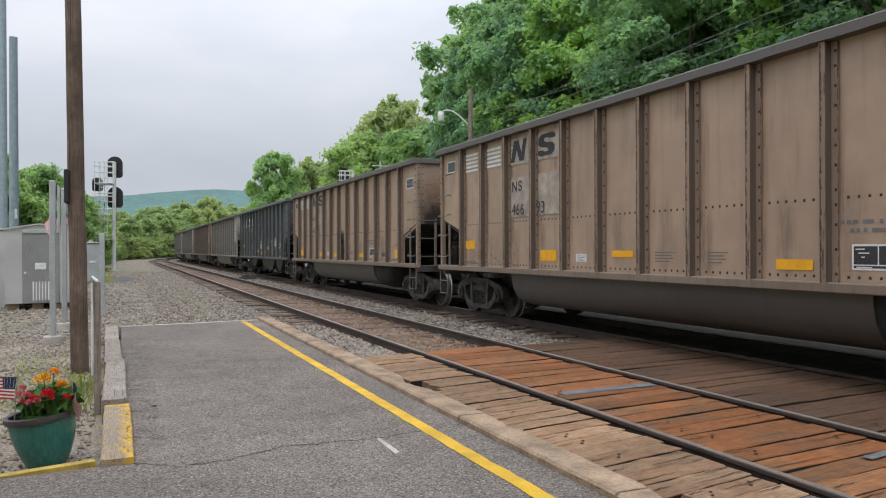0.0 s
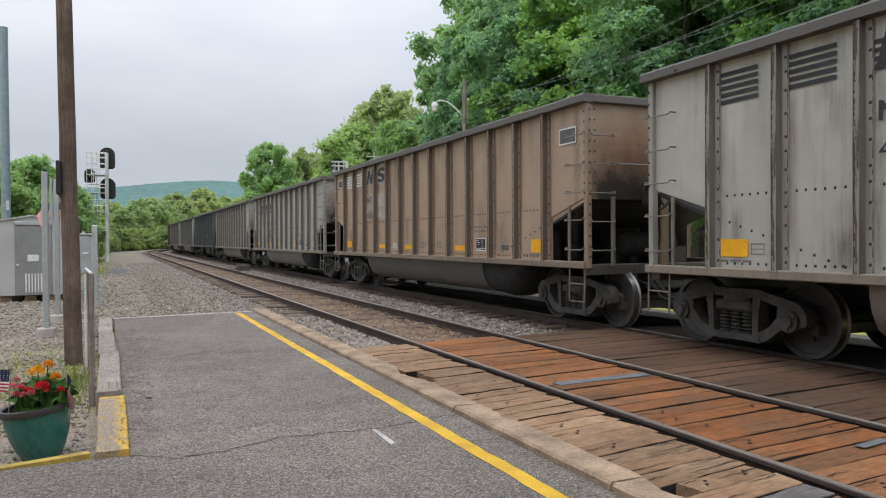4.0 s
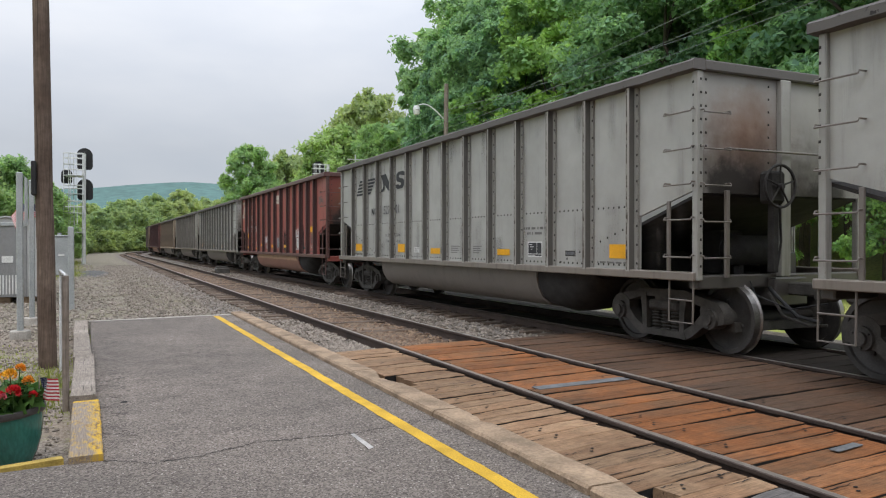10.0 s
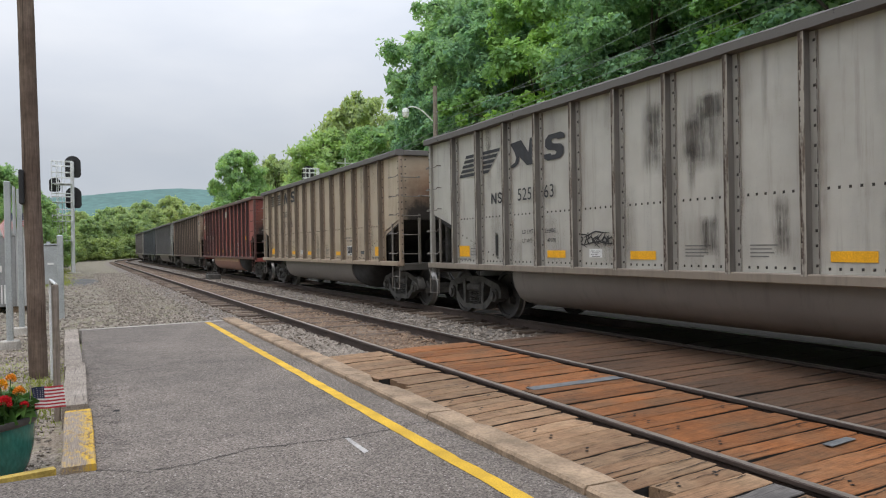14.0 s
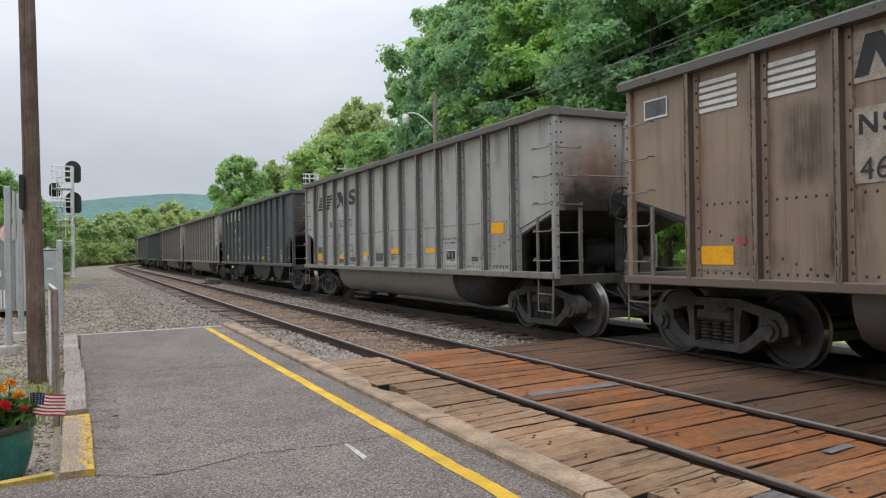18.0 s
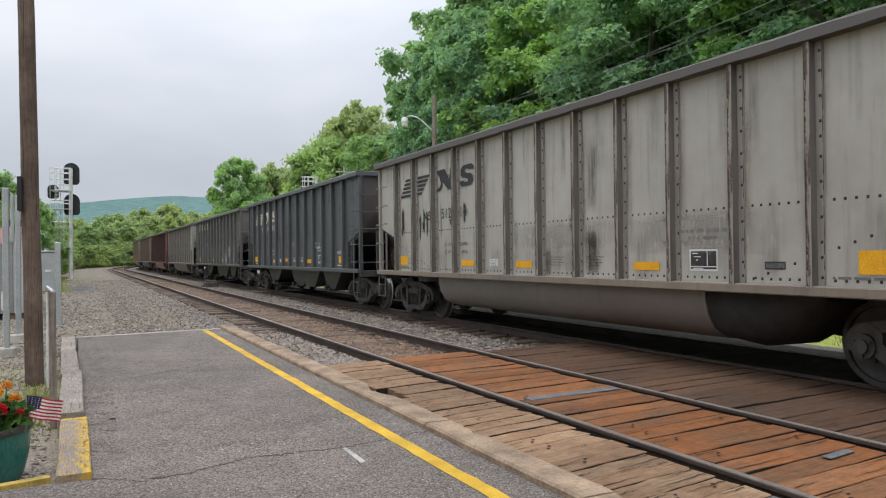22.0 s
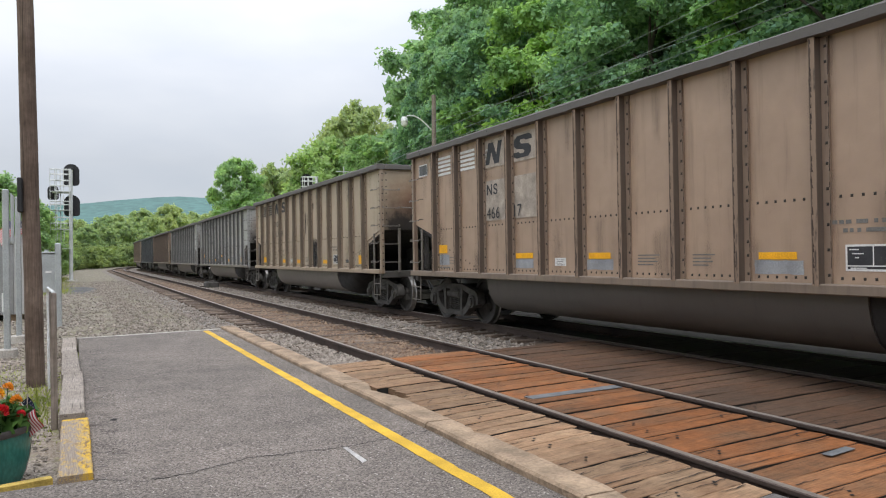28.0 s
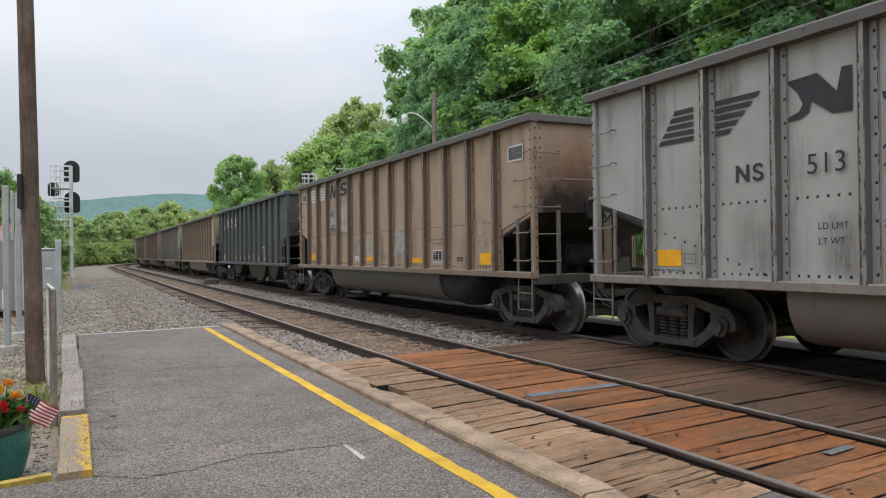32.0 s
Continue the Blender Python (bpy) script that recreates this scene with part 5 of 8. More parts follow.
    for i in range(5):
        z = 3.055 + 0.082 * i
        bars += [[(1.17, z), (1.88, z), (1.88, z + 0.05), (1.17, z + 0.05)], [(2.18, z), (2.90, z), (2.90, z + 0.05), (2.18, z + 0.05)]]
        if i < 4:
            bars.append([(3.24 + 0.02 * i, z + 0.01), (3.38 + 0.03 * i, z + 0.01), (3.39 + 0.03 * i, z + 0.05), (3.25 + 0.02 * i, z + 0.05)])
    C["stripes_old"] = flat(bars).mesh("stripe_emblem")
    C["block_n_old"] = shape(3.32, 3.93, 3.055, 3.45, [(0, 0), (0.2, 1), (0.48, 1), (0.66, 0.42), (0.78, 1), (1, 1), (0.8, 0), (0.54, 0), (0.37, 0.56), (0.24, 0)]).mesh("emblem_block")
    C["block_s_old"] = shape(4.29, 4.91, 3.05, 3.44, s_form).mesh("emblem_block")
    # reporting marks: an angular and a curved stroke
    bend = [(0.95, 0.78), (0.76, 0.72), (0.66, 0.84), (0.40, 0.86), (0.26, 0.76), (0.34, 0.62), (0.78, 0.50), (0.96, 0.34), (0.92, 0.14), (0.72, 0.01), (0.3, 0.0), (0.08, 0.1), (0.02, 0.25),
            (0.22, 0.28), (0.34, 0.16), (0.62, 0.15), (0.75, 0.26), (0.66, 0.37), (0.22, 0.5), (0.06, 0.66), (0.1, 0.86), (0.3, 0.99), (0.7, 1.0), (0.9, 0.9)]
    angle = [(0, 0), (0, 1), (0.22, 1), (0.79, 0.33), (0.79, 1), (1, 1), (1, 0), (0.8, 0), (0.21, 0.67), (0.21, 0)]

    def mark(u, z, h):
        return flat([[(u + 0.19 * a, z + h * b) for a, b in angle], [(u + 0.23 + 0.16 * a, z + h * b) for a, b in bend]]).mesh("reporting_mark")
    C["mark_pair"], C["mark_pair_old"] = mark(2.60, 2.175, 0.195), mark(3.36, 2.56, 0.195)
    C["mark_pair_hold"], C["mark_pair_hnew"] = mark(3.50, 2.45, 0.2), mark(2.62, 2.43, 0.19)
    n, ring = 16, []
    for r, way in ((0.145, 1), (0.085, -1)):
        ring += [(2.37 + r * 0.8 * math.cos(radians(48 + 264 * (q if way > 0 else n - q) / n)), 2.605 + r * math.sin(radians(48 + 264 * (q if way > 0 else n - q) / n))) for q in range(n + 1)]
    C["mark_pair_red"] = flat([ring, rect(2.53, 2.59, 2.465, 2.745), rect(2.59, 2.73, 2.70, 2.745), rect(2.59, 2.73, 2.585, 2.63), rect(2.70, 2.755, 2.61, 2.72),
                               [(2.63, 2.585), (2.69, 2.585), (2.78, 2.465), (2.71, 2.465)]]).mesh("reporting_mark")
    C["white_boxes"] = flat([rect(3.25, 4.05, 3.0, 3.5), rect(3.25, 4.05, 2.03, 2.76), rect(4.25, 5.0, 3.0, 3.48), rect(4.25, 5.0, 2.03, 2.76)]).mesh("number_panel")
    for key, u0, u1, z0, z1 in (("", 0.32, 0.76, 3.13, 3.39), ("_f", 13.62, 14.12, 2.98, 3.25)):
        C["small_panel" + key] = flat([rect(u0, u1, z0, z0 + 0.025), rect(u0, u1, z1 - 0.025, z1), rect(u0, u0 + 0.025, z0 + 0.025, z1 - 0.025), rect(u1 - 0.025, u1, z0 + 0.025, z1 - 0.025)]).mesh("label_frame")
        C["panel_dark" + key] = flat([rect(u0 + 0.01, u1 - 0.01, z0 + 0.01, z1 - 0.01)]).mesh("label_plate")
    C["data_lines"] = flat([rect(10.34 + a, 10.34 + b, z, z + 0.04) for a, b, z in ((0, 0.06, 1.67), (0.08, 0.13, 1.67), (0.15, 0.21, 1.67), (0.26, 0.38, 1.67), (0.44, 0.48, 1.67), (0.52, 0.62, 1.67), (0.66, 0.74, 1.67),
                                                                                                     (0.12, 0.17, 1.585), (0.19, 0.23, 1.585), (0.27, 0.31, 1.585), (0.36, 0.58, 1.585))]).mesh("stencil_lines")

    def hollow(u0, u1, z0, z1, w):
        return [rect(u0, u1, z0, z0 + w), rect(u0, u1, z1 - w, z1), rect(u0, u0 + w, z0 + w, z1 - w), rect(u1 - w, u1, z0 + w, z1 - w)]
    C["frame_box"] = flat(hollow(10.48, 10.93, 1.205, 1.465, 0.02) + [rect(10.76, 10.772, 1.25, 1.445), rect(10.50, 10.91, 1.25, 1.262)]
                          + [rect(10.52 + 0.03 * (q % 3), 10.62 + 0.05 * (q % 2), 1.41 - 0.04 * q, 1.422 - 0.04 * q) for q in range(3)] + [rect(10.53, 10.70, 1.228, 1.24)]).mesh("test_stencil")
    C["frame_back"] = flat([rect(10.49, 10.92, 1.215, 1.455)]).mesh("stencil_ground")
    C["tack_board"] = flat(hollow(11.60, 11.87, 1.235, 1.32, 0.014)).mesh("tack_board_frame")
    C["tack_slot"] = flat([rect(11.614, 11.856, 1.249, 1.306)]).mesh("tack_board")
    C["notice"] = flat([rect(5.50, 5.80, 1.22, 1.345)]).mesh("notice_plate")
    C["notice_print"] = flat([rect(5.54 + 0.02 * (q % 2), 5.76 - 0.03 * (q % 3), 1.31 - 0.026 * q, 1.318 - 0.026 * q) for q in range(4)]).mesh("stencil_lines")
    C["small_notice"] = flat([rect(u, u + (0.42, 0.34, 0.38, 0.30)[q] * k, 1.37 - 0.042 * q, 1.385 - 0.042 * q) for u, k in ((7.45, 1.0), (8.45, 0.85)) for q in range(4)]).mesh("stencil_lines")
    C["shoe_print"] = flat([rect(12.42 + a, 12.42 + b, 1.145, 1.172) for a, b in ((0, 0.03), (0.06, 0.2), (0.23, 0.4), (0.43, 0.56), (0.6, 0.75))]
                           + [rect(1.22 + a, 1.22 + b, 1.145, 1.172) for a, b in ((0, 0.03), (0.06, 0.2), (0.23, 0.4), (0.43, 0.56))]).mesh("stencil_lines")
    C["route_plate"] = flat(hollow(1.77, 1.97, 1.24, 1.37, 0.012) + [rect(1.78, 1.96, 1.30, 1.308)]).mesh("route_frame")
    arcs = []
    for r0, r1, a0, a1 in ((0.20, 0.30, -5, 200), (0.055, 0.13, -25, 215)):
        n = 14
        ring = [(0.50 + r1 * math.cos(radians(a0 + (a1 - a0) * i / n)), 2.895 + r1 * math.sin(radians(a0 + (a1 - a0) * i / n))) for i in range(n + 1)]
        ring += [(0.50 + r0 * math.cos(radians(a1 - (a1 - a0) * i / n)), 2.895 + r0 * math.sin(radians(a1 - (a1 - a0) * i / n))) for i in range(n + 1)]
        arcs.append(ring)
    arcs += [rect(-0.10, 0.44, 2.665, 2.735), rect(-0.10, 0.32, 2.775, 2.84)]
    arcs += [rect(-0.03 + 0.122 * q, 0.055 + 0.122 * q, 3.335, 3.43) for q in range(7) if q != 5] + [rect(0.605, 0.635, 3.335, 3.43)]
    C["arc_emblem"] = flat([[(u, z) for u, z in p] for p in arcs]).mesh("arc_emblem")


car_meshes()

PAINT = {
    "grey": paint("weathered_grey_paint", (0.40, 0.40, 0.37), dirty=0.4, rusty=0.25, seed=1.0),
    "grey_worn": paint("stained_grey_paint", (0.425, 0.408, 0.362), dirt=(0.13, 0.10, 0.08), dirty=0.6, rusty=0.35, seed=4.0),
    "silver": paint("cool_grey_paint", (0.38, 0.38, 0.357), dirty=0.4, rusty=0.2, seed=8.0),
    "tan": paint("rust_dusted_tan_paint", (0.43, 0.352, 0.258), dirt=(0.15, 0.09, 0.055), dirty=0.55, rusty=0.5, seed=12.0),
    "umber": paint("sooty_brown_paint", (0.295, 0.213, 0.155), dirt=(0.08, 0.055, 0.042), dirty=0.7, rusty=0.5, seed=18.0),
    "brown": paint("brown_dusted_paint", (0.395, 0.278, 0.195), dirt=(0.11, 0.07, 0.05), dirty=0.6, rusty=0.5, seed=16.0),
    "red": paint("faded_oxide_red_paint", (0.335, 0.086, 0.069), dirt=(0.05, 0.03, 0.026), dirty=0.5, rusty=0.4, seed=20.0),
    "black": paint("dusty_black_paint", (0.06, 0.066, 0.073), dirt=(0.06, 0.058, 0.053), dirty=0.4, rust=(0.06, 0.045, 0.035), rusty=0.2, seed=24.0),
    "tub_grey": paint("dirty_grey_tub", (0.175, 0.155, 0.137), dirt=(0.06, 0.05, 0.045), dirty=0.6, rusty=0.4, seed=28.0),
    "tub_brown": paint("dark_grimy_tub", (0.085, 0.078, 0.07), dirt=(0.035, 0.03, 0.028), dirty=0.6, rusty=0.3, seed=30.0),
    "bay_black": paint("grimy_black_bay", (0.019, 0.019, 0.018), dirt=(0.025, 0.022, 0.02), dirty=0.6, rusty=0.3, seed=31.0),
    "band_cream": paint("flaked_cream_band", (0.50, 0.31, 0.19), dirt=(0.12, 0.07, 0.05), dirty=0.6, rusty=0.9, seed=34.0),
    "tub_tan": paint("rust_orange_tub", (0.30, 0.14, 0.10), dirt=(0.09, 0.055, 0.04), dirty=0.6, rusty=0.6, seed=33.0),
    "chord_grey": worn_chord(),
}

POST = {k: paint(k + "_posts", [c * 0.88 for c in col], dirt=(0.06, 0.045, 0.035), dirty=0.75, rust=(0.10, 0.055, 0.032), rusty=0.8, seed=50.0 + i)
        for i, (k, col) in enumerate({"grey": (0.36, 0.355, 0.325), "grey_worn": (0.34, 0.325, 0.29), "silver": (0.36, 0.36, 0.345), "tan": (0.33, 0.25, 0.18),
                                      "umber": (0.31, 0.225, 0.165), "brown": (0.31, 0.225, 0.165), "red": (0.105, 0.042, 0.036)}.items())}
IRON = paint("rusty_ladder_iron", (0.17, 0.15, 0.13), dirt=(0.06, 0.05, 0.042), dirty=0.7, rust=(0.12, 0.065, 0.04), rusty=0.9, seed=80.0)
PAINT["charcoal"] = paint("faded_charcoal_paint", (0.098, 0.096, 0.093), dirt=(0.07, 0.062, 0.055), dirty=0.5, rust=(0.07, 0.05, 0.038), rusty=0.3, seed=26.0)
POST["black"], POST["charcoal"] = PAINT["black"], PAINT["charcoal"]
SILL = {k: paint(k + "_sill", col, dirt=(0.07, 0.05, 0.037), dirty=0.8, rust=(0.13, 0.075, 0.045), rusty=0.9, seed=70.0 + i)
        for i, (k, col) in enumerate({"grey": (0.205, 0.178, 0.15), "grey_worn": (0.225, 0.185, 0.145), "silver": (0.215, 0.19, 0.165), "tan": (0.33, 0.25, 0.18), "umber": (0.135, 0.10, 0.078), "brown": (0.20, 0.15, 0.112), "red": (0.10, 0.035, 0.03)}.items())}
# shaded copies of the post colours, for the face turned to -y
SHADED_FLANK = {k: paint(k + "_post_shaded_flank", col, dirt=(0.04, 0.034, 0.03), dirty=0.8, rust=(0.08, 0.045, 0.03), rusty=0.7, seed=60.0 + i)
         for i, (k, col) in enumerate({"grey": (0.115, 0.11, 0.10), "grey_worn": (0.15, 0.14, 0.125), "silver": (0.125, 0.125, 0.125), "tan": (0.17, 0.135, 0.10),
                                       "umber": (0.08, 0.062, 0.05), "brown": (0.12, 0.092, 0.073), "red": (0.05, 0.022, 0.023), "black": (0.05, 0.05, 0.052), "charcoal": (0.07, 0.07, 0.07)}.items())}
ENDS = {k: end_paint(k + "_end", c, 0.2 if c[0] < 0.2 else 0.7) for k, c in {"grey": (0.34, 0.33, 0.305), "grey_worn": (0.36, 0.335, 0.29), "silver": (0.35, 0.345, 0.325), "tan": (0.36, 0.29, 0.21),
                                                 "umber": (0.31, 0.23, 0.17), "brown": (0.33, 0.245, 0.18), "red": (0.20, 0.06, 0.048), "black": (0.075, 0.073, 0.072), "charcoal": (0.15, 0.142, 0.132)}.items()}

# order in the train: build, colour, numbers as lettered, extra lettering
CARS = [
    ("old", "brown", "466", "93", ""), ("old", "brown", "466", "91", ""), ("hopper_new", "black", "146", "047", "HP29R"), ("old", "grey_worn", "473", "57", "G116"),
    ("old", "brown", "466", "", ""), ("new", "grey_worn", "509", "79", ""), ("old", "grey_worn", "492", "17", ""), ("hopper_old", "black", "148", "829", "H69"),
    ("new", "grey", "524", "29", "G119"), ("new", "grey", "527", "01", ""), ("red", "red", "5077", "90", ""), ("new", "grey", "521", "56", ""),
    ("new", "grey_worn", "525", "63", ""), ("old", "tan", "57", "75", ""), ("red", "red", "5078", "64", ""), ("old", "umber", "466", "27", ""),
    ("new", "silver", "525", "72", ""), ("hopper_old", "black", "149", "071", "H69"), ("old", "grey_worn", "487", "30", ""), ("new", "grey_worn", "512", "14", ""),
    ("hopper_new", "black", "145", "413", "HP28R"), ("hopper_old", "charcoal", "147", "258", "H65"), ("new", "grey_worn", "", "", "G116"), ("red", "red", "", "", ""),
    ("old", "brown", "466", "17", ""), ("old", "tan", "517", "24", "G118R"), ("old", "silver", "484", "88", "G116"), ("new", "silver", "513", "20", "G117R"),
    ("old", "brown", "466", "", ""), ("hopper_new", "black", "", "", ""), ("old", "tan", "", "", ""), ("old", "grey_worn", "", "", ""), ("old", "brown", "", "", ""),
    ("old", "brown", "", "", ""), ("new", "grey", "", "", ""), ("hopper_old", "black", "", "", ""),
]
LABELS = {
    "umber": "sooty dark brown coal gondola with rounded tub and side posts",
    "brown": "dusty brown coal gondola with rounded tub and side posts", "grey_worn": "stained light grey coal gondola with rusty side posts",
    "grey": "weathered grey coal gondola with riveted side posts", "silver": "cool grey coal gondola with dark striped emblem",
    "tan": "tan rust-dusted coal gondola with black streaks", "red": "faded oxide-red coal gondola with rust-orange tub",
    "black": "dusty black three-bay coal hopper car with yellow tape", "charcoal": "faded charcoal three-bay coal hopper car with sprayed tags",
}
# reflective tape on the sides: from, to, bottom, top
TAPES = {
    "usual": ((1.24, 1.73, 1.21, 1.42), (4.40, 4.90, 1.21, 1.325), (6.42, 6.92, 1.20, 1.315), (9.45, 9.95, 1.20, 1.31), (12.70, 13.15, 1.20, 1.43)),
    "hopper_old": ((1.16, 1.65, 1.23, 1.41), (4.42, 4.89, 1.22, 1.33), (6.3, 6.79, 1.22, 1.33), (9.28, 9.75, 1.22, 1.33), (12.55, 13.0, 1.21, 1.42)),
    "red": ((1.33, 1.84, 1.70, 1.88), (1.28, 1.79, 1.20, 1.30), (3.28, 3.76, 1.18, 1.23), (4.35, 4.83, 1.33, 1.43), (6.45, 6.97, 1.27, 1.38), (8.71, 9.07, 1.28, 1.38), (12.55, 13.03, 1.83, 2.01)),
    0: ((1.22, 1.73, 1.43, 1.61), (4.38, 4.91, 1.22, 1.41), (6.46, 6.98, 1.30, 1.40), (9.53, 10.02, 1.19, 1.305), (12.7, 13.15, 1.2, 1.43)),
    2: ((1.15, 1.5, 1.66, 1.74), (1.3, 1.74, 1.59, 1.66), (3.43, 3.91, 1.21, 1.32), (6.25, 6.76, 1.32, 1.42), (7.30, 7.82, 1.18, 1.30), (9.24, 9.75, 1.475, 1.58), (12.53, 13.0, 1.68, 1.78), (12.41, 12.86, 1.59, 1.68)),
    9: ((1.28, 1.82, 1.23, 1.42), (4.49, 4.92, 1.22, 1.42), (6.43, 6.92, 1.21, 1.33), (9.42, 9.87, 1.22, 1.33), (12.71, 13.13, 1.22, 1.42)),
    15: ((1.30, 1.80, 1.23, 1.45), (4.44, 4.96, 1.33, 1.45), (6.42, 6.94, 1.33, 1.44), (9.45, 9.99, 1.34, 1.43), (12.63, 13.15, 1.20, 1.43)),
    16: ((1.17, 1.73, 1.22, 1.42), (3.47, 3.96, 1.265, 1.375), (5.47, 5.97, 1.335, 1.44), (7.48, 7.97, 1.39, 1.51), (9.50, 9.98, 1.40, 1.51), (12.39, 12.84, 1.74, 1.94)),
    17: ((1.15, 1.64, 1.23, 1.41), (3.47, 3.96, 1.225, 1.33), (6.38, 6.88, 1.22, 1.33), (9.28, 9.75, 1.22, 1.33), (12.55, 13.0, 1.21, 1.42)),
    20: ((1.20, 1.66, 1.21, 1.43), (4.47, 4.90, 1.20, 1.32), (6.35, 6.83, 1.25, 1.36), (9.23, 9.72, 1.205, 1.33), (12.57, 13.05, 1.22, 1.427)),
    24: ((1.18, 1.68, 1.45, 1.62), (4.33, 4.87, 1.34, 1.43), (6.38, 6.88, 1.33, 1.42), (9.44, 9.93, 1.32, 1.40), (12.7, 13.15, 1.2, 1.43)),
    26: ((1.20, 1.78, 1.44, 1.64), (3.26, 3.92, 1.2, 1.31), (5.30, 5.80, 1.25, 1.35), (7.26, 7.72, 1.46, 1.57), (9.35, 9.81, 1.23, 1.34), (12.60, 13.1, 1.2, 1.43)),
    28: ((1.24, 1.73, 1.21, 1.42), (6.42, 6.92, 1.21, 1.32), (9.4, 9.95, 1.19, 1.3), (12.56, 13.0, 1.18, 1.4)),
}
TRAIN = []
RIB = {k: peeled(k + "_post_rib", c, bare, seed) for k, c, bare, seed in (("grey", (0.30, 0.29, 0.265), 0.43, 1.0), ("grey_worn", (0.29, 0.265, 0.225), 0.47, 2.0), ("silver", (0.30, 0.285, 0.26), 0.46, 3.0),
                                                                     ("tan", (0.24, 0.18, 0.125), 0.5, 4.0), ("brown", (0.25, 0.18, 0.13), 0.46, 5.0), ("umber", (0.22, 0.16, 0.115), 0.46, 6.0))}
POST_MESH = {(k, sx): C["post", sx].mesh("side_post", [POST[k], M["edge_rust"], SHADED_FLANK[k], RIB.get(k, POST[k])]) for k in POST for sx in (-1, 1)}


def decal(name, key_or_mesh, mat, car, y=0.0, z=0.0, x=-1.513, label=""):
    data = C[key_or_mesh] if isinstance(key_or_mesh, (str, tuple)) else key_or_mesh
    return part(name, data, mat, car, label, pose(x, y, z), kind="stuff" if name in ("stencil", "stencil_block", "stripe_emblem", "test_stencil", "label_frame") else "")


def build_car(k, style, colour, num_a, num_b, extra):
    hopper = style.startswith("hopper")
    car = thing("coal_hopper" if hopper else "coal_gondola", LABELS[colour], "freight car", "cars of the coal train")
    body = PAINT[colour]
    iron = POST[colour] if hopper else POST["red"] if colour == "red" else IRON
    for sx in (-1, 1):
        part("side_sheet", C["side", sx, style == "red"], body, car)
        part("side_sill", C["sill", sx, style == "red"], PAINT["black"] if hopper else SILL[colour], car)
        part("top_chord", C["chord", sx, style == "red"], body if hopper else POST["red"] if colour == "red" else PAINT["chord_grey"], car)
        for i in range(13):
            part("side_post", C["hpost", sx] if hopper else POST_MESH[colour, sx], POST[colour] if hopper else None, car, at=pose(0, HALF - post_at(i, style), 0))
    reach = HALF + (RED_MORE if style == "red" else 0.0)
    for s in (1, -1):
        flip = pose(0, s * (reach - HALF), 0, 0, 0, 0 if s > 0 else 180)
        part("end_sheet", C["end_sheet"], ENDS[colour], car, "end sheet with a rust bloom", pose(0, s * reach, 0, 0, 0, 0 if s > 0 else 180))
        part("end_chord", C["end_chord"], body if hopper else POST["red"] if colour == "red" else PAINT["chord_grey"], car, at=pose(0, s * reach, 0, 0, 0, 0 if s > 0 else 180))
        part("slope_sheet", C["slope"], M["under"], car, "near-black slope sheet", flip)
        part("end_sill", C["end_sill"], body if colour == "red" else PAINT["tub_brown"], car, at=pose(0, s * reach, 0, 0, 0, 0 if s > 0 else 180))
        part("end_deck", C["deck"], M["under"], car, "near-black end deck", pose(0, s * reach, 0, 0, 0, 0 if s > 0 else 180))
        part("air_reservoir", C["tank"], M["under"], car, "near-black air reservoir on the end deck", pose(0.15, s * (reach - 0.62), 1.34))
        part("air_hose", C["hose"], M["black"], car, at=pose(0, s * reach, 0, 0, 0, 0 if s > 0 else 180))
        part("coupler", C["coupler"], M["truck"], car, "rusty knuckle coupler", pose(0, s * reach, 0, 0, 0, 0 if s > 0 else 180))
        for sx in (-1, 1):
            mat_r = pose(0, s * reach - (0.03 if s > 0 else -0.03), 0) if sx < 0 else pose(0, s * reach - (0.03 if s > 0 else -0.03), 0, 0, 0, 180)
            part("corner_post", C["corner_post"], POST[colour], car, at=mat_r)
        y_side = reach - 0.03 if s > 0 else -reach + 0.47
        part("ladder_stile", C["stile"], iron, car, at=pose(0, s * (reach - 0.48), 0))
        for z in (3.07, 2.61, 2.17, 1.73, 1.26):
            part("grab_iron", C["grab"], iron, car, at=pose(0, y_side, z))
        part("stirrup_step", C["step"], iron, car, at=pose(0, reach - 0.02 if s > 0 else -reach + 0.44, 0))
        # the end ladder stands beside the near corner at both ends
        if s > 0:
            continue
        part("ladder_stile", C["estile"], iron, car, at=pose(0, -reach - 0.06, 0))
        for z in (3.05, 2.60, 2.15, 1.70, 1.25):
            g = part("grab_iron", C["grab_end"], iron, car, at=pose(0, -reach, z) @ Matrix.Diagonal((1, -1, 1, 1)))
    if hopper:
        for i in range(3):
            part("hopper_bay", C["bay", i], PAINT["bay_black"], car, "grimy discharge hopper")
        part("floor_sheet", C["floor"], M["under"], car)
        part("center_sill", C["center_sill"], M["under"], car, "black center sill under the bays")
        part("riveting", C["hopper_rivets"], body, car, kind="stuff")
    else:
        part("tub", C["tub"], PAINT["tub_tan" if colour == "red" else "tub_brown" if colour in ("brown", "umber") else "tub_grey"], car, "rounded grimy belly tub")
        if colour == "red":
            part("tub_band", C["tub_band"], PAINT["band_cream"], car, "flaking cream band along the tub")
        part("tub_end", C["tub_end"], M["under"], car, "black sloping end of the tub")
        if style != "red":
            part("riveting", C["rivets"], None, car, kind="stuff")
        part("riveting", C["end_rivets"], None, car, kind="stuff", at=pose(0, HALF - reach, 0))
    back = pose(0, 0, 0, 0, 0, 180)
    part("brake_wheel", C["brake_wheel"], M["under"], car, "dark round hand brake wheel", pose(BRAKE_X, -reach - 0.24, 2.16))
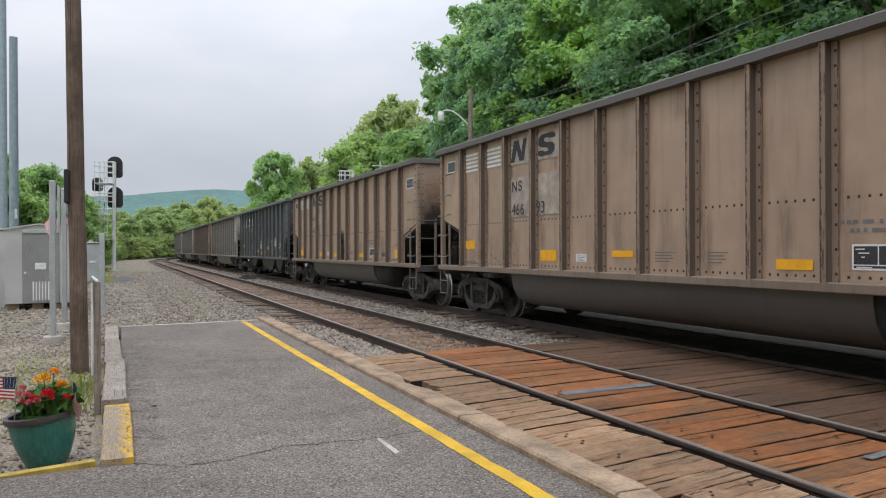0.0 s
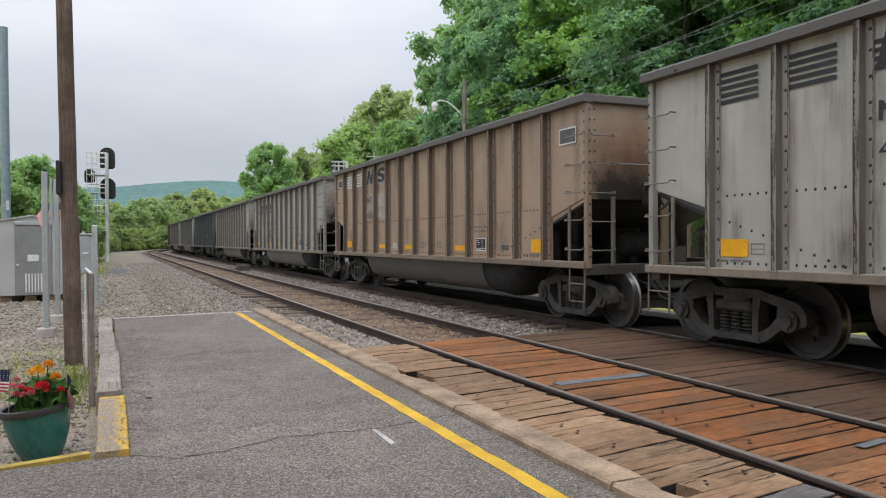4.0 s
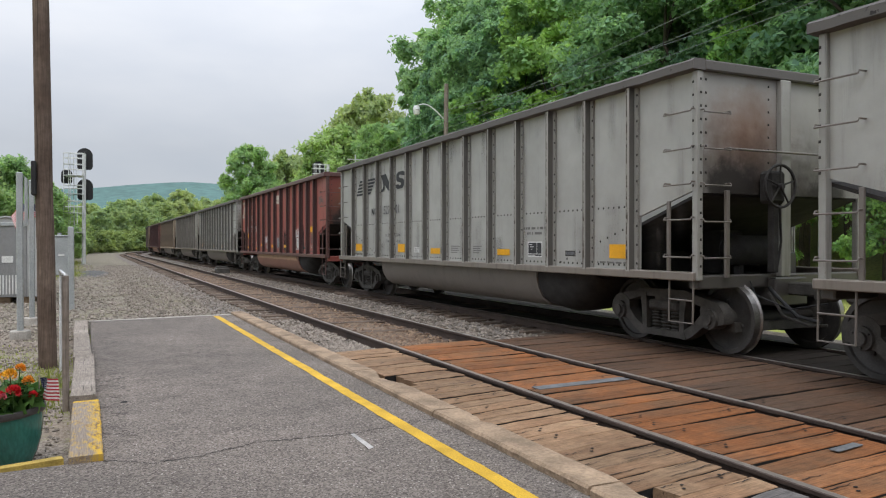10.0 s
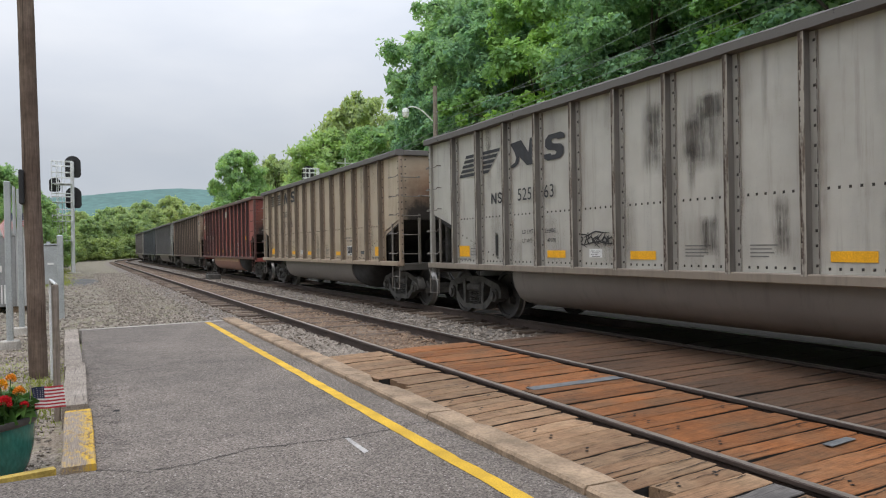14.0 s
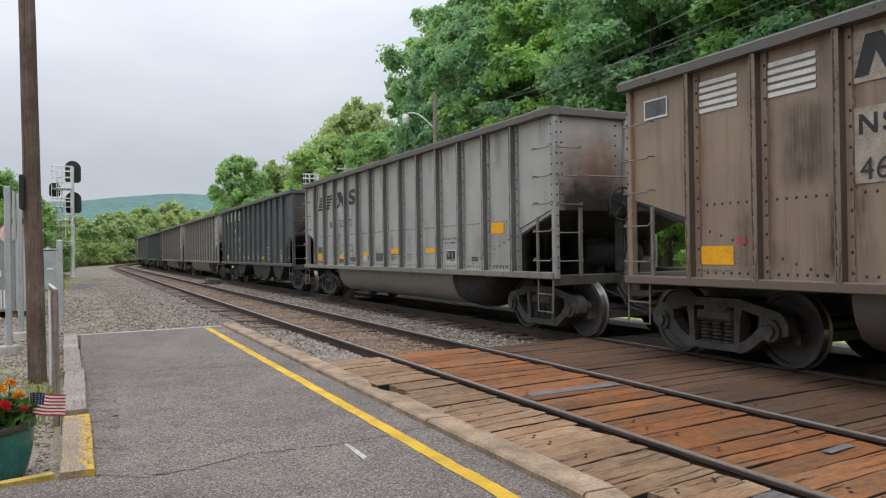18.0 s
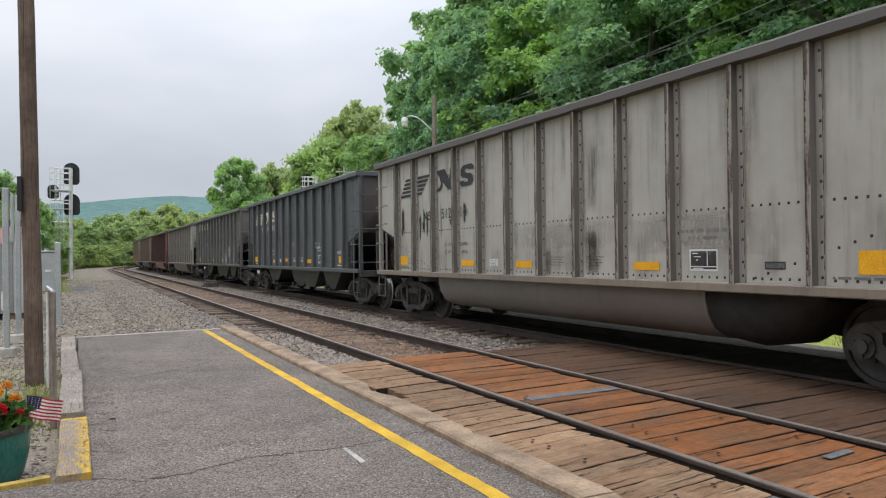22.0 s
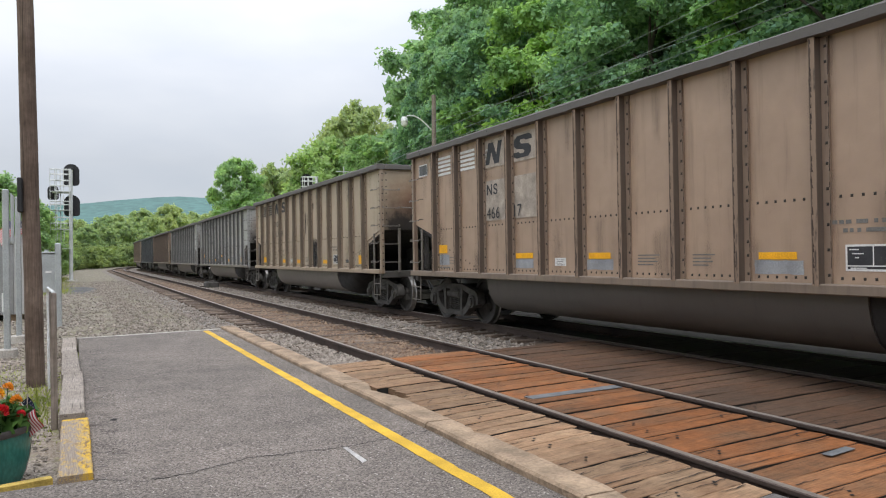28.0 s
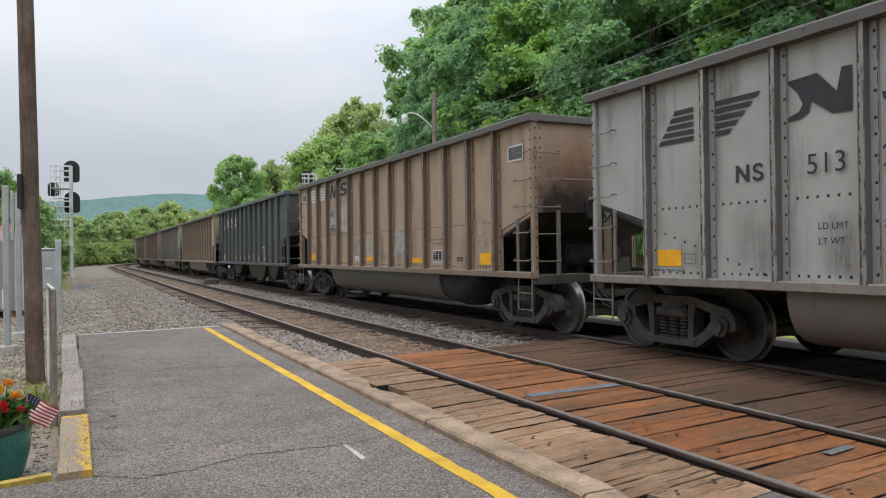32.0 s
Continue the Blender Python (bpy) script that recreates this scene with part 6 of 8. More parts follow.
    part("brake_housing", C["brake_box"], M["under"], car, "black hand brake housing", pose(BRAKE_X, -reach - 0.24, 2.16))
    part("end_post", C["end_post"], POST[colour], car, at=pose(-0.07, -reach, 0) @ back)
    part("end_handrail", C["end_rail"], iron, car, at=pose(0, -reach, 0.0) @ Matrix.Diagonal((1, -1, 1, 1)))
    # lettering and tape
    light = hopper or colour == "red"
    ink = M["white"] if colour == "red" else M["cream"] if hopper else M["white"] if colour in ("brown", "umber") else M["ink"]
    key = "white" if light else "ink"
    if style == "red":
        decal("arc_emblem", "arc_emblem", M["cream"], car, label="cream arc emblem")
        decal("reporting_mark", "mark_pair_red", M["white"], car)
    elif style in ("new", "hopper_new"):
        decal("stripe_emblem", "stripes_new", ink, car)
        decal("emblem_block", "block_n_new", ink, car)
        decal("emblem_block", "block_s_new", ink, car)
        decal("reporting_mark", "mark_pair_hnew" if hopper else "mark_pair", M[key], car)
    else:
        decal("stripe_emblem", "stripes_old", ink, car)
        if colour in ("brown", "umber"):
            decal("number_panel", "white_boxes", M["faded_panel"] if colour in ("umber", "brown") else M["white"], car)
            decal("label_frame", "small_panel", M["white"], car)
            decal("label_frame", "small_panel_f", M["white"], car)
            decal("label_plate", "panel_dark", M["strip"], car, x=-1.509)
            decal("label_plate", "panel_dark_f", M["strip"], car, x=-1.509)
        dark = M["ink"] if not hopper else M["cream"]
        decal("emblem_block", "block_n_old", dark, car, x=-1.517)
        decal("emblem_block", "block_s_old", dark, car, x=-1.517)
        decal("reporting_mark", "mark_pair_hold" if hopper else "mark_pair_old", M[key], car, x=-1.517, z=0.0 if colour not in ("brown", "umber") else -0.06)
    nz = 2.435 if style == "hopper_new" else 2.18 if style == "new" else 2.02 if hopper else 2.065 if colour in ("brown", "umber") else 2.18
    if style in ("new", "hopper_new"):
        place = ((num_a, 3.53, nz), (num_b, 4.34, nz))
    elif style == "red":
        place = ((num_a[:2], 1.32, 1.965), (num_a[2:], 2.24, 1.965), (num_b, 3.22, 1.965))
    else:
        place = ((num_a, 3.47 if hopper else 3.37, nz), (num_b, 4.31 if hopper else 4.26, nz))
    for words, u, z in place:
        if words:
            decal("number", lettering(words, 0.215 if style != "red" else 0.265, key), None, car, HALF - u, z, -1.529)
    if num_b and colour not in ("brown", "umber"):
        lu, lz = (2.36, 1.45) if style == "red" else (3.65, 1.635 if hopper else 1.61)
        load, tare = {16: ("237100", "48900"), 10: ("232600", "53400"), 14: ("232600", "53400"), 7: ("229900", "56100"), 17: ("229400", "56600"), 2: ("228200", "57800"), 18: ("237400", "48600"), 6: ("237500", "48500")}.get(k, ("236900", "49100"))
        for words, u, z in (("LD LMT", lu, lz), ("LT WT", lu, lz - 0.155), (load, lu + (0.96 if style == "red" else 0.69), lz), (tare, lu + (1.04 if style == "red" else 0.75), lz - 0.155)):
            decal("stencil", lettering(words, 0.07, key), None, car, HALF - u, z, -1.518)
    if extra:
        decal("stencil", lettering(extra, 0.10, key), None, car, HALF - (12.18 if k == 2 else 12.4 if hopper else 12.6 if k == 27 else 12.74), 1.485 if hopper else 1.455, -1.518)
    if k not in (2, 7, 21, 27):
        decal("stencil_block", "data_lines", M["white"] if light else M["faint"], car)
    decal("stencil_block", "small_notice", M["white"] if hopper else M["faint"], car)
    if k == 2:
        decal("stencil", lettering("2 INCH TREAD COND SHOES", 0.041, key), None, car, HALF - 12.27, 1.085, -1.518)
    else:
        decal("stencil_block", "shoe_print", M["white"] if hopper else M["faint"], car)
    if not light:
        decal("stencil_ground", "frame_back", M["ink"], car, x=-1.511)
        decal("route_plate", "route_plate", M["faint"], car, x=-1.512)
    decal("test_stencil", "frame_box", M["white"], car)
    decal("tack_board", "tack_slot", M["strip"], car, x=-1.511)
    decal("tack_board_frame", "tack_board", POST[colour] if hopper else M["rivet"], car)
    decal("notice_plate", "notice", M["white"], car)
    decal("stencil_block", "notice_print", M["faint"], car, x=-1.515)
    for a, b, z0, z1 in TAPES.get(k, TAPES[style if style in TAPES else "usual"]):
        decal("reflector", flat([[(a, z0), (b, z0), (b, z1), (a, z1)]]).mesh("reflector"), M["reflector"], car, label="yellow reflective tape", x=-1.5165)
    trucks = []
    for s in (1, -1):
        tr = part("truck", C["bolster"], None, car, "grimy two-axle truck", pose(0, s * TRUCK_Y, 0))
        for sx in (-1, 1):
            part("side_frame", C["frame", sx], M["truck"], tr)
            part("spring_seat", C["seat", sx], M["truck"], tr)
            for yy in (-0.19, 0.0, 0.19):
                part("spring", C["spring"], M["truck"], tr, at=pose(sx * 1.015, yy, 0.225))
        for w in (0.89, -0.89):
            trucks.append((part("wheelset", C["wheelset"], None, tr, "steel wheelset with shiny treads", pose(0, w, WHEEL_R)), w))
    TRAIN.append((k, car, trucks))


for k, spec in enumerate(CARS):
    build_car(k, *spec)


def runs(k, marks, mat, label, x=-1.5115):
    """Soft-edged stains on a side sheet, one for each (u0, u1, z0, z1)."""
    sh = Shape()
    for j, (u0, u1, z0, z1) in enumerate(marks):
        xx = -0.00003 * j
        sh.add([(xx, HALF - u0, z0), (xx, HALF - u1, z0), (xx, HALF - u1, z1), (xx, HALF - u0, z1)], [(0, 1, 2, 3)])
    me = bpy.data.meshes.new("streaked_stain")
    me.from_pydata(sh.v, [], sh.f)
    lay = me.uv_layers.new(name="UVMap")
    for i, loop in enumerate(lay.data):
        loop.uv = ((0, 0), (1, 0), (1, 1), (0, 1))[i % 4]
    part("streaked_stain", me, mat, TRAIN[k][1], label, pose(x, 0, 0), kind="stuff")


def drips(k, u0, u1, z0, z1, count, mat, seed, label="black paint drips", wide=0.06):
    """Several narrow runs between two heights."""
    rng, marks = random.Random(seed), []
    for j in range(count):
        u, w = rng.uniform(u0, u1), wide * rng.uniform(0.6, 1.5)
        marks.append((u - w, u + w, z0 + rng.random() * (z1 - z0) * 0.5, z1 - rng.random() ** 2 * (z1 - z0) * 0.5))
    runs(k, marks, mat, label, -1.5148)


def age(k, hopper, heavy):
    """Years of weather on a whole side: soot from the top, rust beside the posts, grime on the low sheets."""
    rng = random.Random(900 + k)
    pitch, first = 1.0, post_at(0, "hopper" if hopper else "new")
    soot, rust, grime, pale = [], [], [], []
    for i in range(14):
        a, b = first + pitch * (i - 1) + 0.13, first + pitch * i - 0.08
        for _ in range(rng.randint(1, 3)):
            u, w = rng.uniform(a, b), rng.uniform(0.03, 0.16)
            soot.append((u - w, u + w, 3.45 - rng.uniform(0.3, 1.3 * heavy + 0.3), 3.75))
        if i:
            rust.append((a - 0.12, a + rng.uniform(0.03, 0.12), rng.uniform(0.9, 1.6), rng.uniform(3.0, 3.7)))
        rust.append((b - rng.uniform(0.03, 0.10), b + 0.10, rng.uniform(0.9, 1.6), rng.uniform(2.6, 3.7)))
        for _ in range(2):
            u, w = rng.uniform(a, b), rng.uniform(0.05, 0.32)
            grime.append((u - w, u + w, rng.uniform(0.9, 1.1), rng.uniform(1.5, 2.3)))
        u, w = rng.uniform(a, b), rng.uniform(0.1, 0.3)
        pale.append((u - w, u + w, rng.uniform(1.2, 2.2), rng.uniform(2.6, 3.5)))
    runs(k, soot, M["soft_pale"] if hopper else M["soft_film"], "soot streaks from the top edge")
    if not hopper:
        runs(k, rust, M["soft_rust"] if heavy > 0.55 else M["soft_film"], "rust runs beside the posts", -1.5117)
    runs(k, grime, M["soft_pale"] if hopper else M["soft_film"], "grime on the low sheets", -1.5119)
    if hopper:
        runs(k, pale, M["soft_pale"], "pale coal dust", -1.5113)


def scribble(k, u0, u1, z0, z1, seed, mat):
    """Sprayed strokes that spell nothing: jagged spikes and loops of uneven width."""
    rng, sh = random.Random(seed), Shape()
    wide, tall = u1 - u0, z1 - z0
    strokes = [[(0.0, 1.0), (0.10, 0.80), (0.34, 0.70)], [(0.02, 0.97), (0.18, 0.55), (0.12, 0.28), (0.30, 0.0)], [(0.20, 0.62), (0.5, 0.9), (0.86, 0.84)], [(0.2, 0.2), (0.6, 0.34), (1.0, 0.22)]]
    for j in range(8):
        c = 0.26 + 0.70 * j / 8
        strokes.append([(c + rng.uniform(-0.08, 0.1), rng.uniform(0.62, 0.98)), (c + rng.uniform(-0.1, 0.06), rng.uniform(0.25, 0.5)), (c + rng.uniform(-0.04, 0.14), rng.uniform(-0.1, 0.22))])
        if j % 2:
            strokes.append([(c - 0.07, rng.uniform(0.3, 0.5)), (c + 0.05, rng.uniform(0.55, 0.8)), (c + 0.11, rng.uniform(0.2, 0.5)), (c + 0.02, rng.uniform(0.1, 0.3))])
    for j, knots in enumerate(strokes):
        ps = [Vector((u0 + x * wide, z0 + y * tall)) for x, y in knots]
        m = (len(ps) - 1) * 6
        line = []
        for i in range(m + 1):
            q, f = min(i // 6, len(ps) - 2), i / 6 - min(i // 6, len(ps) - 2)
            p = ps[q].lerp(ps[q + 1], f)
            line.append(p + Vector((math.sin(i * 0.9 + j) * 0.008, math.cos(i * 0.7 + j) * 0.006)))
        vs = []
        for i, p in enumerate(line):
            d = (line[min(i + 1, m)] - line[max(i - 1, 0)]).normalized()
            w = Vector((-d.y, d.x)) * (0.002 + 0.010 * math.sin(math.pi * min(1.0, (i + 0.6) / (m + 0.8))) ** 0.6)
            x = -0.0002 * j - 0.00001 * i
            vs += [(x, HALF - (p.x + w.x), p.y + w.y), (x, HALF - (p.x - w.x), p.y - w.y)]
        sh.add(vs, [(2 * i, 2 * i + 1, 2 * i + 3, 2 * i + 2) for i in range(m)])
    part("spray_tag", sh, mat, TRAIN[k][1], "sprayed scribble", pose(-1.5225, 0, 0), kind="stuff")


def patches(k, rects, mat, label="touch-up paint patch"):
    """Flat patches of other paint with uneven edges."""
    for i, (u0, u1, z0, z1) in enumerate(rects):
        rng, o = random.Random(k * 31 + i), []
        for (a, b), (c, d) in zip([(u0, z0), (u1, z0), (u1, z1), (u0, z1)], [(u1, z0), (u1, z1), (u0, z1), (u0, z0)]):
            o += [(a + (c - a) * q / 6 + rng.uniform(-0.008, 0.008), b + (d - b) * q / 6 + rng.uniform(-0.008, 0.008)) for q in range(6)]
        part("paint_patch", flat([o]), mat, TRAIN[k][1], label, pose(-1.5115, 0, 0))


def weather():
    soot, grime, rust, tar, light = (M["soft_" + q] for q in ("soot", "grime", "rust", "tar", "light"))
    runs(1, [(7.22, 7.78, 1.0, 2.15), (7.25, 7.75, 1.0, 1.95), (7.3, 7.8, 1.0, 1.75)], soot, "dark soot stain", -1.513)
    scribble(2, 6.95, 7.8, 1.42, 1.92, 1, M["white"])
    scribble(2, 10.85, 11.75, 1.5, 2.02, 4, M["white"])
    for words, u, z in (("EXW 10-7 H 12-7", 10.19, 1.80), ("EW 10-7 H 12-6", 10.20, 1.70), ("CU FT 3737", 10.36, 1.60)):
        for k in (2, 7):
            decal("stencil", lettering(words if k == 2 or u < 10.3 else "CU FT 3744", 0.062, "white"), None, TRAIN[k][1], HALF - u, z, -1.518)
    runs(3, [(7.65, 8.0, 1.0, 3.3), (7.7, 7.95, 1.3, 3.2), (8.08, 8.2, 2.4, 3.3), (8.5, 8.85, 2.5, 3.5), (8.6, 8.75, 2.6, 3.4)], grime, "black rain streaks", -1.513)
    runs(5, [(5.79, 5.89, 2.87, 3.2), (5.82, 5.93, 1.98, 2.33), (5.76, 5.97, 1.08, 1.7), (4.26, 4.37, 1.5, 1.9), (4.38, 4.46, 1.65, 2.0), (4.59, 4.80, 1.26, 2.04), (4.62, 4.74, 1.3, 1.9), (3.54, 3.65, 1.33, 1.76),
             (3.96, 4.05, 1.44, 1.74), (1.60, 1.67, 1.96, 2.19), (4.97, 5.08, 1.94, 2.25)], tar, "black paint drips", -1.5185)
    runs(5, [(7.2, 7.42, 2.05, 2.5), (7.2, 7.42, 1.45, 2.0), (8.3, 8.45, 2.8, 3.4)], grime, "grey smudges", -1.513)
    runs(8, [(4.43, 4.86, 0.98, 1.86), (4.5, 4.84, 1.0, 1.7), (8.76, 9.02, 1.02, 1.84), (8.78, 9.0, 1.05, 1.7)], soot, "black soot stain", -1.5185)
    runs(8, [(8.40, 8.63, 1.2, 2.65), (8.15, 8.37, 1.3, 2.3), (6.62, 6.74, 3.1, 3.5), (6.62, 6.74, 2.2, 2.45), (12.82, 12.91, 2.0, 2.9), (12.63, 12.72, 2.1, 2.8), (12.35, 12.45, 2.0, 2.9)], grime, "grey rain streaks", -1.513)
    patches(10, [(7.46, 7.98, 1.27, 1.66)], M["primer"])
    patches(10, [(7.39, 8.0, 3.03, 3.10), (7.39, 8.0, 3.12, 3.16), (7.39, 8.0, 3.18, 3.36)], M["cream"], "pale builder's panel")
    patches(10, [(10.66, 11.19, 1.28, 1.58)], M["white"], "white stencilled panel")
    scribble(10, 10.5, 11.18, 1.6, 2.0, 14, M["white"])
    scribble(10, 5.2, 5.8, 1.43, 1.76, 15, M["white"])
    scribble(10, 13.6, 14.2, 2.7, 3.0, 16, M["faint"])
    runs(10, [(8.6, 9.1, 1.0, 2.0), (11.3, 11.75, 1.0, 2.1), (11.4, 11.7, 1.0, 1.9)], soot, "black soot stain", -1.513)
    patches(10, [(12.57, 13.0, 1.45 + 0.07 * q, 1.485 + 0.07 * q) for q in range(5)], M["faint"], "faint stencilled lines")
    decal("stencil", lettering("G52X", 0.115, "cream"), None, TRAIN[10][1], HALF - 12.57, 1.28, -1.518)
    scribble(12, 5.2, 6.1, 1.36, 1.62, 6, M["tar"])
    runs(12, [(6.65, 7.12, 2.3, 3.3), (6.8, 7.05, 2.6, 3.25), (7.36, 8.2, 2.25, 3.25), (7.4, 7.8, 2.4, 3.0), (7.68, 8.1, 2.9, 3.2), (8.75, 9.0, 1.25, 1.95), (7.68, 8.0, 1.25, 1.75), (7.5, 7.65, 2.0, 2.7)], grime, "grey smudges", -1.513)
    runs(12, [(2.73, 2.84, 1.18, 1.66)], tar, "black paint drip", -1.5185)
    patches(14, [(7.39, 8.0, 3.03, 3.36)], M["cream"], "pale builder's panel")
    runs(15, [(8.44, 9.07, 1.0, 2.15), (8.5, 9.0, 1.0, 1.95), (8.50, 8.80, 1.9, 3.55), (8.93, 9.12, 2.0, 3.4), (4.3, 4.62, 2.4, 3.6)], soot, "black soot streaks", -1.513)
    runs(15, [(12.3, 13.15, 1.9, 3.3), (12.5, 12.9, 2.0, 3.45), (10.3, 11.0, 2.2, 3.5), (5.4, 6.0, 2.1, 3.5), (3.0, 3.2, 1.1, 2.0), (2.4, 3.1, 2.0, 3.0)], grime, "dark soot", -1.5133)
    patches(15, [(4.44, 4.96, 1.22, 1.32), (6.42, 6.94, 1.23, 1.32), (9.45, 9.99, 1.22, 1.33), (12.51, 12.63, 1.22, 1.42)], M["primer"])
    patches(15, [(1.84, 2.0, 1.46, 1.56)], M["petal_patch"], "pink paint patch")
    patches(16, [(1.17, 1.73, 1.43, 1.61), (3.43, 4.0, 1.15, 1.25), (4.42, 4.95, 1.19, 1.31), (5.58, 5.9, 1.27, 1.325), (5.5, 5.98, 1.235, 1.31), (6.46, 6.98, 1.21, 1.41)], M["primer_dark"])
    runs(16, [(4.55, 4.75, 2.2, 3.2), (4.8, 4.95, 1.9, 2.9), (3.7, 3.95, 2.5, 2.9)], M["soft_pale"], "pale rain streaks", -1.513)
    runs(18, [(9.68, 10.13, 1.95, 3.4), (9.75, 10.1, 2.0, 3.2), (9.72, 10.1, 1.25, 2.0), (2.42, 2.72, 1.9, 2.65), (3.48, 3.64, 1.55, 1.75)], grime, "grey soot streaks", -1.513)
    runs(19, [(8.08, 8.42, 1.9, 3.3), (8.15, 8.35, 1.95, 3.1), (8.4, 8.7, 2.0, 3.2), (7.95, 8.2, 1.75, 2.05), (7.3, 7.5, 1.05, 1.55)], grime, "grey soot streaks", -1.513)
    runs(19, [(8.3, 8.75, 1.1, 1.85), (8.38, 8.72, 1.1, 1.75)], grime, "bare grey patch", -1.5137)
    runs(19, [(6.3, 9.3, 1.5, 1.95), (6.5, 8.2, 1.1, 1.9), (9.1, 12.0, 1.4, 1.95), (9.5, 11.0, 1.5, 1.9)], light, "pale rubbed paint", -1.5128)
    drips(19, 1.4, 4.8, 1.7, 2.55, 14, tar, 16, wide=0.03)
    patches(20, [(7.3, 7.8, 1.65, 1.92)], M["faint"])
    for words, z in (("EXW 10-7 H 12-7", 1.81), ("EW 10-7 H 12-6", 1.71)):
        decal("stencil", lettering(words, 0.055, "white"), None, TRAIN[20][1], HALF - 10.15, z, -1.518)
    scribble(21, 11.1, 11.8, 1.35, 1.98, 8, M["cream"])
    scribble(21, 8.2, 8.8, 1.46, 1.86, 9, M["faint"])
    patches(21, [(10.15, 10.8, 1.17, 1.56)], M["primer"], "grey stencil ground")
    patches(21, [(6.35, 6.95, 1.19, 1.36), (9.2, 9.8, 1.2, 1.37), (12.33, 12.5, 1.22, 1.36)], M["primer"])
    for words, u, z, h in (("EMPTY LOAD", 12.35, 1.90, 0.055), ("1/4 ADJ BLOCK", 12.35, 1.81, 0.055)):
        decal("stencil", lettering(words, h, "white"), None, TRAIN[21][1], HALF - u, z, -1.518)
    decal("stencil", lettering("EMPTY LOAD", 0.055, "white"), None, TRAIN[7][1], HALF - 12.35, 1.76, -1.518)
    patches(24, [(1.17, 1.76, 1.21, 1.42), (4.32, 4.88, 1.17, 1.33), (6.3, 6.93, 1.17, 1.32), (9.38, 10.01, 1.16, 1.31)], M["primer"])
    runs(25, [(8.15, 8.95, 0.98, 2.05), (8.4, 8.85, 1.0, 1.95), (8.25, 8.7, 1.0, 1.7)], soot, "black soot stain", -1.513)
    runs(25, [(7.44, 7.58, 2.1, 2.9), (7.66, 7.78, 2.4, 2.85), (8.36, 8.5, 2.9, 3.15), (8.06, 8.22, 2.1, 2.7), (7.2, 7.32, 1.1, 2.0)], soot, "black soot streaks", -1.5135)
    patches(26, [(3.15, 3.94, 1.31, 1.36), (4.20, 4.90, 1.08, 1.37), (5.30, 5.88, 1.35, 1.45), (6.25, 6.80, 1.12, 1.35), (7.2, 7.94, 1.57, 1.61), (7.22, 7.92, 1.17, 1.45)], M["primer_dark"])
    runs(26, [(12.70, 12.93, 1.04, 2.26), (12.73, 12.90, 1.1, 2.1), (12.68, 12.92, 1.05, 1.5)], tar, "black paint drip", -1.5185)
    dark = [(1.17, 1.12), (2.0, 1.12), (2.0, 1.5), (1.97, 1.58), (1.9, 1.65), (1.75, 1.69), (1.5, 1.73), (1.3, 1.775), (1.17, 1.79)]
    part("paint_patch", flat([dark]), M["primer_dark"], TRAIN[26][1], "dark grey repaint with rounded corner", pose(-1.5118, 0, 0))
    for words, u, z in (("EXW 10-8   H 15-7", 10.15, 1.78), ("CU FT  1022", 10.3, 1.67)):
        decal("stencil", lettering(words, 0.062, "ink"), None, TRAIN[27][1], HALF - u, z, -1.528)
    runs(26, [(8.44, 8.90, 1.1, 2.05), (8.5, 8.8, 1.1, 1.9), (7.7, 7.95, 2.9, 3.5)], grime, "grey rain streaks", -1.513)
    patches(28, [(5.4, 6.37, 1.32, 1.86), (6.42, 6.87, 1.35, 1.89), (8.28, 8.98, 1.32, 2.04), (12.47, 12.79, 1.42, 2.0)], M["faded_panel"])
    for k, spec in enumerate(CARS):
        age(k, spec[0].startswith("hopper"), {"grey": 0.3, "silver": 0.25, "grey_worn": 0.6, "tan": 0.7, "brown": 0.7, "umber": 1.0, "red": 0.5}.get(spec[1], 0.4))


weather()


# slack in the couplings: how far each car's rear end stands off an even spacing
SLACK = [15.73, 15.5, 14.97, 14.95, 14.7, 14.47, 14.34, 13.88, 13.92, 13.89, 13.84, 13.85, 13.65, 13.6, 13.93, 13.92,
         13.95, 13.9, 13.79, 13.8, 13.5, 13.57, 13.8, 13.75, 13.68, 13.92, 13.91, 13.85, 13.72]


def rear_at(k, t):
    """Where the rear end of car k is along the line."""
    return SLACK[min(k, len(SLACK) - 1)] + PITCH * k - 13.81 * t

# ---- trees and woods ----
def leaf_cloud(seed, clumps, per, size, shell=0.75, lift=0.75, hub=None, spread=0.42):
    """Leaf blades on clumps (centre, radius); each blade turned out from its clump and up to the light."""
    rng = np.random.RandomState(seed)
    cs = np.repeat(np.array([c for c, r in clumps]), per, 0)
    rs = np.repeat(np.array([r for c, r in clumps]), per)
    n = len(cs)
    d = rng.normal(size=(n, 3)) + np.array([0, 0, 0.25])
    if hub is not None:
        d += np.repeat(np.array(hub), per, 0) * 0.9
    d /= np.linalg.norm(d, axis=1)[:, None]
    rad = rs * (shell + (1.08 - shell) * rng.rand(n)) * (0.75 + 0.5 * rng.rand(n))
    p = cs + d * rad[:, None] * np.array([1, 1, 0.75])
    nr = d * 0.7 + rng.normal(size=(n, 3)) * spread + np.array([0, 0, lift])
    nr /= np.linalg.norm(nr, axis=1)[:, None]
    a = np.cross(nr, rng.normal(size=(n, 3)))
    a /= np.linalg.norm(a, axis=1)[:, None]
    b = np.cross(nr, a)
    s = size * (0.6 + 0.8 * rng.rand(n))[:, None]
    v = np.stack([p - a * s * 0.5 - b * s * 0.4, p + a * s * 0.62, p - a * s * 0.3 + b * s * 0.55], 1).reshape(-1, 3)
    return v, n


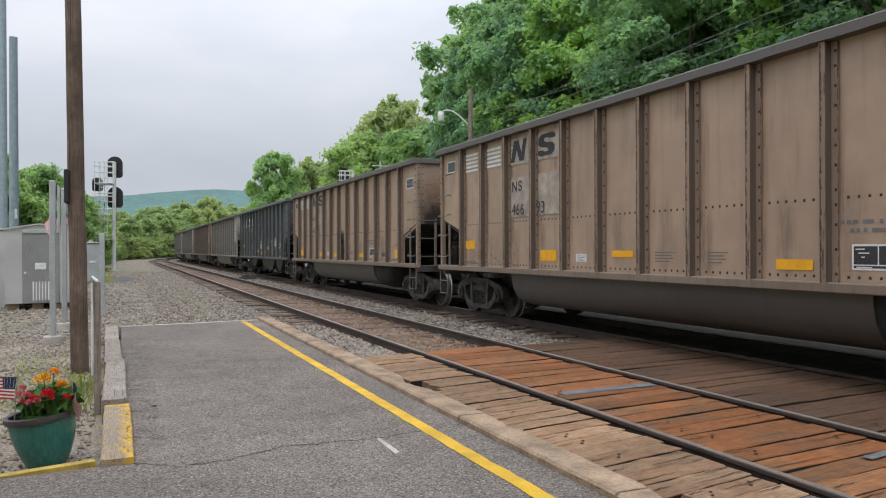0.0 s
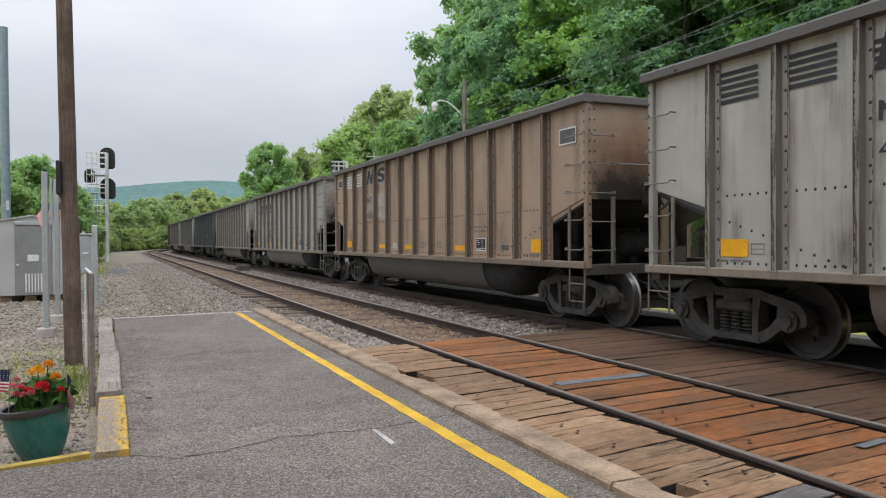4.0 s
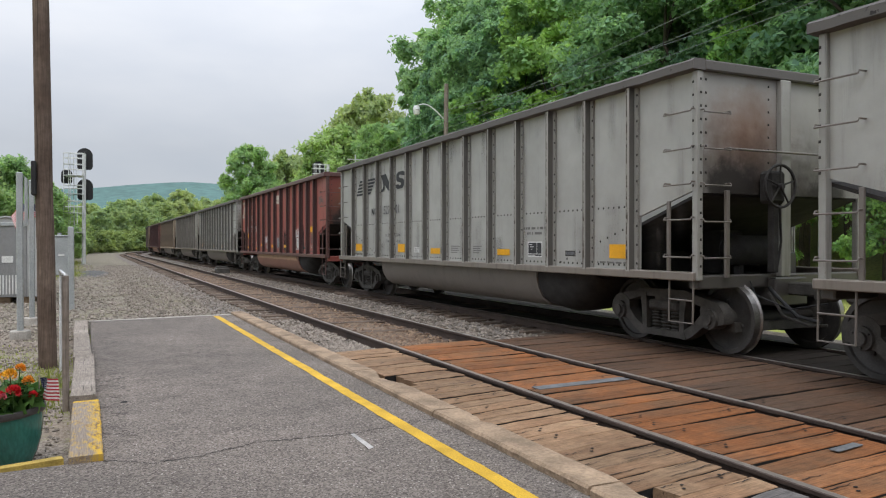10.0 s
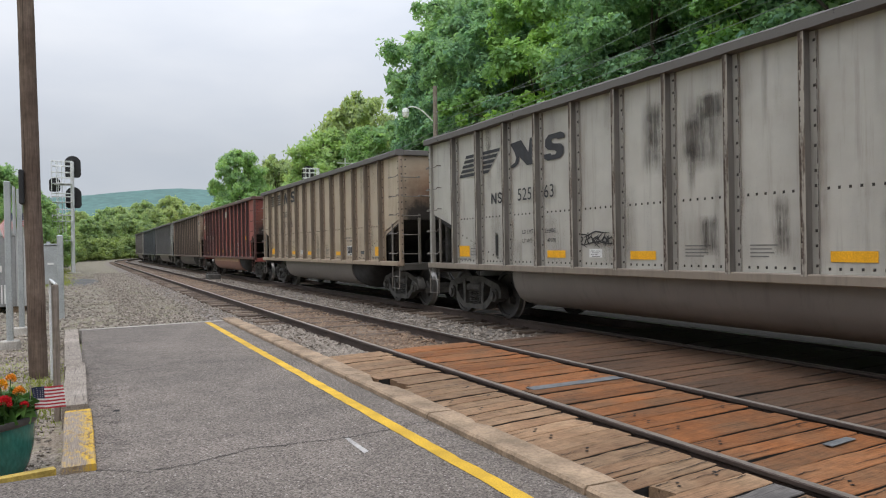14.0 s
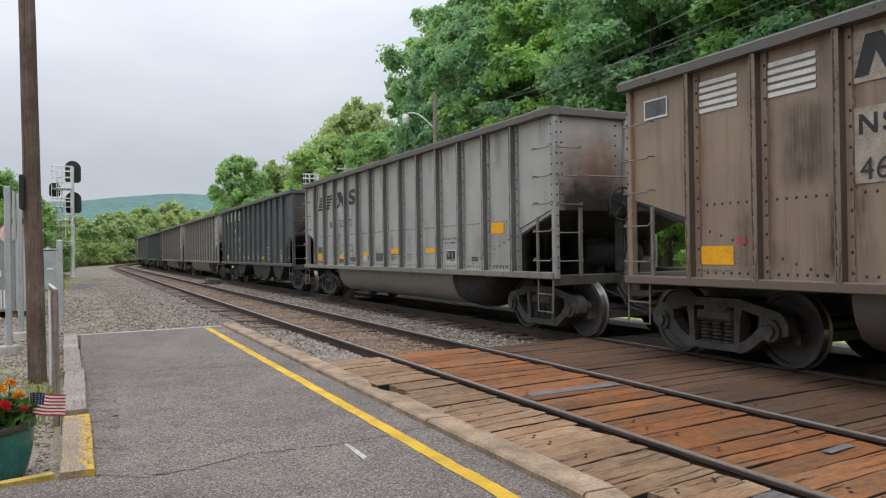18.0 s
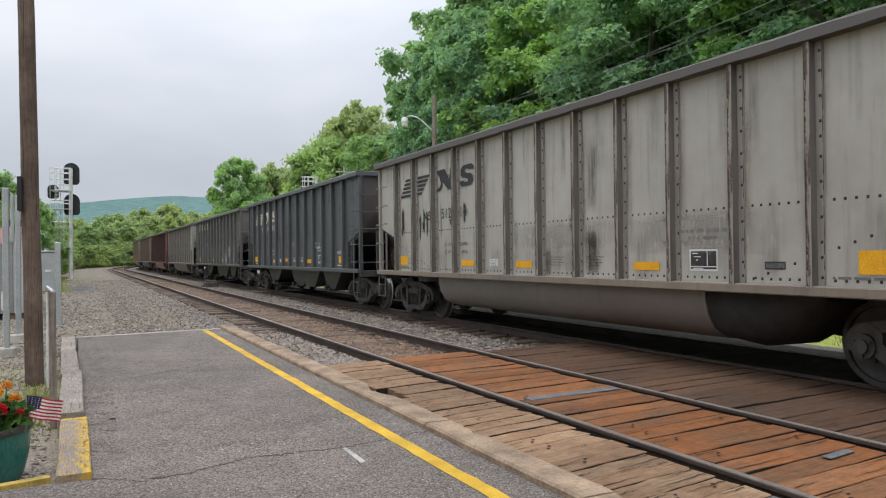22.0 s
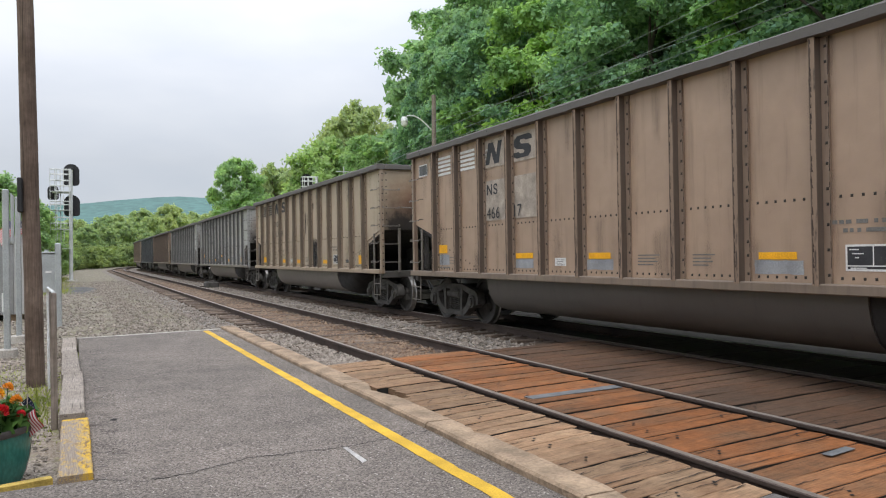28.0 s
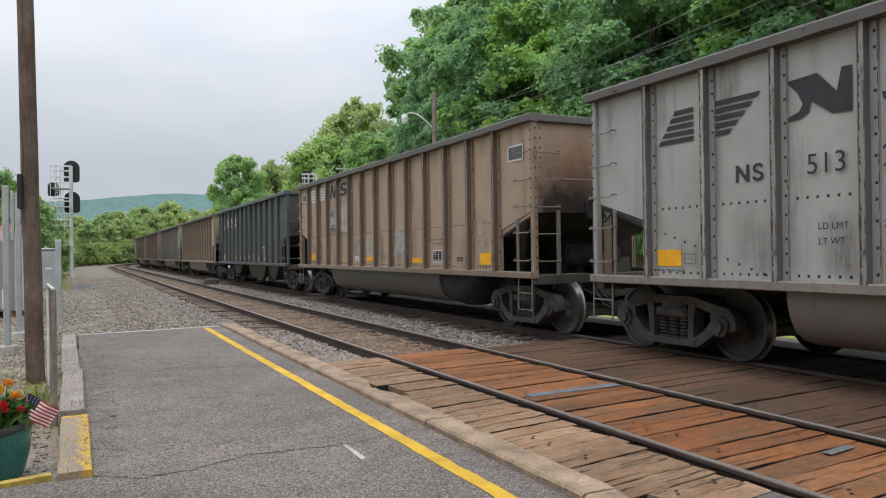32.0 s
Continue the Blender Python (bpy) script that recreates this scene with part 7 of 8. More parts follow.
def tree_meshes(seed, height, spread, per, size, leaf_mat, lobes=20, subs=9, low=0.14, big=0.36, airy=False):
    """A crown of heavy boughs, each roofed with leafy sprays, on a forked trunk."""
    rng = random.Random(seed)
    clumps, limbs, hubs = [], [], []
    for i in range(lobes):
        t = low + (1 - low) * (i + rng.random() * 0.9) / lobes
        f = (t - low) / (1 - low)
        w = math.sin(math.pi * min(1.0, 0.2 + 0.8 * f) * 0.97) ** 0.7
        a = i * 2.4 + rng.uniform(-0.5, 0.5)
        r = spread * w * rng.uniform(0.45, 0.88)
        lr = spread * big * rng.uniform(0.65, 1.15) * (0.7 + 0.3 * w)
        c = Vector((r * math.cos(a), r * math.sin(a), height * (0.06 + 0.90 * t)))
        limbs.append(c)
        for q in range(subs):
            d = Vector((rng.gauss(0, 1) + 0.5 * math.cos(a), rng.gauss(0, 1) + 0.5 * math.sin(a), rng.gauss(0.45, 0.7))).normalized()
            o = c + Vector((d.x, d.y, d.z * 0.62)) * lr * rng.uniform(0.5, 1.0)
            clumps.append((tuple(o), lr * (rng.uniform(0.35, 0.95) if airy else rng.uniform(0.24, 0.5))))
            hubs.append(tuple(d))
    v, n = leaf_cloud(seed, clumps, per, size, 0.25 if airy else 0.45, 0.5 if airy else 0.55, hubs, 0.75 if airy else 0.6)
    me = bpy.data.meshes.new("crown")
    me.from_pydata(v.tolist(), [], [(3 * i, 3 * i + 1, 3 * i + 2) for i in range(n)])
    me.materials.append(leaf_mat)
    tr = Shape()
    r0 = height * 0.016
    pts = [(rng.uniform(-0.1, 0.1) * i, rng.uniform(-0.1, 0.1) * i, height * 0.8 * i / 6 - (0.4 if i == 0 else 0)) for i in range(7)]
    for i in range(6):
        tr.tube(pts[i], pts[i + 1], r0 * (1 - i / 7), r0 * (1 - (i + 1) / 7), n=8)
    for c in limbs[1::3]:
        i = min(5, max(1, int(c[2] / (height * 0.8) * 6) - 1))
        mid = [(pts[i][q] + c[q]) / 2 + (0.2 if q == 2 else 0) for q in range(3)]
        tr.tube(pts[i], mid, r0 * 0.32, r0 * 0.2, n=6)
        tr.tube(mid, tuple(c), r0 * 0.2, r0 * 0.05, n=5)
    return tr.mesh("trunk", [M["bark"]], True), me


TREES = {
    "deep": [tree_meshes(11 + i, 14.0, 4.6, 96, 0.20, M["leaf_deep"], 34, 15) for i in range(4)],
    "near": [tree_meshes(41 + i, 14.0, 4.6, 120, 0.173, M["leaf_deep"], 34, 15) for i in range(3)],
    "fresh": [tree_meshes(61 + i, 13.0, 4.4, 100, 0.19, M["leaf_fresh"], 32, 15) for i in range(2)],
    "back": [tree_meshes(21 + i, 14.0, 4.8, 30, 0.5, M["leaf_deep"], 24, 10) for i in range(2)],
    "light": [tree_meshes(31 + i, 12.0, 4.2, 66, 0.275, M["leaf_light"], 52, 9, 0.06, 0.30, True) for i in range(3)],
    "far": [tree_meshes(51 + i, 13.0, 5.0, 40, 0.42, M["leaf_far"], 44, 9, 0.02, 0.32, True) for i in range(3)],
    "bush": [tree_meshes(71 + i, 4.0, 2.3, 30, 0.25, M["leaf_bush"], 22, 7, 0.02, 0.36, True) for i in range(3)],
    "blossom": [tree_meshes(81, 4.0, 2.3, 30, 0.2, M["leaf_blossom"], 18, 7, 0.02)],
}
TREE_LABEL = {"back": "tall tree deep in the woods, dense green crown", "deep": "tall leafy tree with deep green crown", "near": "tall leafy tree with dense deep green crown", "light": "broad tree with fresh light green crown",
              "fresh": "leafy tree with bright fresh green crown", "far": "distant green tree, leaves paled for haze", "bush": "dense light green bush", "blossom": "flowering bush with creamy white blossom"}


WOODS = random.Random(17)


def tree(kind, x, y, k=1.0, group="wooded slope", w=1.0):
    trunk, crown = WOODS.choice(TREES[kind])
    t = thing("bush" if kind in ("bush", "blossom") else "tree", TREE_LABEL[kind], "bush" if kind in ("bush", "blossom") else "tree", group,
              at=pose(x, y, ground_height(x, y), 0, 0, WOODS.uniform(0, 360)) @ Matrix.Diagonal((k * w, k * w, k * WOODS.uniform(0.95, 1.08), 1)))
    part("trunk", trunk, None, t)
    part("crown", crown, None, t)


def build_woods():
    # slope behind the train, thick enough to close the view
    tree("deep", 28.0, 50.0, 1.62, w=0.9)
    tree("deep", 20.9, 51.5, 1.18, w=0.66)
    tree("deep", 20.0, 53.0, 0.72, w=0.9)
    tree("deep", 24.3, 54.0, 1.36, w=0.72)
    tree("deep", 21.2, 45.5, 1.22, w=0.85)
    for row, (lat, gap, k0) in enumerate(((21.5, 5.0, 1.2), (27, 5.8, 1.4), (34, 7, 1.5), (43, 9, 1.5))):
        y = (41.0, 58.0, 72.0, 80.0)[row]
        while y > 7:
            kind = "back" if row > 1 else "deep" if WOODS.random() < 0.8 else "fresh"
            tree("near" if kind == "deep" and 8.5 < y < 27 and row < 2 else kind, lat + WOODS.uniform(-1.5, 1.5), y + WOODS.uniform(-1.2, 1.2), k0 * WOODS.uniform(0.88, 1.12))
            y -= gap * WOODS.uniform(0.85, 1.15)
    for x, y, k in ((16.6, 31, 0.5), (17.0, 24, 0.55), (16.4, 18.5, 0.5), (17, 13, 0.55)):
        tree("fresh", x, y, k)
    # lower trees further along, each crown apart
    for x, y, k, kind, w in ((22.4, 84, 1.24, "light", 1.0), (26.8, 86, 1.36, "far", 0.8), (31.5, 90, 1.1, "light", 1.0), (24.6, 78, 1.2, "light", 0.7), (17.3, 112, 1.28, "light", 0.85), (24.0, 118, 1.16, "far", 0.85), (28, 120, 1.12, "far", 0.85),
                             (22, 98, 0.8, "light", 0.9), (26, 103, 0.8, "far", 1.0), (34, 100, 1.2, "light", 1.0), (33, 112, 1.1, "far", 1.0), (20, 124, 0.75, "light", 1.0), (14.5, 126, 0.55, "light", 1.2)):
        tree(kind, x, y, k, "trees beyond the slope", w)
    for x, y, k in ((26, 140, 1.0), (30, 150, 1.1), (23, 150, 0.95), (36, 152, 1.1), (41, 146, 1.1), (33, 135, 0.9), (21, 158, 0.85), (27, 162, 0.95)):
        if beside(x, y) > 9:
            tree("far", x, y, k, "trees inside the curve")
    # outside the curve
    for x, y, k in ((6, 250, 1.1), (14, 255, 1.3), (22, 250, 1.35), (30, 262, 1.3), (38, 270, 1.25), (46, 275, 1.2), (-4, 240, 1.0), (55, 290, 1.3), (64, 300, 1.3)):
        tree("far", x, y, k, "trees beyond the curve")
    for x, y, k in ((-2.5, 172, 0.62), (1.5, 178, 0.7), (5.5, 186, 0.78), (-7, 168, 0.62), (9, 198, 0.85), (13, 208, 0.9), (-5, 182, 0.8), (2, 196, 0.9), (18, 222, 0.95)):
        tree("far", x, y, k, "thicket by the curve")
    for x, y, k in ((-12.5, 82, 0.75), (-9.6, 92, 0.66), (-16, 86, 0.9), (-20, 78, 0.95), (-25, 84, 1.0), (-13, 104, 0.8), (-9.5, 118, 0.72), (-11, 135, 0.8), (-8.5, 150, 0.7)):
        tree("light", x, y, k, "trees beside the yard")
    for x, y, k in ((-9.2, 60, 0.64), (-7.7, 62.5, 0.56), (-11.8, 58, 0.68), (-14.5, 62, 0.72), (-6.6, 68, 0.48)):
        tree("light", x, y, k, "trees beside the yard")
    # bushes that close the view along the outside of the curve
    s_at = 128.0
    while s_at < 262:
        for off in (-7.5, -11.0):
            x, y, _ = on_line(s_at + WOODS.uniform(-2, 2), off + WOODS.uniform(-1.2, 1.2))
            tree("bush", x, y, WOODS.uniform(0.75, 1.15), "bushes along the curve", 1.3)
        s_at += 5.5
    for x, y, k in ((-6.4, 74, 0.7), (-7.6, 80, 0.8), (-6.6, 88, 0.8), (-6.2, 98, 0.8), (-5.8, 112, 0.85), (-5.4, 128, 0.9), (-9, 70, 0.9), (-4.6, 146, 0.9)):
        tree("bush", x, y, k, "bushes beside the yard")
    for x, y, k in ((-3.5, 160, 0.9), (0.5, 168, 1.0), (-8.2, 128, 0.9)):
        tree("blossom", x, y, k, "bushes beside the yard")


def build_ridge():
    sh = Shape()
    n = 90
    vs = []
    for i in range(n + 1):
        a = radians(-60 + 130 * i / n)
        d = 2300
        h = 2300 * math.tan(radians(3.55 + 0.9 * math.exp(-((math.degrees(a) - 6.5) / 7) ** 2) + 0.15 * noise.noise((i * 0.16, 0, 0)) + 0.07 * noise.noise((i * 1.3, 4, 0))))
        for dd, z in ((d - 900, -2), (d - 300, h * 0.55), (d, h), (d + 500, h * 0.8)):
            vs.append((math.sin(a) * dd, math.cos(a) * dd, z))
    fs = [(i * 4 + j, i * 4 + j + 1, (i + 1) * 4 + j + 1, (i + 1) * 4 + j) for i in range(n) for j in range(3)]
    sh.add(vs, fs)
    solid("backdrop_ridge", sh.mesh("ridge", [M["ridge"]], True), None, "far wooded mountain ridge under the overcast sky, tinted blue-green for haze", "backdrop", kind="structure")


def build_grass():
    sh = Shape()
    vs, fs = [], []

    def blades(count, place, h0, h1):
        for _ in range(count):
            x, y, z = place()
            a, h, w = random.uniform(0, 6.28), random.uniform(h0, h1), random.uniform(0.006, 0.014)
            lx, ly = random.uniform(-0.5, 0.5) * h, random.uniform(-0.5, 0.5) * h
            n = len(vs)
            vs.extend([(x - w * math.cos(a), y - w * math.sin(a), z), (x + w * math.cos(a), y + w * math.sin(a), z), (x + lx, y + ly, z + h)])
            fs.append((n, n + 1, n + 2))
    tufts = [(-4.6, 8.7), (-4.9, 9.4), (-4.35, 8.4), (-5.3, 9.0), (-4.3, 9.6), (-5.6, 10.2), (-4.5, 10.5), (-4.25, 11.5), (-6.2, 9.4), (-6.6, 8.4)]
    blades(3600, lambda: (lambda c: (random.gauss(c[0], 0.42), random.gauss(c[1], 0.5), -0.2))(random.choice(tufts)), 0.02, 0.05)
    blades(1600, lambda: (random.uniform(-7.5, -4.1), random.uniform(7.2, 13.5), -0.2), 0.015, 0.04)
    blades(1500, lambda: (random.gauss(-4.85, 0.45), random.gauss(10.6, 1.2), -0.2), 0.02, 0.07)
    blades(700, lambda: (random.gauss(-4.3, 0.1), random.gauss(9.6, 0.9), -0.2), 0.03, 0.1)
    blades(26, lambda: (random.gauss(-4.25, 0.1), random.gauss(9.0, 0.5), -0.2), 0.15, 0.34)
    blades(900, lambda: (random.gauss(-4.9, 0.35), random.gauss(43, 2.0), GROUND_Z + 0.12), 0.05, 0.2)
    blades(1500, lambda: (random.gauss(-5.6, 0.5), random.gauss(66, 4.0), GROUND_Z + 0.1), 0.1, 0.4)
    blades(3500, lambda: (random.gauss(-5.6, 0.6), random.gauss(52, 6.0), GROUND_Z + 0.11), 0.05, 0.2)
    blades(7000, lambda: (random.uniform(8.6, 14), random.uniform(2, 50), GROUND_Z), 0.08, 0.3)
    sh.add(vs, fs)
    me = bpy.data.meshes.new("weeds")
    me.from_pydata(vs, [], fs)
    me.materials.append(M["grass"])
    tagged(new("weeds", me), "sparse green weeds in the gravel", "grass", kind="stuff")


# ---- beside the platform ----
def build_pole():
    t = thing("utility_pole", "dark brown weathered wooden utility pole", "utility pole")
    a, b = Vector((-4.36, 10.96, -0.3)), Vector((-4.483, 10.96, 9.2))
    sh = Shape().rod([tuple(a.lerp(b, i / 12) + Vector((0.012 * noise.noise((i * 0.8, 2, 0)), 0, 0))) for i in range(13)], 0.112, 22, r1=0.084)
    part("pole", sh.mesh("pole", smooth=True), M["pole"], t)
    bx = Shape().box((-4.535, 10.80, 2.06), (-4.475, 11.0, 2.50), chamfer=0.012)
    part("junction_box", bx, M["black"], t, "flat black box strapped to the pole")


def build_handrail():
    t = thing("pipe_handrail", "thin galvanised pipe handrail beside the platform", "handrail")
    r = Shape().rod([(-4.200, 10.6, -0.25), (-4.200, 10.6, 1.03), (-4.195, 10.5, 1.1), (-4.070, 8.35, 1.12)], 0.015, 10)
    part("rail_pipe", r.mesh("rail_pipe", smooth=True), M["alu"], t)
    p = Shape().box((-4.10, 8.06, -0.3), (-4.04, 8.12, 1.13), chamfer=0.008)
    part("post", p, M["pole_grey"], t, "grey-brown upright post")


def build_sign_posts():
    for x, y, top, r in ((-4.95, 14.6, 2.66, 0.05), (-4.93, 17.1, 2.72, 0.05)):
        t = thing("sign_post", "grey steel signpost set in a concrete footing", "signpost", "signposts by the verge")
        part("post", Shape().box((x - r, y - r, -0.1), (x + r, y + r, top), chamfer=0.012), M["galvanised"], t)
        part("footing", Shape().lathe([(0.0, -0.3), (0.17, -0.3), (0.16, 0.0), (0.145, 0.015), (0.0, 0.015)], 2, 18, (x, y, -0.06)).mesh("footing", smooth=True), M["footing"], t, "round concrete footing")
        part("sign_panel", Shape().box((x + 0.065, y - 0.02 if y > 15 else y + 0.1, 1.75), (x + 0.08, y + 0.6, 2.6), chamfer=0.003), M["alu"], t, "white sign panel seen edge-on")
    t = thing("marker_post", "plain grey steel post in the gravel", "post")
    part("post", Shape().box((-4.375, 20.63, -0.3), (-4.235, 20.77, 1.86), chamfer=0.015), M["galvanised"], t)


def flag_mesh(w, h, droop):
    """A striped flag: canton and stripes in rigid folds."""
    n, out = 12, {}
    def spot(i, j, rows):
        u, v = i / n, j / rows
        return (u * w * (1 - 0.15 * droop), 0.06 * w * math.sin(u * 7 + v * 1.5), -v * h - droop * u * u * h)
    red, white, blue = Shape(), Shape(), Shape()
    for j in range(13):
        for i in range(n):
            if i < 5 and j < 7:
                tgt = blue
            else:
                tgt = red if j % 2 == 0 else white
            tgt.add([spot(i, j, 13), spot(i + 1, j, 13), spot(i + 1, j + 1, 13), spot(i, j + 1, 13)], [(0, 1, 2, 3)])
    stars = Shape()
    for j in range(5):
        for i in range(4):
            x, y, z = spot(0.6 + i * 1.15, 0.9 + j * 1.25, 13)
            s = 0.014 * w
            for dy in (-0.003, 0.003):
                stars.add([(x - s, y + dy, z), (x, y + dy, z - s), (x + s, y + dy, z), (x, y + dy, z + s)], [(0, 1, 2, 3)])
    return red, white, blue, stars


FLAG_MATS = {
    "red": plain("flag_red", (0.42, 0.035, 0.05), 0.8, 0, 0.1), "white": plain("flag_white", (0.7, 0.68, 0.66), 0.8, 0, 0.08),
    "blue": plain("flag_blue", (0.018, 0.024, 0.065), 0.8, 0, 0.1),
}


def flag(at, w, h, droop, stick, label, group=""):
    t = thing("flag", label, "flag", group, at=at)
    red, white, blue, stars = flag_mesh(w, h, droop)
    cloth = part("cloth", white, FLAG_MATS["white"], t)
    part("red_stripes", red, FLAG_MATS["red"], cloth)
    part("canton", blue, FLAG_MATS["blue"], cloth, "dark blue canton")
    part("stars", stars, FLAG_MATS["white"], cloth)
    if stick:
        part("stick", Shape().tube((-0.006, 0, 0.02), (-0.006, 0, -stick), 0.004, n=8), M["timber"], t)
    return cloth


WAVING = []


def build_planter():
    px, py = -4.36, 6.30
    t = thing("planter", "teal glazed round planter with dark rim", "planter", at=pose(px, py, -0.195, 0, -6, 0))
    prof = [(0.0, 0.0), (0.105, 0.0), (0.125, 0.015), (0.165, 0.09), (0.2, 0.19), (0.222, 0.29), (0.234, 0.38), (0.219, 0.38), (0.209, 0.30), (0.0, 0.30)]
    part("pot", Shape().lathe(prof, 2, 40).mesh("pot", smooth=True), M["glaze"], t)
    rim = [(0.228, 0.375), (0.247, 0.38), (0.255, 0.40), (0.251, 0.425), (0.235, 0.43), (0.218, 0.42), (0.216, 0.38), (0.228, 0.375)]
    part("rim", Shape().lathe(rim, 2, 40).mesh("rim", smooth=True), M["rim"], t)
    part("soil", Shape().lathe([(0.0, 0.395), (0.15, 0.385), (0.214, 0.37), (0.214, 0.33)], 2, 24).mesh("soil"), M["soil"], t)
    top = 0.175
    petals = {"orange": (0.72, 0.28, 0.02), "yellow": (0.8, 0.42, 0.02), "red": (0.55, 0.012, 0.02), "pink": (0.62, 0.16, 0.20), "rose": (0.6, 0.10, 0.12)}
    pm = {k: plain("petal_" + k, c, 0.6, 0, 0.2, 30, 90) for k, c in petals.items()}
    stem_m = plain("stem_green", (0.06, 0.13, 0.03), 0.6)
    leaf_m = leaf("flower_leaves", (0.03, 0.085, 0.025), (0.10, 0.20, 0.06), (0.07, 0.14, 0.045))
    rng = random.Random(5)
    for name, dx, dy, z, r in (("yellow", -0.01, -0.18, 0.746, 0.062), ("orange", 0.055, -0.2, 0.79, 0.05), ("orange", 0.105, -0.2, 0.695, 0.055), ("yellow", -0.06, -0.05, 0.72, 0.045),
                               ("red", 0.012, -0.215, 0.628, 0.07), ("red", -0.07, -0.19, 0.60, 0.05), ("pink", -0.052, -0.22, 0.60, 0.045), ("rose", -0.12, -0.17, 0.63, 0.05), ("pink", -0.17, -0.13, 0.64, 0.05), ("rose", -0.15, -0.17, 0.59, 0.045), ("pink", -0.10, -0.21, 0.585, 0.045),
                               ("red", 0.135, -0.19, 0.595, 0.04), ("rose", -0.12, -0.05, 0.63, 0.04), ("pink", -0.17, 0.03, 0.66, 0.045)):
        r *= 0.65 if name in ("pink", "rose") else 0.85
        f = thing("flower", {"orange": "orange", "yellow": "golden yellow", "red": "deep red", "pink": "pale pink", "rose": "rose pink"}[name] + " double blossom on a green stem in the planter", "flower", "flowers in the planter", at=pose(px + dx, py + dy, top + z - 0.42))
        b = Shape()
        for i in range(54):
            h = 1 - 1.45 * (i + 0.5) / 54
            a, q = 2.4 * i, math.sqrt(max(0.0, 1 - h * h))
            n = Vector((q * math.cos(a), q * math.sin(a), h))
            up = (Vector((0, 0, 1)) - n * n.z + Vector((0.01, 0, 0))).normalized()
            tip = (n + up * 0.35 * rng.uniform(0.6, 1.2)).normalized()
            sd = n.cross(up) * r * 0.22
            c = n * r * 0.45
            m = (n * 0.75 + tip * 0.25) * r * 0.8
            b.add([tuple(c), tuple(m - sd), tuple(tip * r * rng.uniform(0.9, 1.1)), tuple(m + sd)], [(0, 1, 2, 3)])
        part("blossom", b, pm[name], f, at=pose(0, 0, 0.0, rng.uniform(10, 45), rng.uniform(-20, 20), rng.uniform(0, 360)))
        part("stem", Shape().rod([(0, 0, 0), (-dx * 0.15, -dy * 0.15, -0.08), (-dx * 0.3, -dy * 0.3, 0.16 - (top + z - 0.42))], 0.004, 6), stem_m, f)
    v, n = leaf_cloud(3, [((rng.uniform(-0.14, 0.14), rng.uniform(-0.14, 0.14), rng.uniform(0.04, 0.17)), 0.09) for _ in range(42)], 12, 0.105, 0.4, 0.5)
    me = bpy.data.meshes.new("foliage")
    me.from_pydata(v.tolist(), [], [(3 * i, 3 * i + 1, 3 * i + 2) for i in range(n)])
    me.materials.append(leaf_m)
    fo = new("foliage", me)
    fo.matrix_basis = pose(px, py, top + 0.01)
    tagged(fo, "dense green leaves of the potted flowers", "plant", kind="stuff")
    cloth = flag(pose(px + 0.175, py - 0.09, 0.455, 0, 0, 0), 0.25, 0.16, 0.03, 0.28, "small striped flag on a stick in the planter", "planter flags")
    WAVING.append(cloth)
    flag(pose(px - 0.20, py - 0.05, 0.51, 0, -4, 160), 0.24, 0.165, 0.15, 0.34, "small striped flag on a stick in the planter", "planter flags")


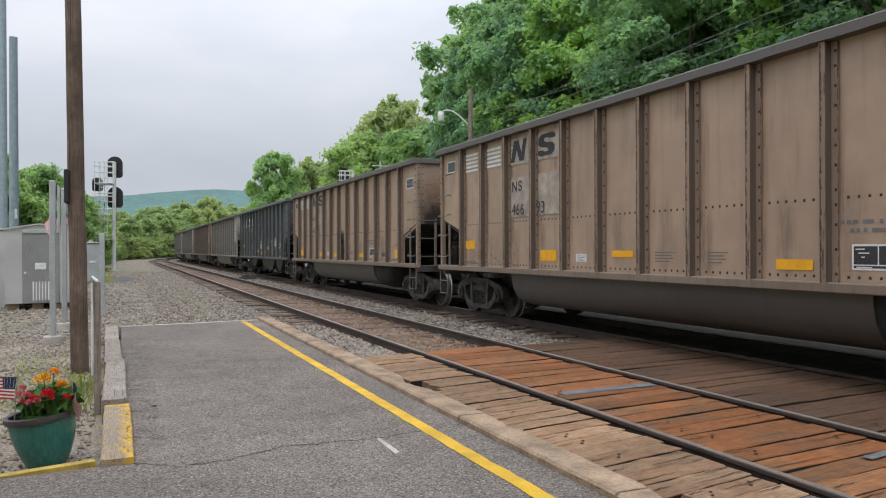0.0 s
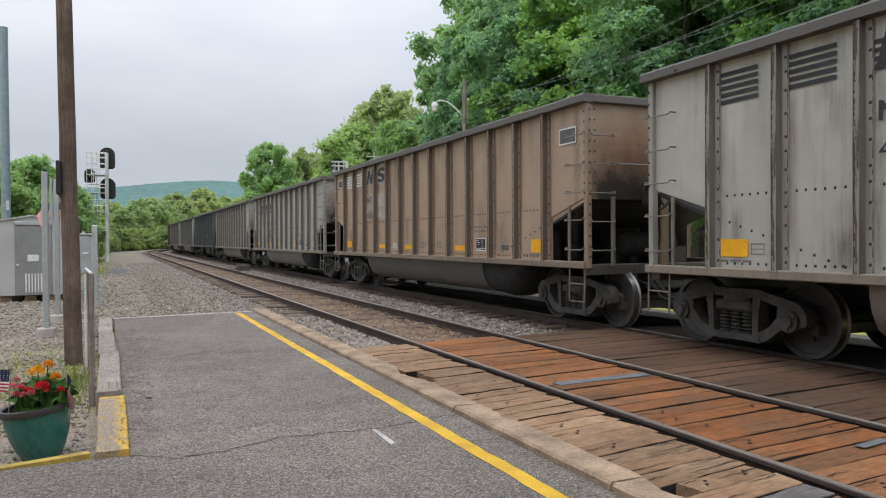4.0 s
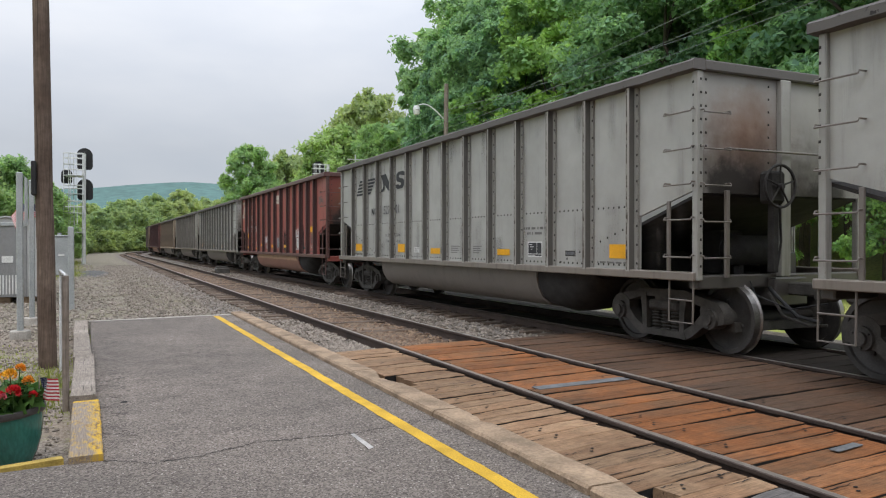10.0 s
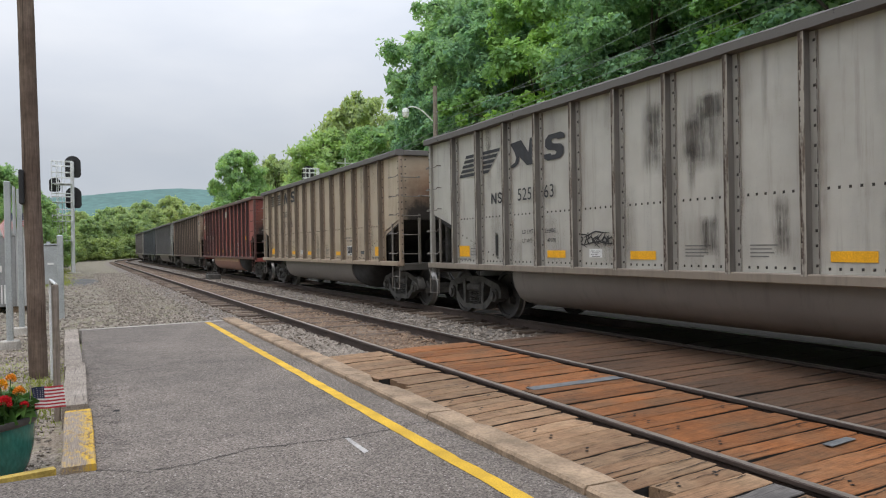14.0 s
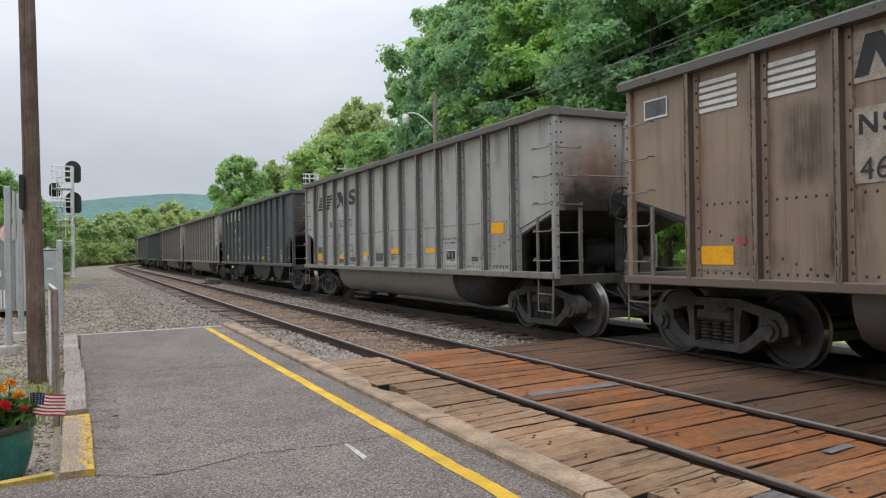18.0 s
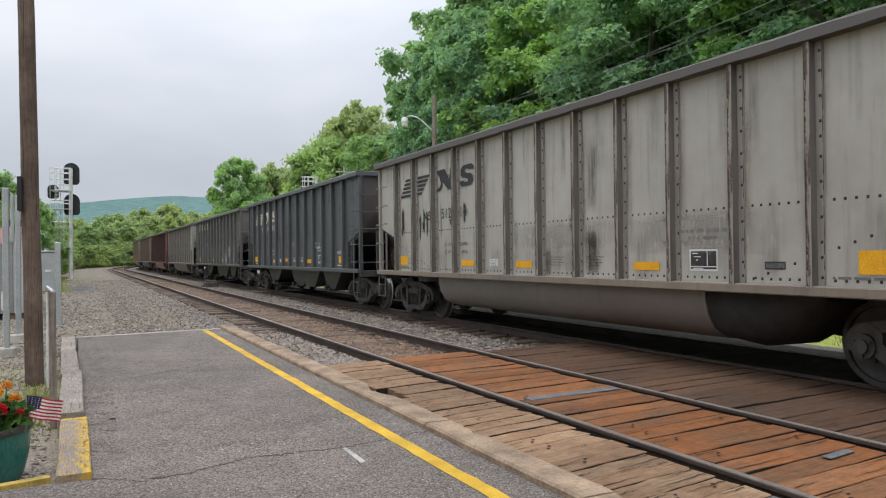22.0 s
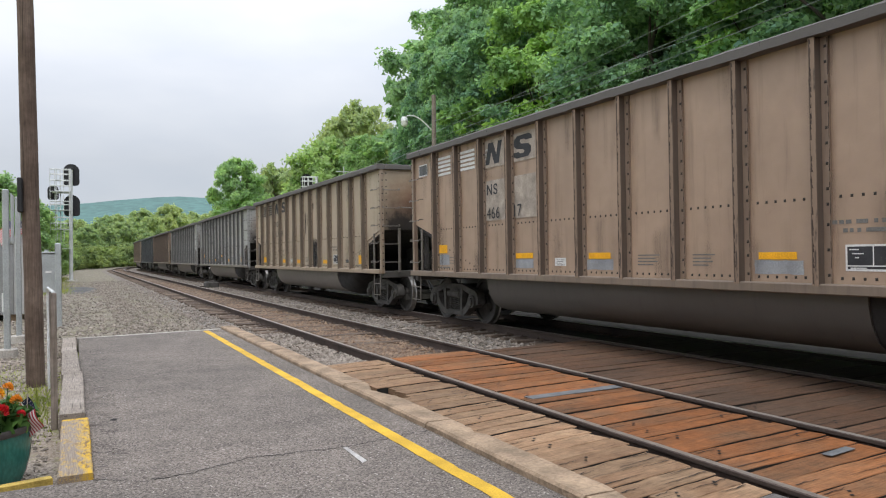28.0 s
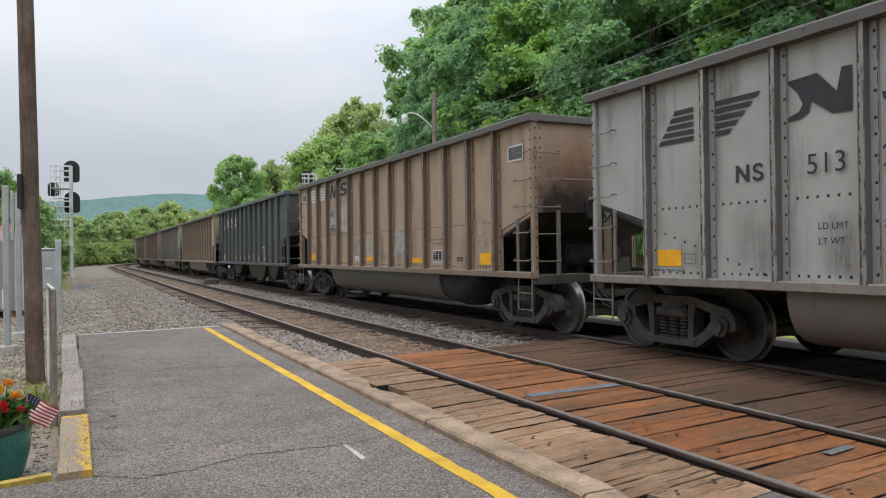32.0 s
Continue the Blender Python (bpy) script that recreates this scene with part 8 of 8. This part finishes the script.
def build_shed():
    t = thing("equipment_shed", "grey metal equipment shed with a gabled roof on concrete blocks", "shed")
    x0, x1, y0, y1, z0, z1 = -6.78, -5.10, 23.4, 26.6, -0.02, 2.02
    part("wall", Shape().prism([(x0, z0), (x1, z0), (x1, z1), ((x0 + x1) / 2, z1 + 0.13), (x0, z1)], 1, y0, y1), M["shed"], t)
    rf = Shape()
    xm = (x0 + x1) / 2
    rf.prism([(x0 - 0.05, z1 - 0.01), (xm, z1 + 0.14), (x1 + 0.05, z1 - 0.01), (x1 + 0.05, z1 + 0.03), (xm, z1 + 0.18), (x0 - 0.05, z1 + 0.03)], 1, y0 - 0.06, y1 + 0.06)
    part("roof", rf, M["shed"], t)
    d = part("door", Shape().box((-6.36, y0 - 0.03, -0.02), (-5.45, y0 - 0.004, 1.9), chamfer=0.01), M["shed_dark"], t, "grey metal door")
    part("door_lintel", Shape().box((-6.36, y0 - 0.06, 1.92), (-5.45, y0 - 0.004, 2.02), chamfer=0.01), M["galvanised"], t)
    part("notice", Shape().box((-6.05, y0 - 0.042, 0.92), (-5.78, y0 - 0.032, 1.1)), M["white"], d, "white notice plate")
    for i in range(6):
        part("vent_slat", Shape().box((-6.11 + 0.075 * i, y0 - 0.05, 0.06), (-6.075 + 0.075 * i, y0 - 0.032, 0.58)), M["white"], d)
    part("door_knob", Shape().lathe([(0.0, -0.05), (0.03, -0.045), (0.03, -0.01), (0.012, 0.0)], 1, 12, (-6.29, y0 - 0.03, 0.83)), M["alu"], d)
    for x in (-6.6, -6.0, -5.4):
        for y in (23.7, 26.2):
            part("block", Shape().box((x - 0.14, y - 0.2, -0.3), (x + 0.14, y + 0.2, -0.03), chamfer=0.01), M["concrete"], t, "concrete support block")
    # its neighbour, mostly out of view
    t = thing("equipment_shed", "second grey metal equipment shed", "shed")
    part("wall", Shape().box((-9.2, 25.2, -0.25), (-6.98, 28.5, 2.05), chamfer=0.02), M["shed"], t)
    part("roof", Shape().box((-9.25, 25.15, 2.052), (-6.94, 28.55, 2.1), chamfer=0.01), M["shed"], t)
    t = thing("relay_cabinet", "small light grey trackside cabinet on a post", "cabinet")
    part("case", Shape().box((-4.72, 21.6, 0.62), (-4.36, 22.0, 1.62), chamfer=0.02), M["galvanised"], t)
    part("cap", Shape().box((-4.75, 21.57, 1.622), (-4.33, 22.03, 1.66), chamfer=0.01).tube((-4.6, 21.8, 1.66), (-4.6, 21.8, 1.72), 0.05, n=10), M["galvanised"], t)
    part("label_plate", Shape().box((-4.62, 21.585, 1.12), (-4.48, 21.598, 1.17)), M["white"], t)
    part("post", Shape().box((-4.6, 21.75, -0.3), (-4.5, 21.85, 0.62), chamfer=0.01), M["rust_steel"], t)
    flag(pose(-5.0, 16.2, 2.2, 0, 20, 150), 0.34, 0.26, 0.5, 0, "striped flag hanging between the signposts")
    flag(pose(-4.85, 16.6, 2.22, 0, 0, 20), 0.35, 0.26, 0.9, 0, "limp striped flag hanging between the signposts")


def build_masts():
    for x, y, r, top in ((-8.3, 35.0, 0.19, 14.0), (-8.03, 36.2, 0.19, 10.5)):
        t = thing("steel_mast", "tall blue-grey steel tube mast", "mast", "steel masts")
        part("tube", Shape().tube((x, y, GROUND_Z), (x, y, top), r, r * 0.85, 20).mesh("tube", smooth=True), M["blue_steel"], t)
        part("base_plate", Shape().box((x - 0.3, y - 0.3, GROUND_Z), (x + 0.3, y + 0.3, GROUND_Z + 0.12), chamfer=0.02), M["concrete"], t)
        if x > -8.2:
            part("tag", Shape().box((x + 0.04, y - r - 0.012, 2.8), (x + 0.13, y - r + 0.02, 3.2)), M["white"], t)


def signal_head(parent, x, y, z0, z1, r):
    """A signal head seen from behind: black backing with a round top, case and hoods on its far side."""
    pts = [(x + r * math.cos(a), z1 - r + r * math.sin(a)) for a in [math.pi * q / 16 for q in range(17)]]
    c = 0.45 * r
    for cx, a0 in ((x - r + c, math.pi), (x + r - c, 1.5 * math.pi)):
        pts += [(cx + c * math.cos(a0 + math.pi / 2 * q / 5), z0 + c + c * math.sin(a0 + math.pi / 2 * q / 5)) for q in range(6)]
    hd = part("signal_head", Shape().prism(pts, 1, y, y + 0.03), M["black"], parent, "black signal head with round-topped backing")
    part("case", Shape().box((x - 0.16, y - 0.16, z0 + 0.25), (x + 0.16, y - 0.004, z1 - 0.25), chamfer=0.03), M["black"], hd)
    n = 3 if z1 - z0 > 1.3 else 2
    for i in range(n):
        zz = z0 + (z1 - z0) * (i + 0.8) / (n + 0.6)
        part("lens", Shape().lathe([(0.0, 0.05), (0.11, 0.05), (0.12, 0.034)], 1, 16, (x, y, zz)), M["lens"], hd)
        hood = Shape()
        for q in range(9):
            a0, a1 = radians(-20 + 220 * q / 9), radians(-20 + 220 * (q + 1) / 9)
            hood.add([(x + 0.14 * math.cos(a0), y + 0.034, zz + 0.14 * math.sin(a0)), (x + 0.14 * math.cos(a1), y + 0.034, zz + 0.14 * math.sin(a1)),
                      (x + 0.13 * math.cos(a1), y + 0.27, zz + 0.13 * math.sin(a1)), (x + 0.13 * math.cos(a0), y + 0.27, zz + 0.13 * math.sin(a0))], [(0, 1, 2, 3)])
        part("hood", hood, M["black"], hd)
    return hd


def build_signal(x, y, label, far_side=False):
    t = thing("signal_mast", label, "railway signal", "signals")
    part("mast", Shape().tube((x - 0.08, y, GROUND_Z - 0.2), (x, y, 8.3), 0.15, 0.13, 14).mesh("mast", smooth=True), M["alu"], t)
    cg = M["alu"]
    l0, l1, l2 = x - 1.40, x - 1.08, x - 0.72
    # ladder with its cage, beside the mast
    lad = part("ladder", Shape().rod([(l1, y, 2.0), (l1, y, 8.3)], 0.035).rod([(l2, y, 2.0), (l2, y, 8.3)], 0.035), cg, t)
    z = 2.3
    while z < 8.2:
        part("rung", Shape().tube((l1, y, z), (l2, y, z), 0.022, n=6), cg, lad)
        z += 0.40
    for z in (2.30, 3.78, 5.22, 6.62):
        part("platform_deck", Shape().box((l0, y - 0.55, z - 0.04), (x - 0.05, y + 0.25, z), chamfer=0.008), cg, t, "light metal working platform")
    for z in (2.62, 4.22, 4.65, 5.62, 5.86, 7.05, 7.45, 7.92, 8.28):
        part("guard_rail", Shape().rod([(x - 0.1, y + 0.05, z), (l0, y + 0.05, z), (l0, y - 0.55, z), (x + 0.02, y - 0.55, z)], 0.027), cg, t)
    for dx in (l0, l0 + 0.45, l0 + 0.9, x - 0.12):
        part("guard_upright", Shape().rod([(dx, y - 0.55, 2.28), (dx, y - 0.55, 8.28)], 0.024), cg, t)
    if far_side:
        signal_head(t, x - 0.72, y + 0.5, 7.0, 8.6, 0.56)
    else:
        signal_head(t, x + 0.03, y + 0.32, 7.11, 8.78, 0.56)
        signal_head(t, x + 0.05, y + 0.32, 4.78, 6.40, 0.55)
        signal_head(t, x - 1.22, y + 0.32, 6.02, 7.12, 0.38)
        for z in (7.9, 5.6, 6.55):
            part("bracket", Shape().box((x - 0.06 if z != 6.55 else x - 1.25, y, z - 0.05), (x + 0.06, y + 0.31, z + 0.05), chamfer=0.01), cg, t)
    part("base", Shape().box((x - 0.5, y - 0.5, GROUND_Z - 0.2), (x + 0.4, y + 0.5, GROUND_Z + 0.2), chamfer=0.03), M["footing"], t)


def build_lamp():
    t = thing("street_lamp", "street lamp with curved arm on a grey wooden pole", "street lamp")
    bx, by = 15.12, 39.9
    gz = ground_height(bx, by)
    part("pole", Shape().tube((bx, by, gz - 0.3), (bx + 0.05, by - 0.1, 10.85), 0.17, 0.13, 16).mesh("pole", smooth=True), M["pole_grey"], t)
    pts = [(bx - 0.1, by, 8.8)]
    for i in range(1, 9):
        a = i / 8
        pts.append((bx - 0.1 - 1.35 * a, by + 0.55 * a, 8.8 + 0.85 * math.sin(a * 1.9)))
    part("arm", Shape().rod(pts, 0.04, 8), M["alu"], t, "curved white arm")
    hx, hy = pts[-1][0] - 0.12, pts[-1][1] + 0.04
    part("lamp_head", Shape().lathe([(0.0, 0.30), (0.14, 0.28), (0.2, 0.16), (0.22, 0.02), (0.19, 0.0)], 2, 20, (hx, hy, 9.28)).mesh("lamp_head", smooth=True), M["alu"], t)
    part("globe", Shape().lathe([(0.19, 0.0), (0.2, -0.12), (0.15, -0.25), (0.0, -0.3)], 2, 20, (hx, hy, 9.28)).mesh("globe", smooth=True), M["white"], t, "white globe")
    for i, (z0, z1, dx) in enumerate(((8.6, 13.0, -1.0), (8.2, 11.8, -0.5), (7.9, 10.9, 0.2))):
        w = Shape()
        p0, p1 = Vector((bx, by, z0)), Vector((bx + dx, -30, z1 + 0.6))
        q0 = Vector((bx + 1, by + 45, z0 - 0.8))
        line = []
        for j in range(17):
            a = j / 16
            line.append(p0.lerp(p1, a) + Vector((0, 0, -1.6 * 4 * a * (1 - a) * 0.5)))
        w.rod([tuple(p) for p in line], 0.011, 5)
        w.rod([tuple(p0.lerp(q0, j / 8) + Vector((0, 0, -1.2 * 4 * (j / 8) * (1 - j / 8) * 0.5))) for j in range(9)], 0.011, 5)
        solid("overhead_wire", w, M["wire"], "thin dark overhead wire", "wire", "overhead wires")
    w = Shape().rod([tuple(Vector((bx, by, 9.3)).lerp(Vector((bx + 3.0, 14.0, 9.9)), j / 8) + Vector((0, 0, -0.3 * 4 * (j / 8) * (1 - j / 8)))) for j in range(9)], 0.011, 5)
    solid("overhead_wire", w, M["wire"], "thin dark overhead wire", "wire", "overhead wires")
    t = thing("antenna_mast", "thin white mast with a crossarm", "mast")
    part("mast", Shape().tube((16.3, 60, -0.3), (16.3, 60, 8.9), 0.05, n=8), M["alu"], t)
    part("crossarm", Shape().box((15.6, 59.95, 8.45), (17.0, 60.05, 8.53)), M["alu"], t)


def build_trackside():
    t = thing("switch_machine", "low dark switch machine between the tracks", "switch machine")
    part("case", Shape().box((2.2, 41.2, -0.2), (2.9, 42.0, 0.12), chamfer=0.05), M["truck"], t)
    part("lid", Shape().box((2.25, 41.3, 0.122), (2.85, 41.9, 0.18), chamfer=0.03), M["truck"], t)
    part("rod", Shape().rod([(2.2, 41.6, -0.1), (1.5, 41.6, -0.12)], 0.03), M["rust_steel"], t)


def build_patches():
    heap = Shape()
    vs = [(-3.8, 45.0, GROUND_Z + 0.2)]
    for q in range(24):
        a = 6.283 * q / 24
        r = 1 + 0.25 * noise.noise((math.cos(a) * 2, math.sin(a) * 2, 5))
        vs.append((-3.8 + 0.95 * r * math.cos(a), 45.0 + 6.0 * r * math.sin(a), GROUND_Z + 0.11))
    heap.add(vs, [(0, 1 + q, 1 + (q + 1) % 24) for q in range(24)])
    solid("ash_heap", heap.mesh("ash_heap", smooth=True), M["ash"], "low heap of dark grey grit on the gravel", "gravel", kind="stuff")


build_ridge()
build_patches()
build_woods()
build_grass()
build_pole()
build_handrail()
build_sign_posts()
build_planter()
build_shed()
build_masts()
build_signal(-4.33, 63.3, "tall galvanised railway signal with ladder cage and black heads")
build_signal(14.9, 63.3, "railway signal with a white ladder cage behind the train", True)
build_lamp()
build_trackside()


# ---- what moves ----
def motions():
    for k, car, wheels in TRAIN:
        rows = []
        for t in range(0, 33):
            mid = rear_at(k, t) - HALF
            xa, ya, _ = on_line(mid - TRUCK_Y, FAR_C)
            xb, yb, _ = on_line(mid + TRUCK_Y, FAR_C)
            rows.append((float(t), pose((xa + xb) / 2, (ya + yb) / 2, 0, 0, 0, -math.degrees(math.atan2(xb - xa, yb - ya)))))
        walk(car, rows)
        # wheels turn while the car is near
        f0, f1 = None, None
        for f in range(0, 961):
            s = rear_at(k, f / 30) - HALF
            if -8 < s < 34:
                f0 = f if f0 is None else f0
                f1 = f
        if f0 is None or f1 - f0 < 2:
            continue
        s0 = rear_at(k, f0 / 30)
        for ob, w in wheels:
            rows = [(0.0, pose(0, w, WHEEL_R))] if f0 > 0 else []
            for f in range(f0, f1 + 1):
                rows.append((f / 30, pose(0, w, WHEEL_R, math.degrees((s0 - rear_at(k, f / 30)) / WHEEL_R))))
            if f1 < 960:
                rows.append((32.0, rows[-1][1]))
            walk(ob, rows)

    # the small flag turns and dips in the air of the passing train
    gusts = ((0, -72, 40), (1, -72, 40), (2, -55, 12), (3, -72, 45), (6, -70, 40), (9, -70, 40), (10, -62, -5), (12, -60, -10), (13, -38, -14), (14, -34, -6), (17, -26, 0), (19, -20, 8),
             (21, -18, 10), (22, -15, 11), (22.5, -6, 16), (23, 0, 32), (24, 0, 38), (25, 0, 38), (28, -42, 57), (29, -46, 60), (30, -42, 56), (31, -34, 48), (32, -8, 32))
    for cloth in WAVING:
        walk(cloth, [(float(t), pose(0, 0, 0, 0, dip, turn)) for t, turn, dip in gusts])


motions()
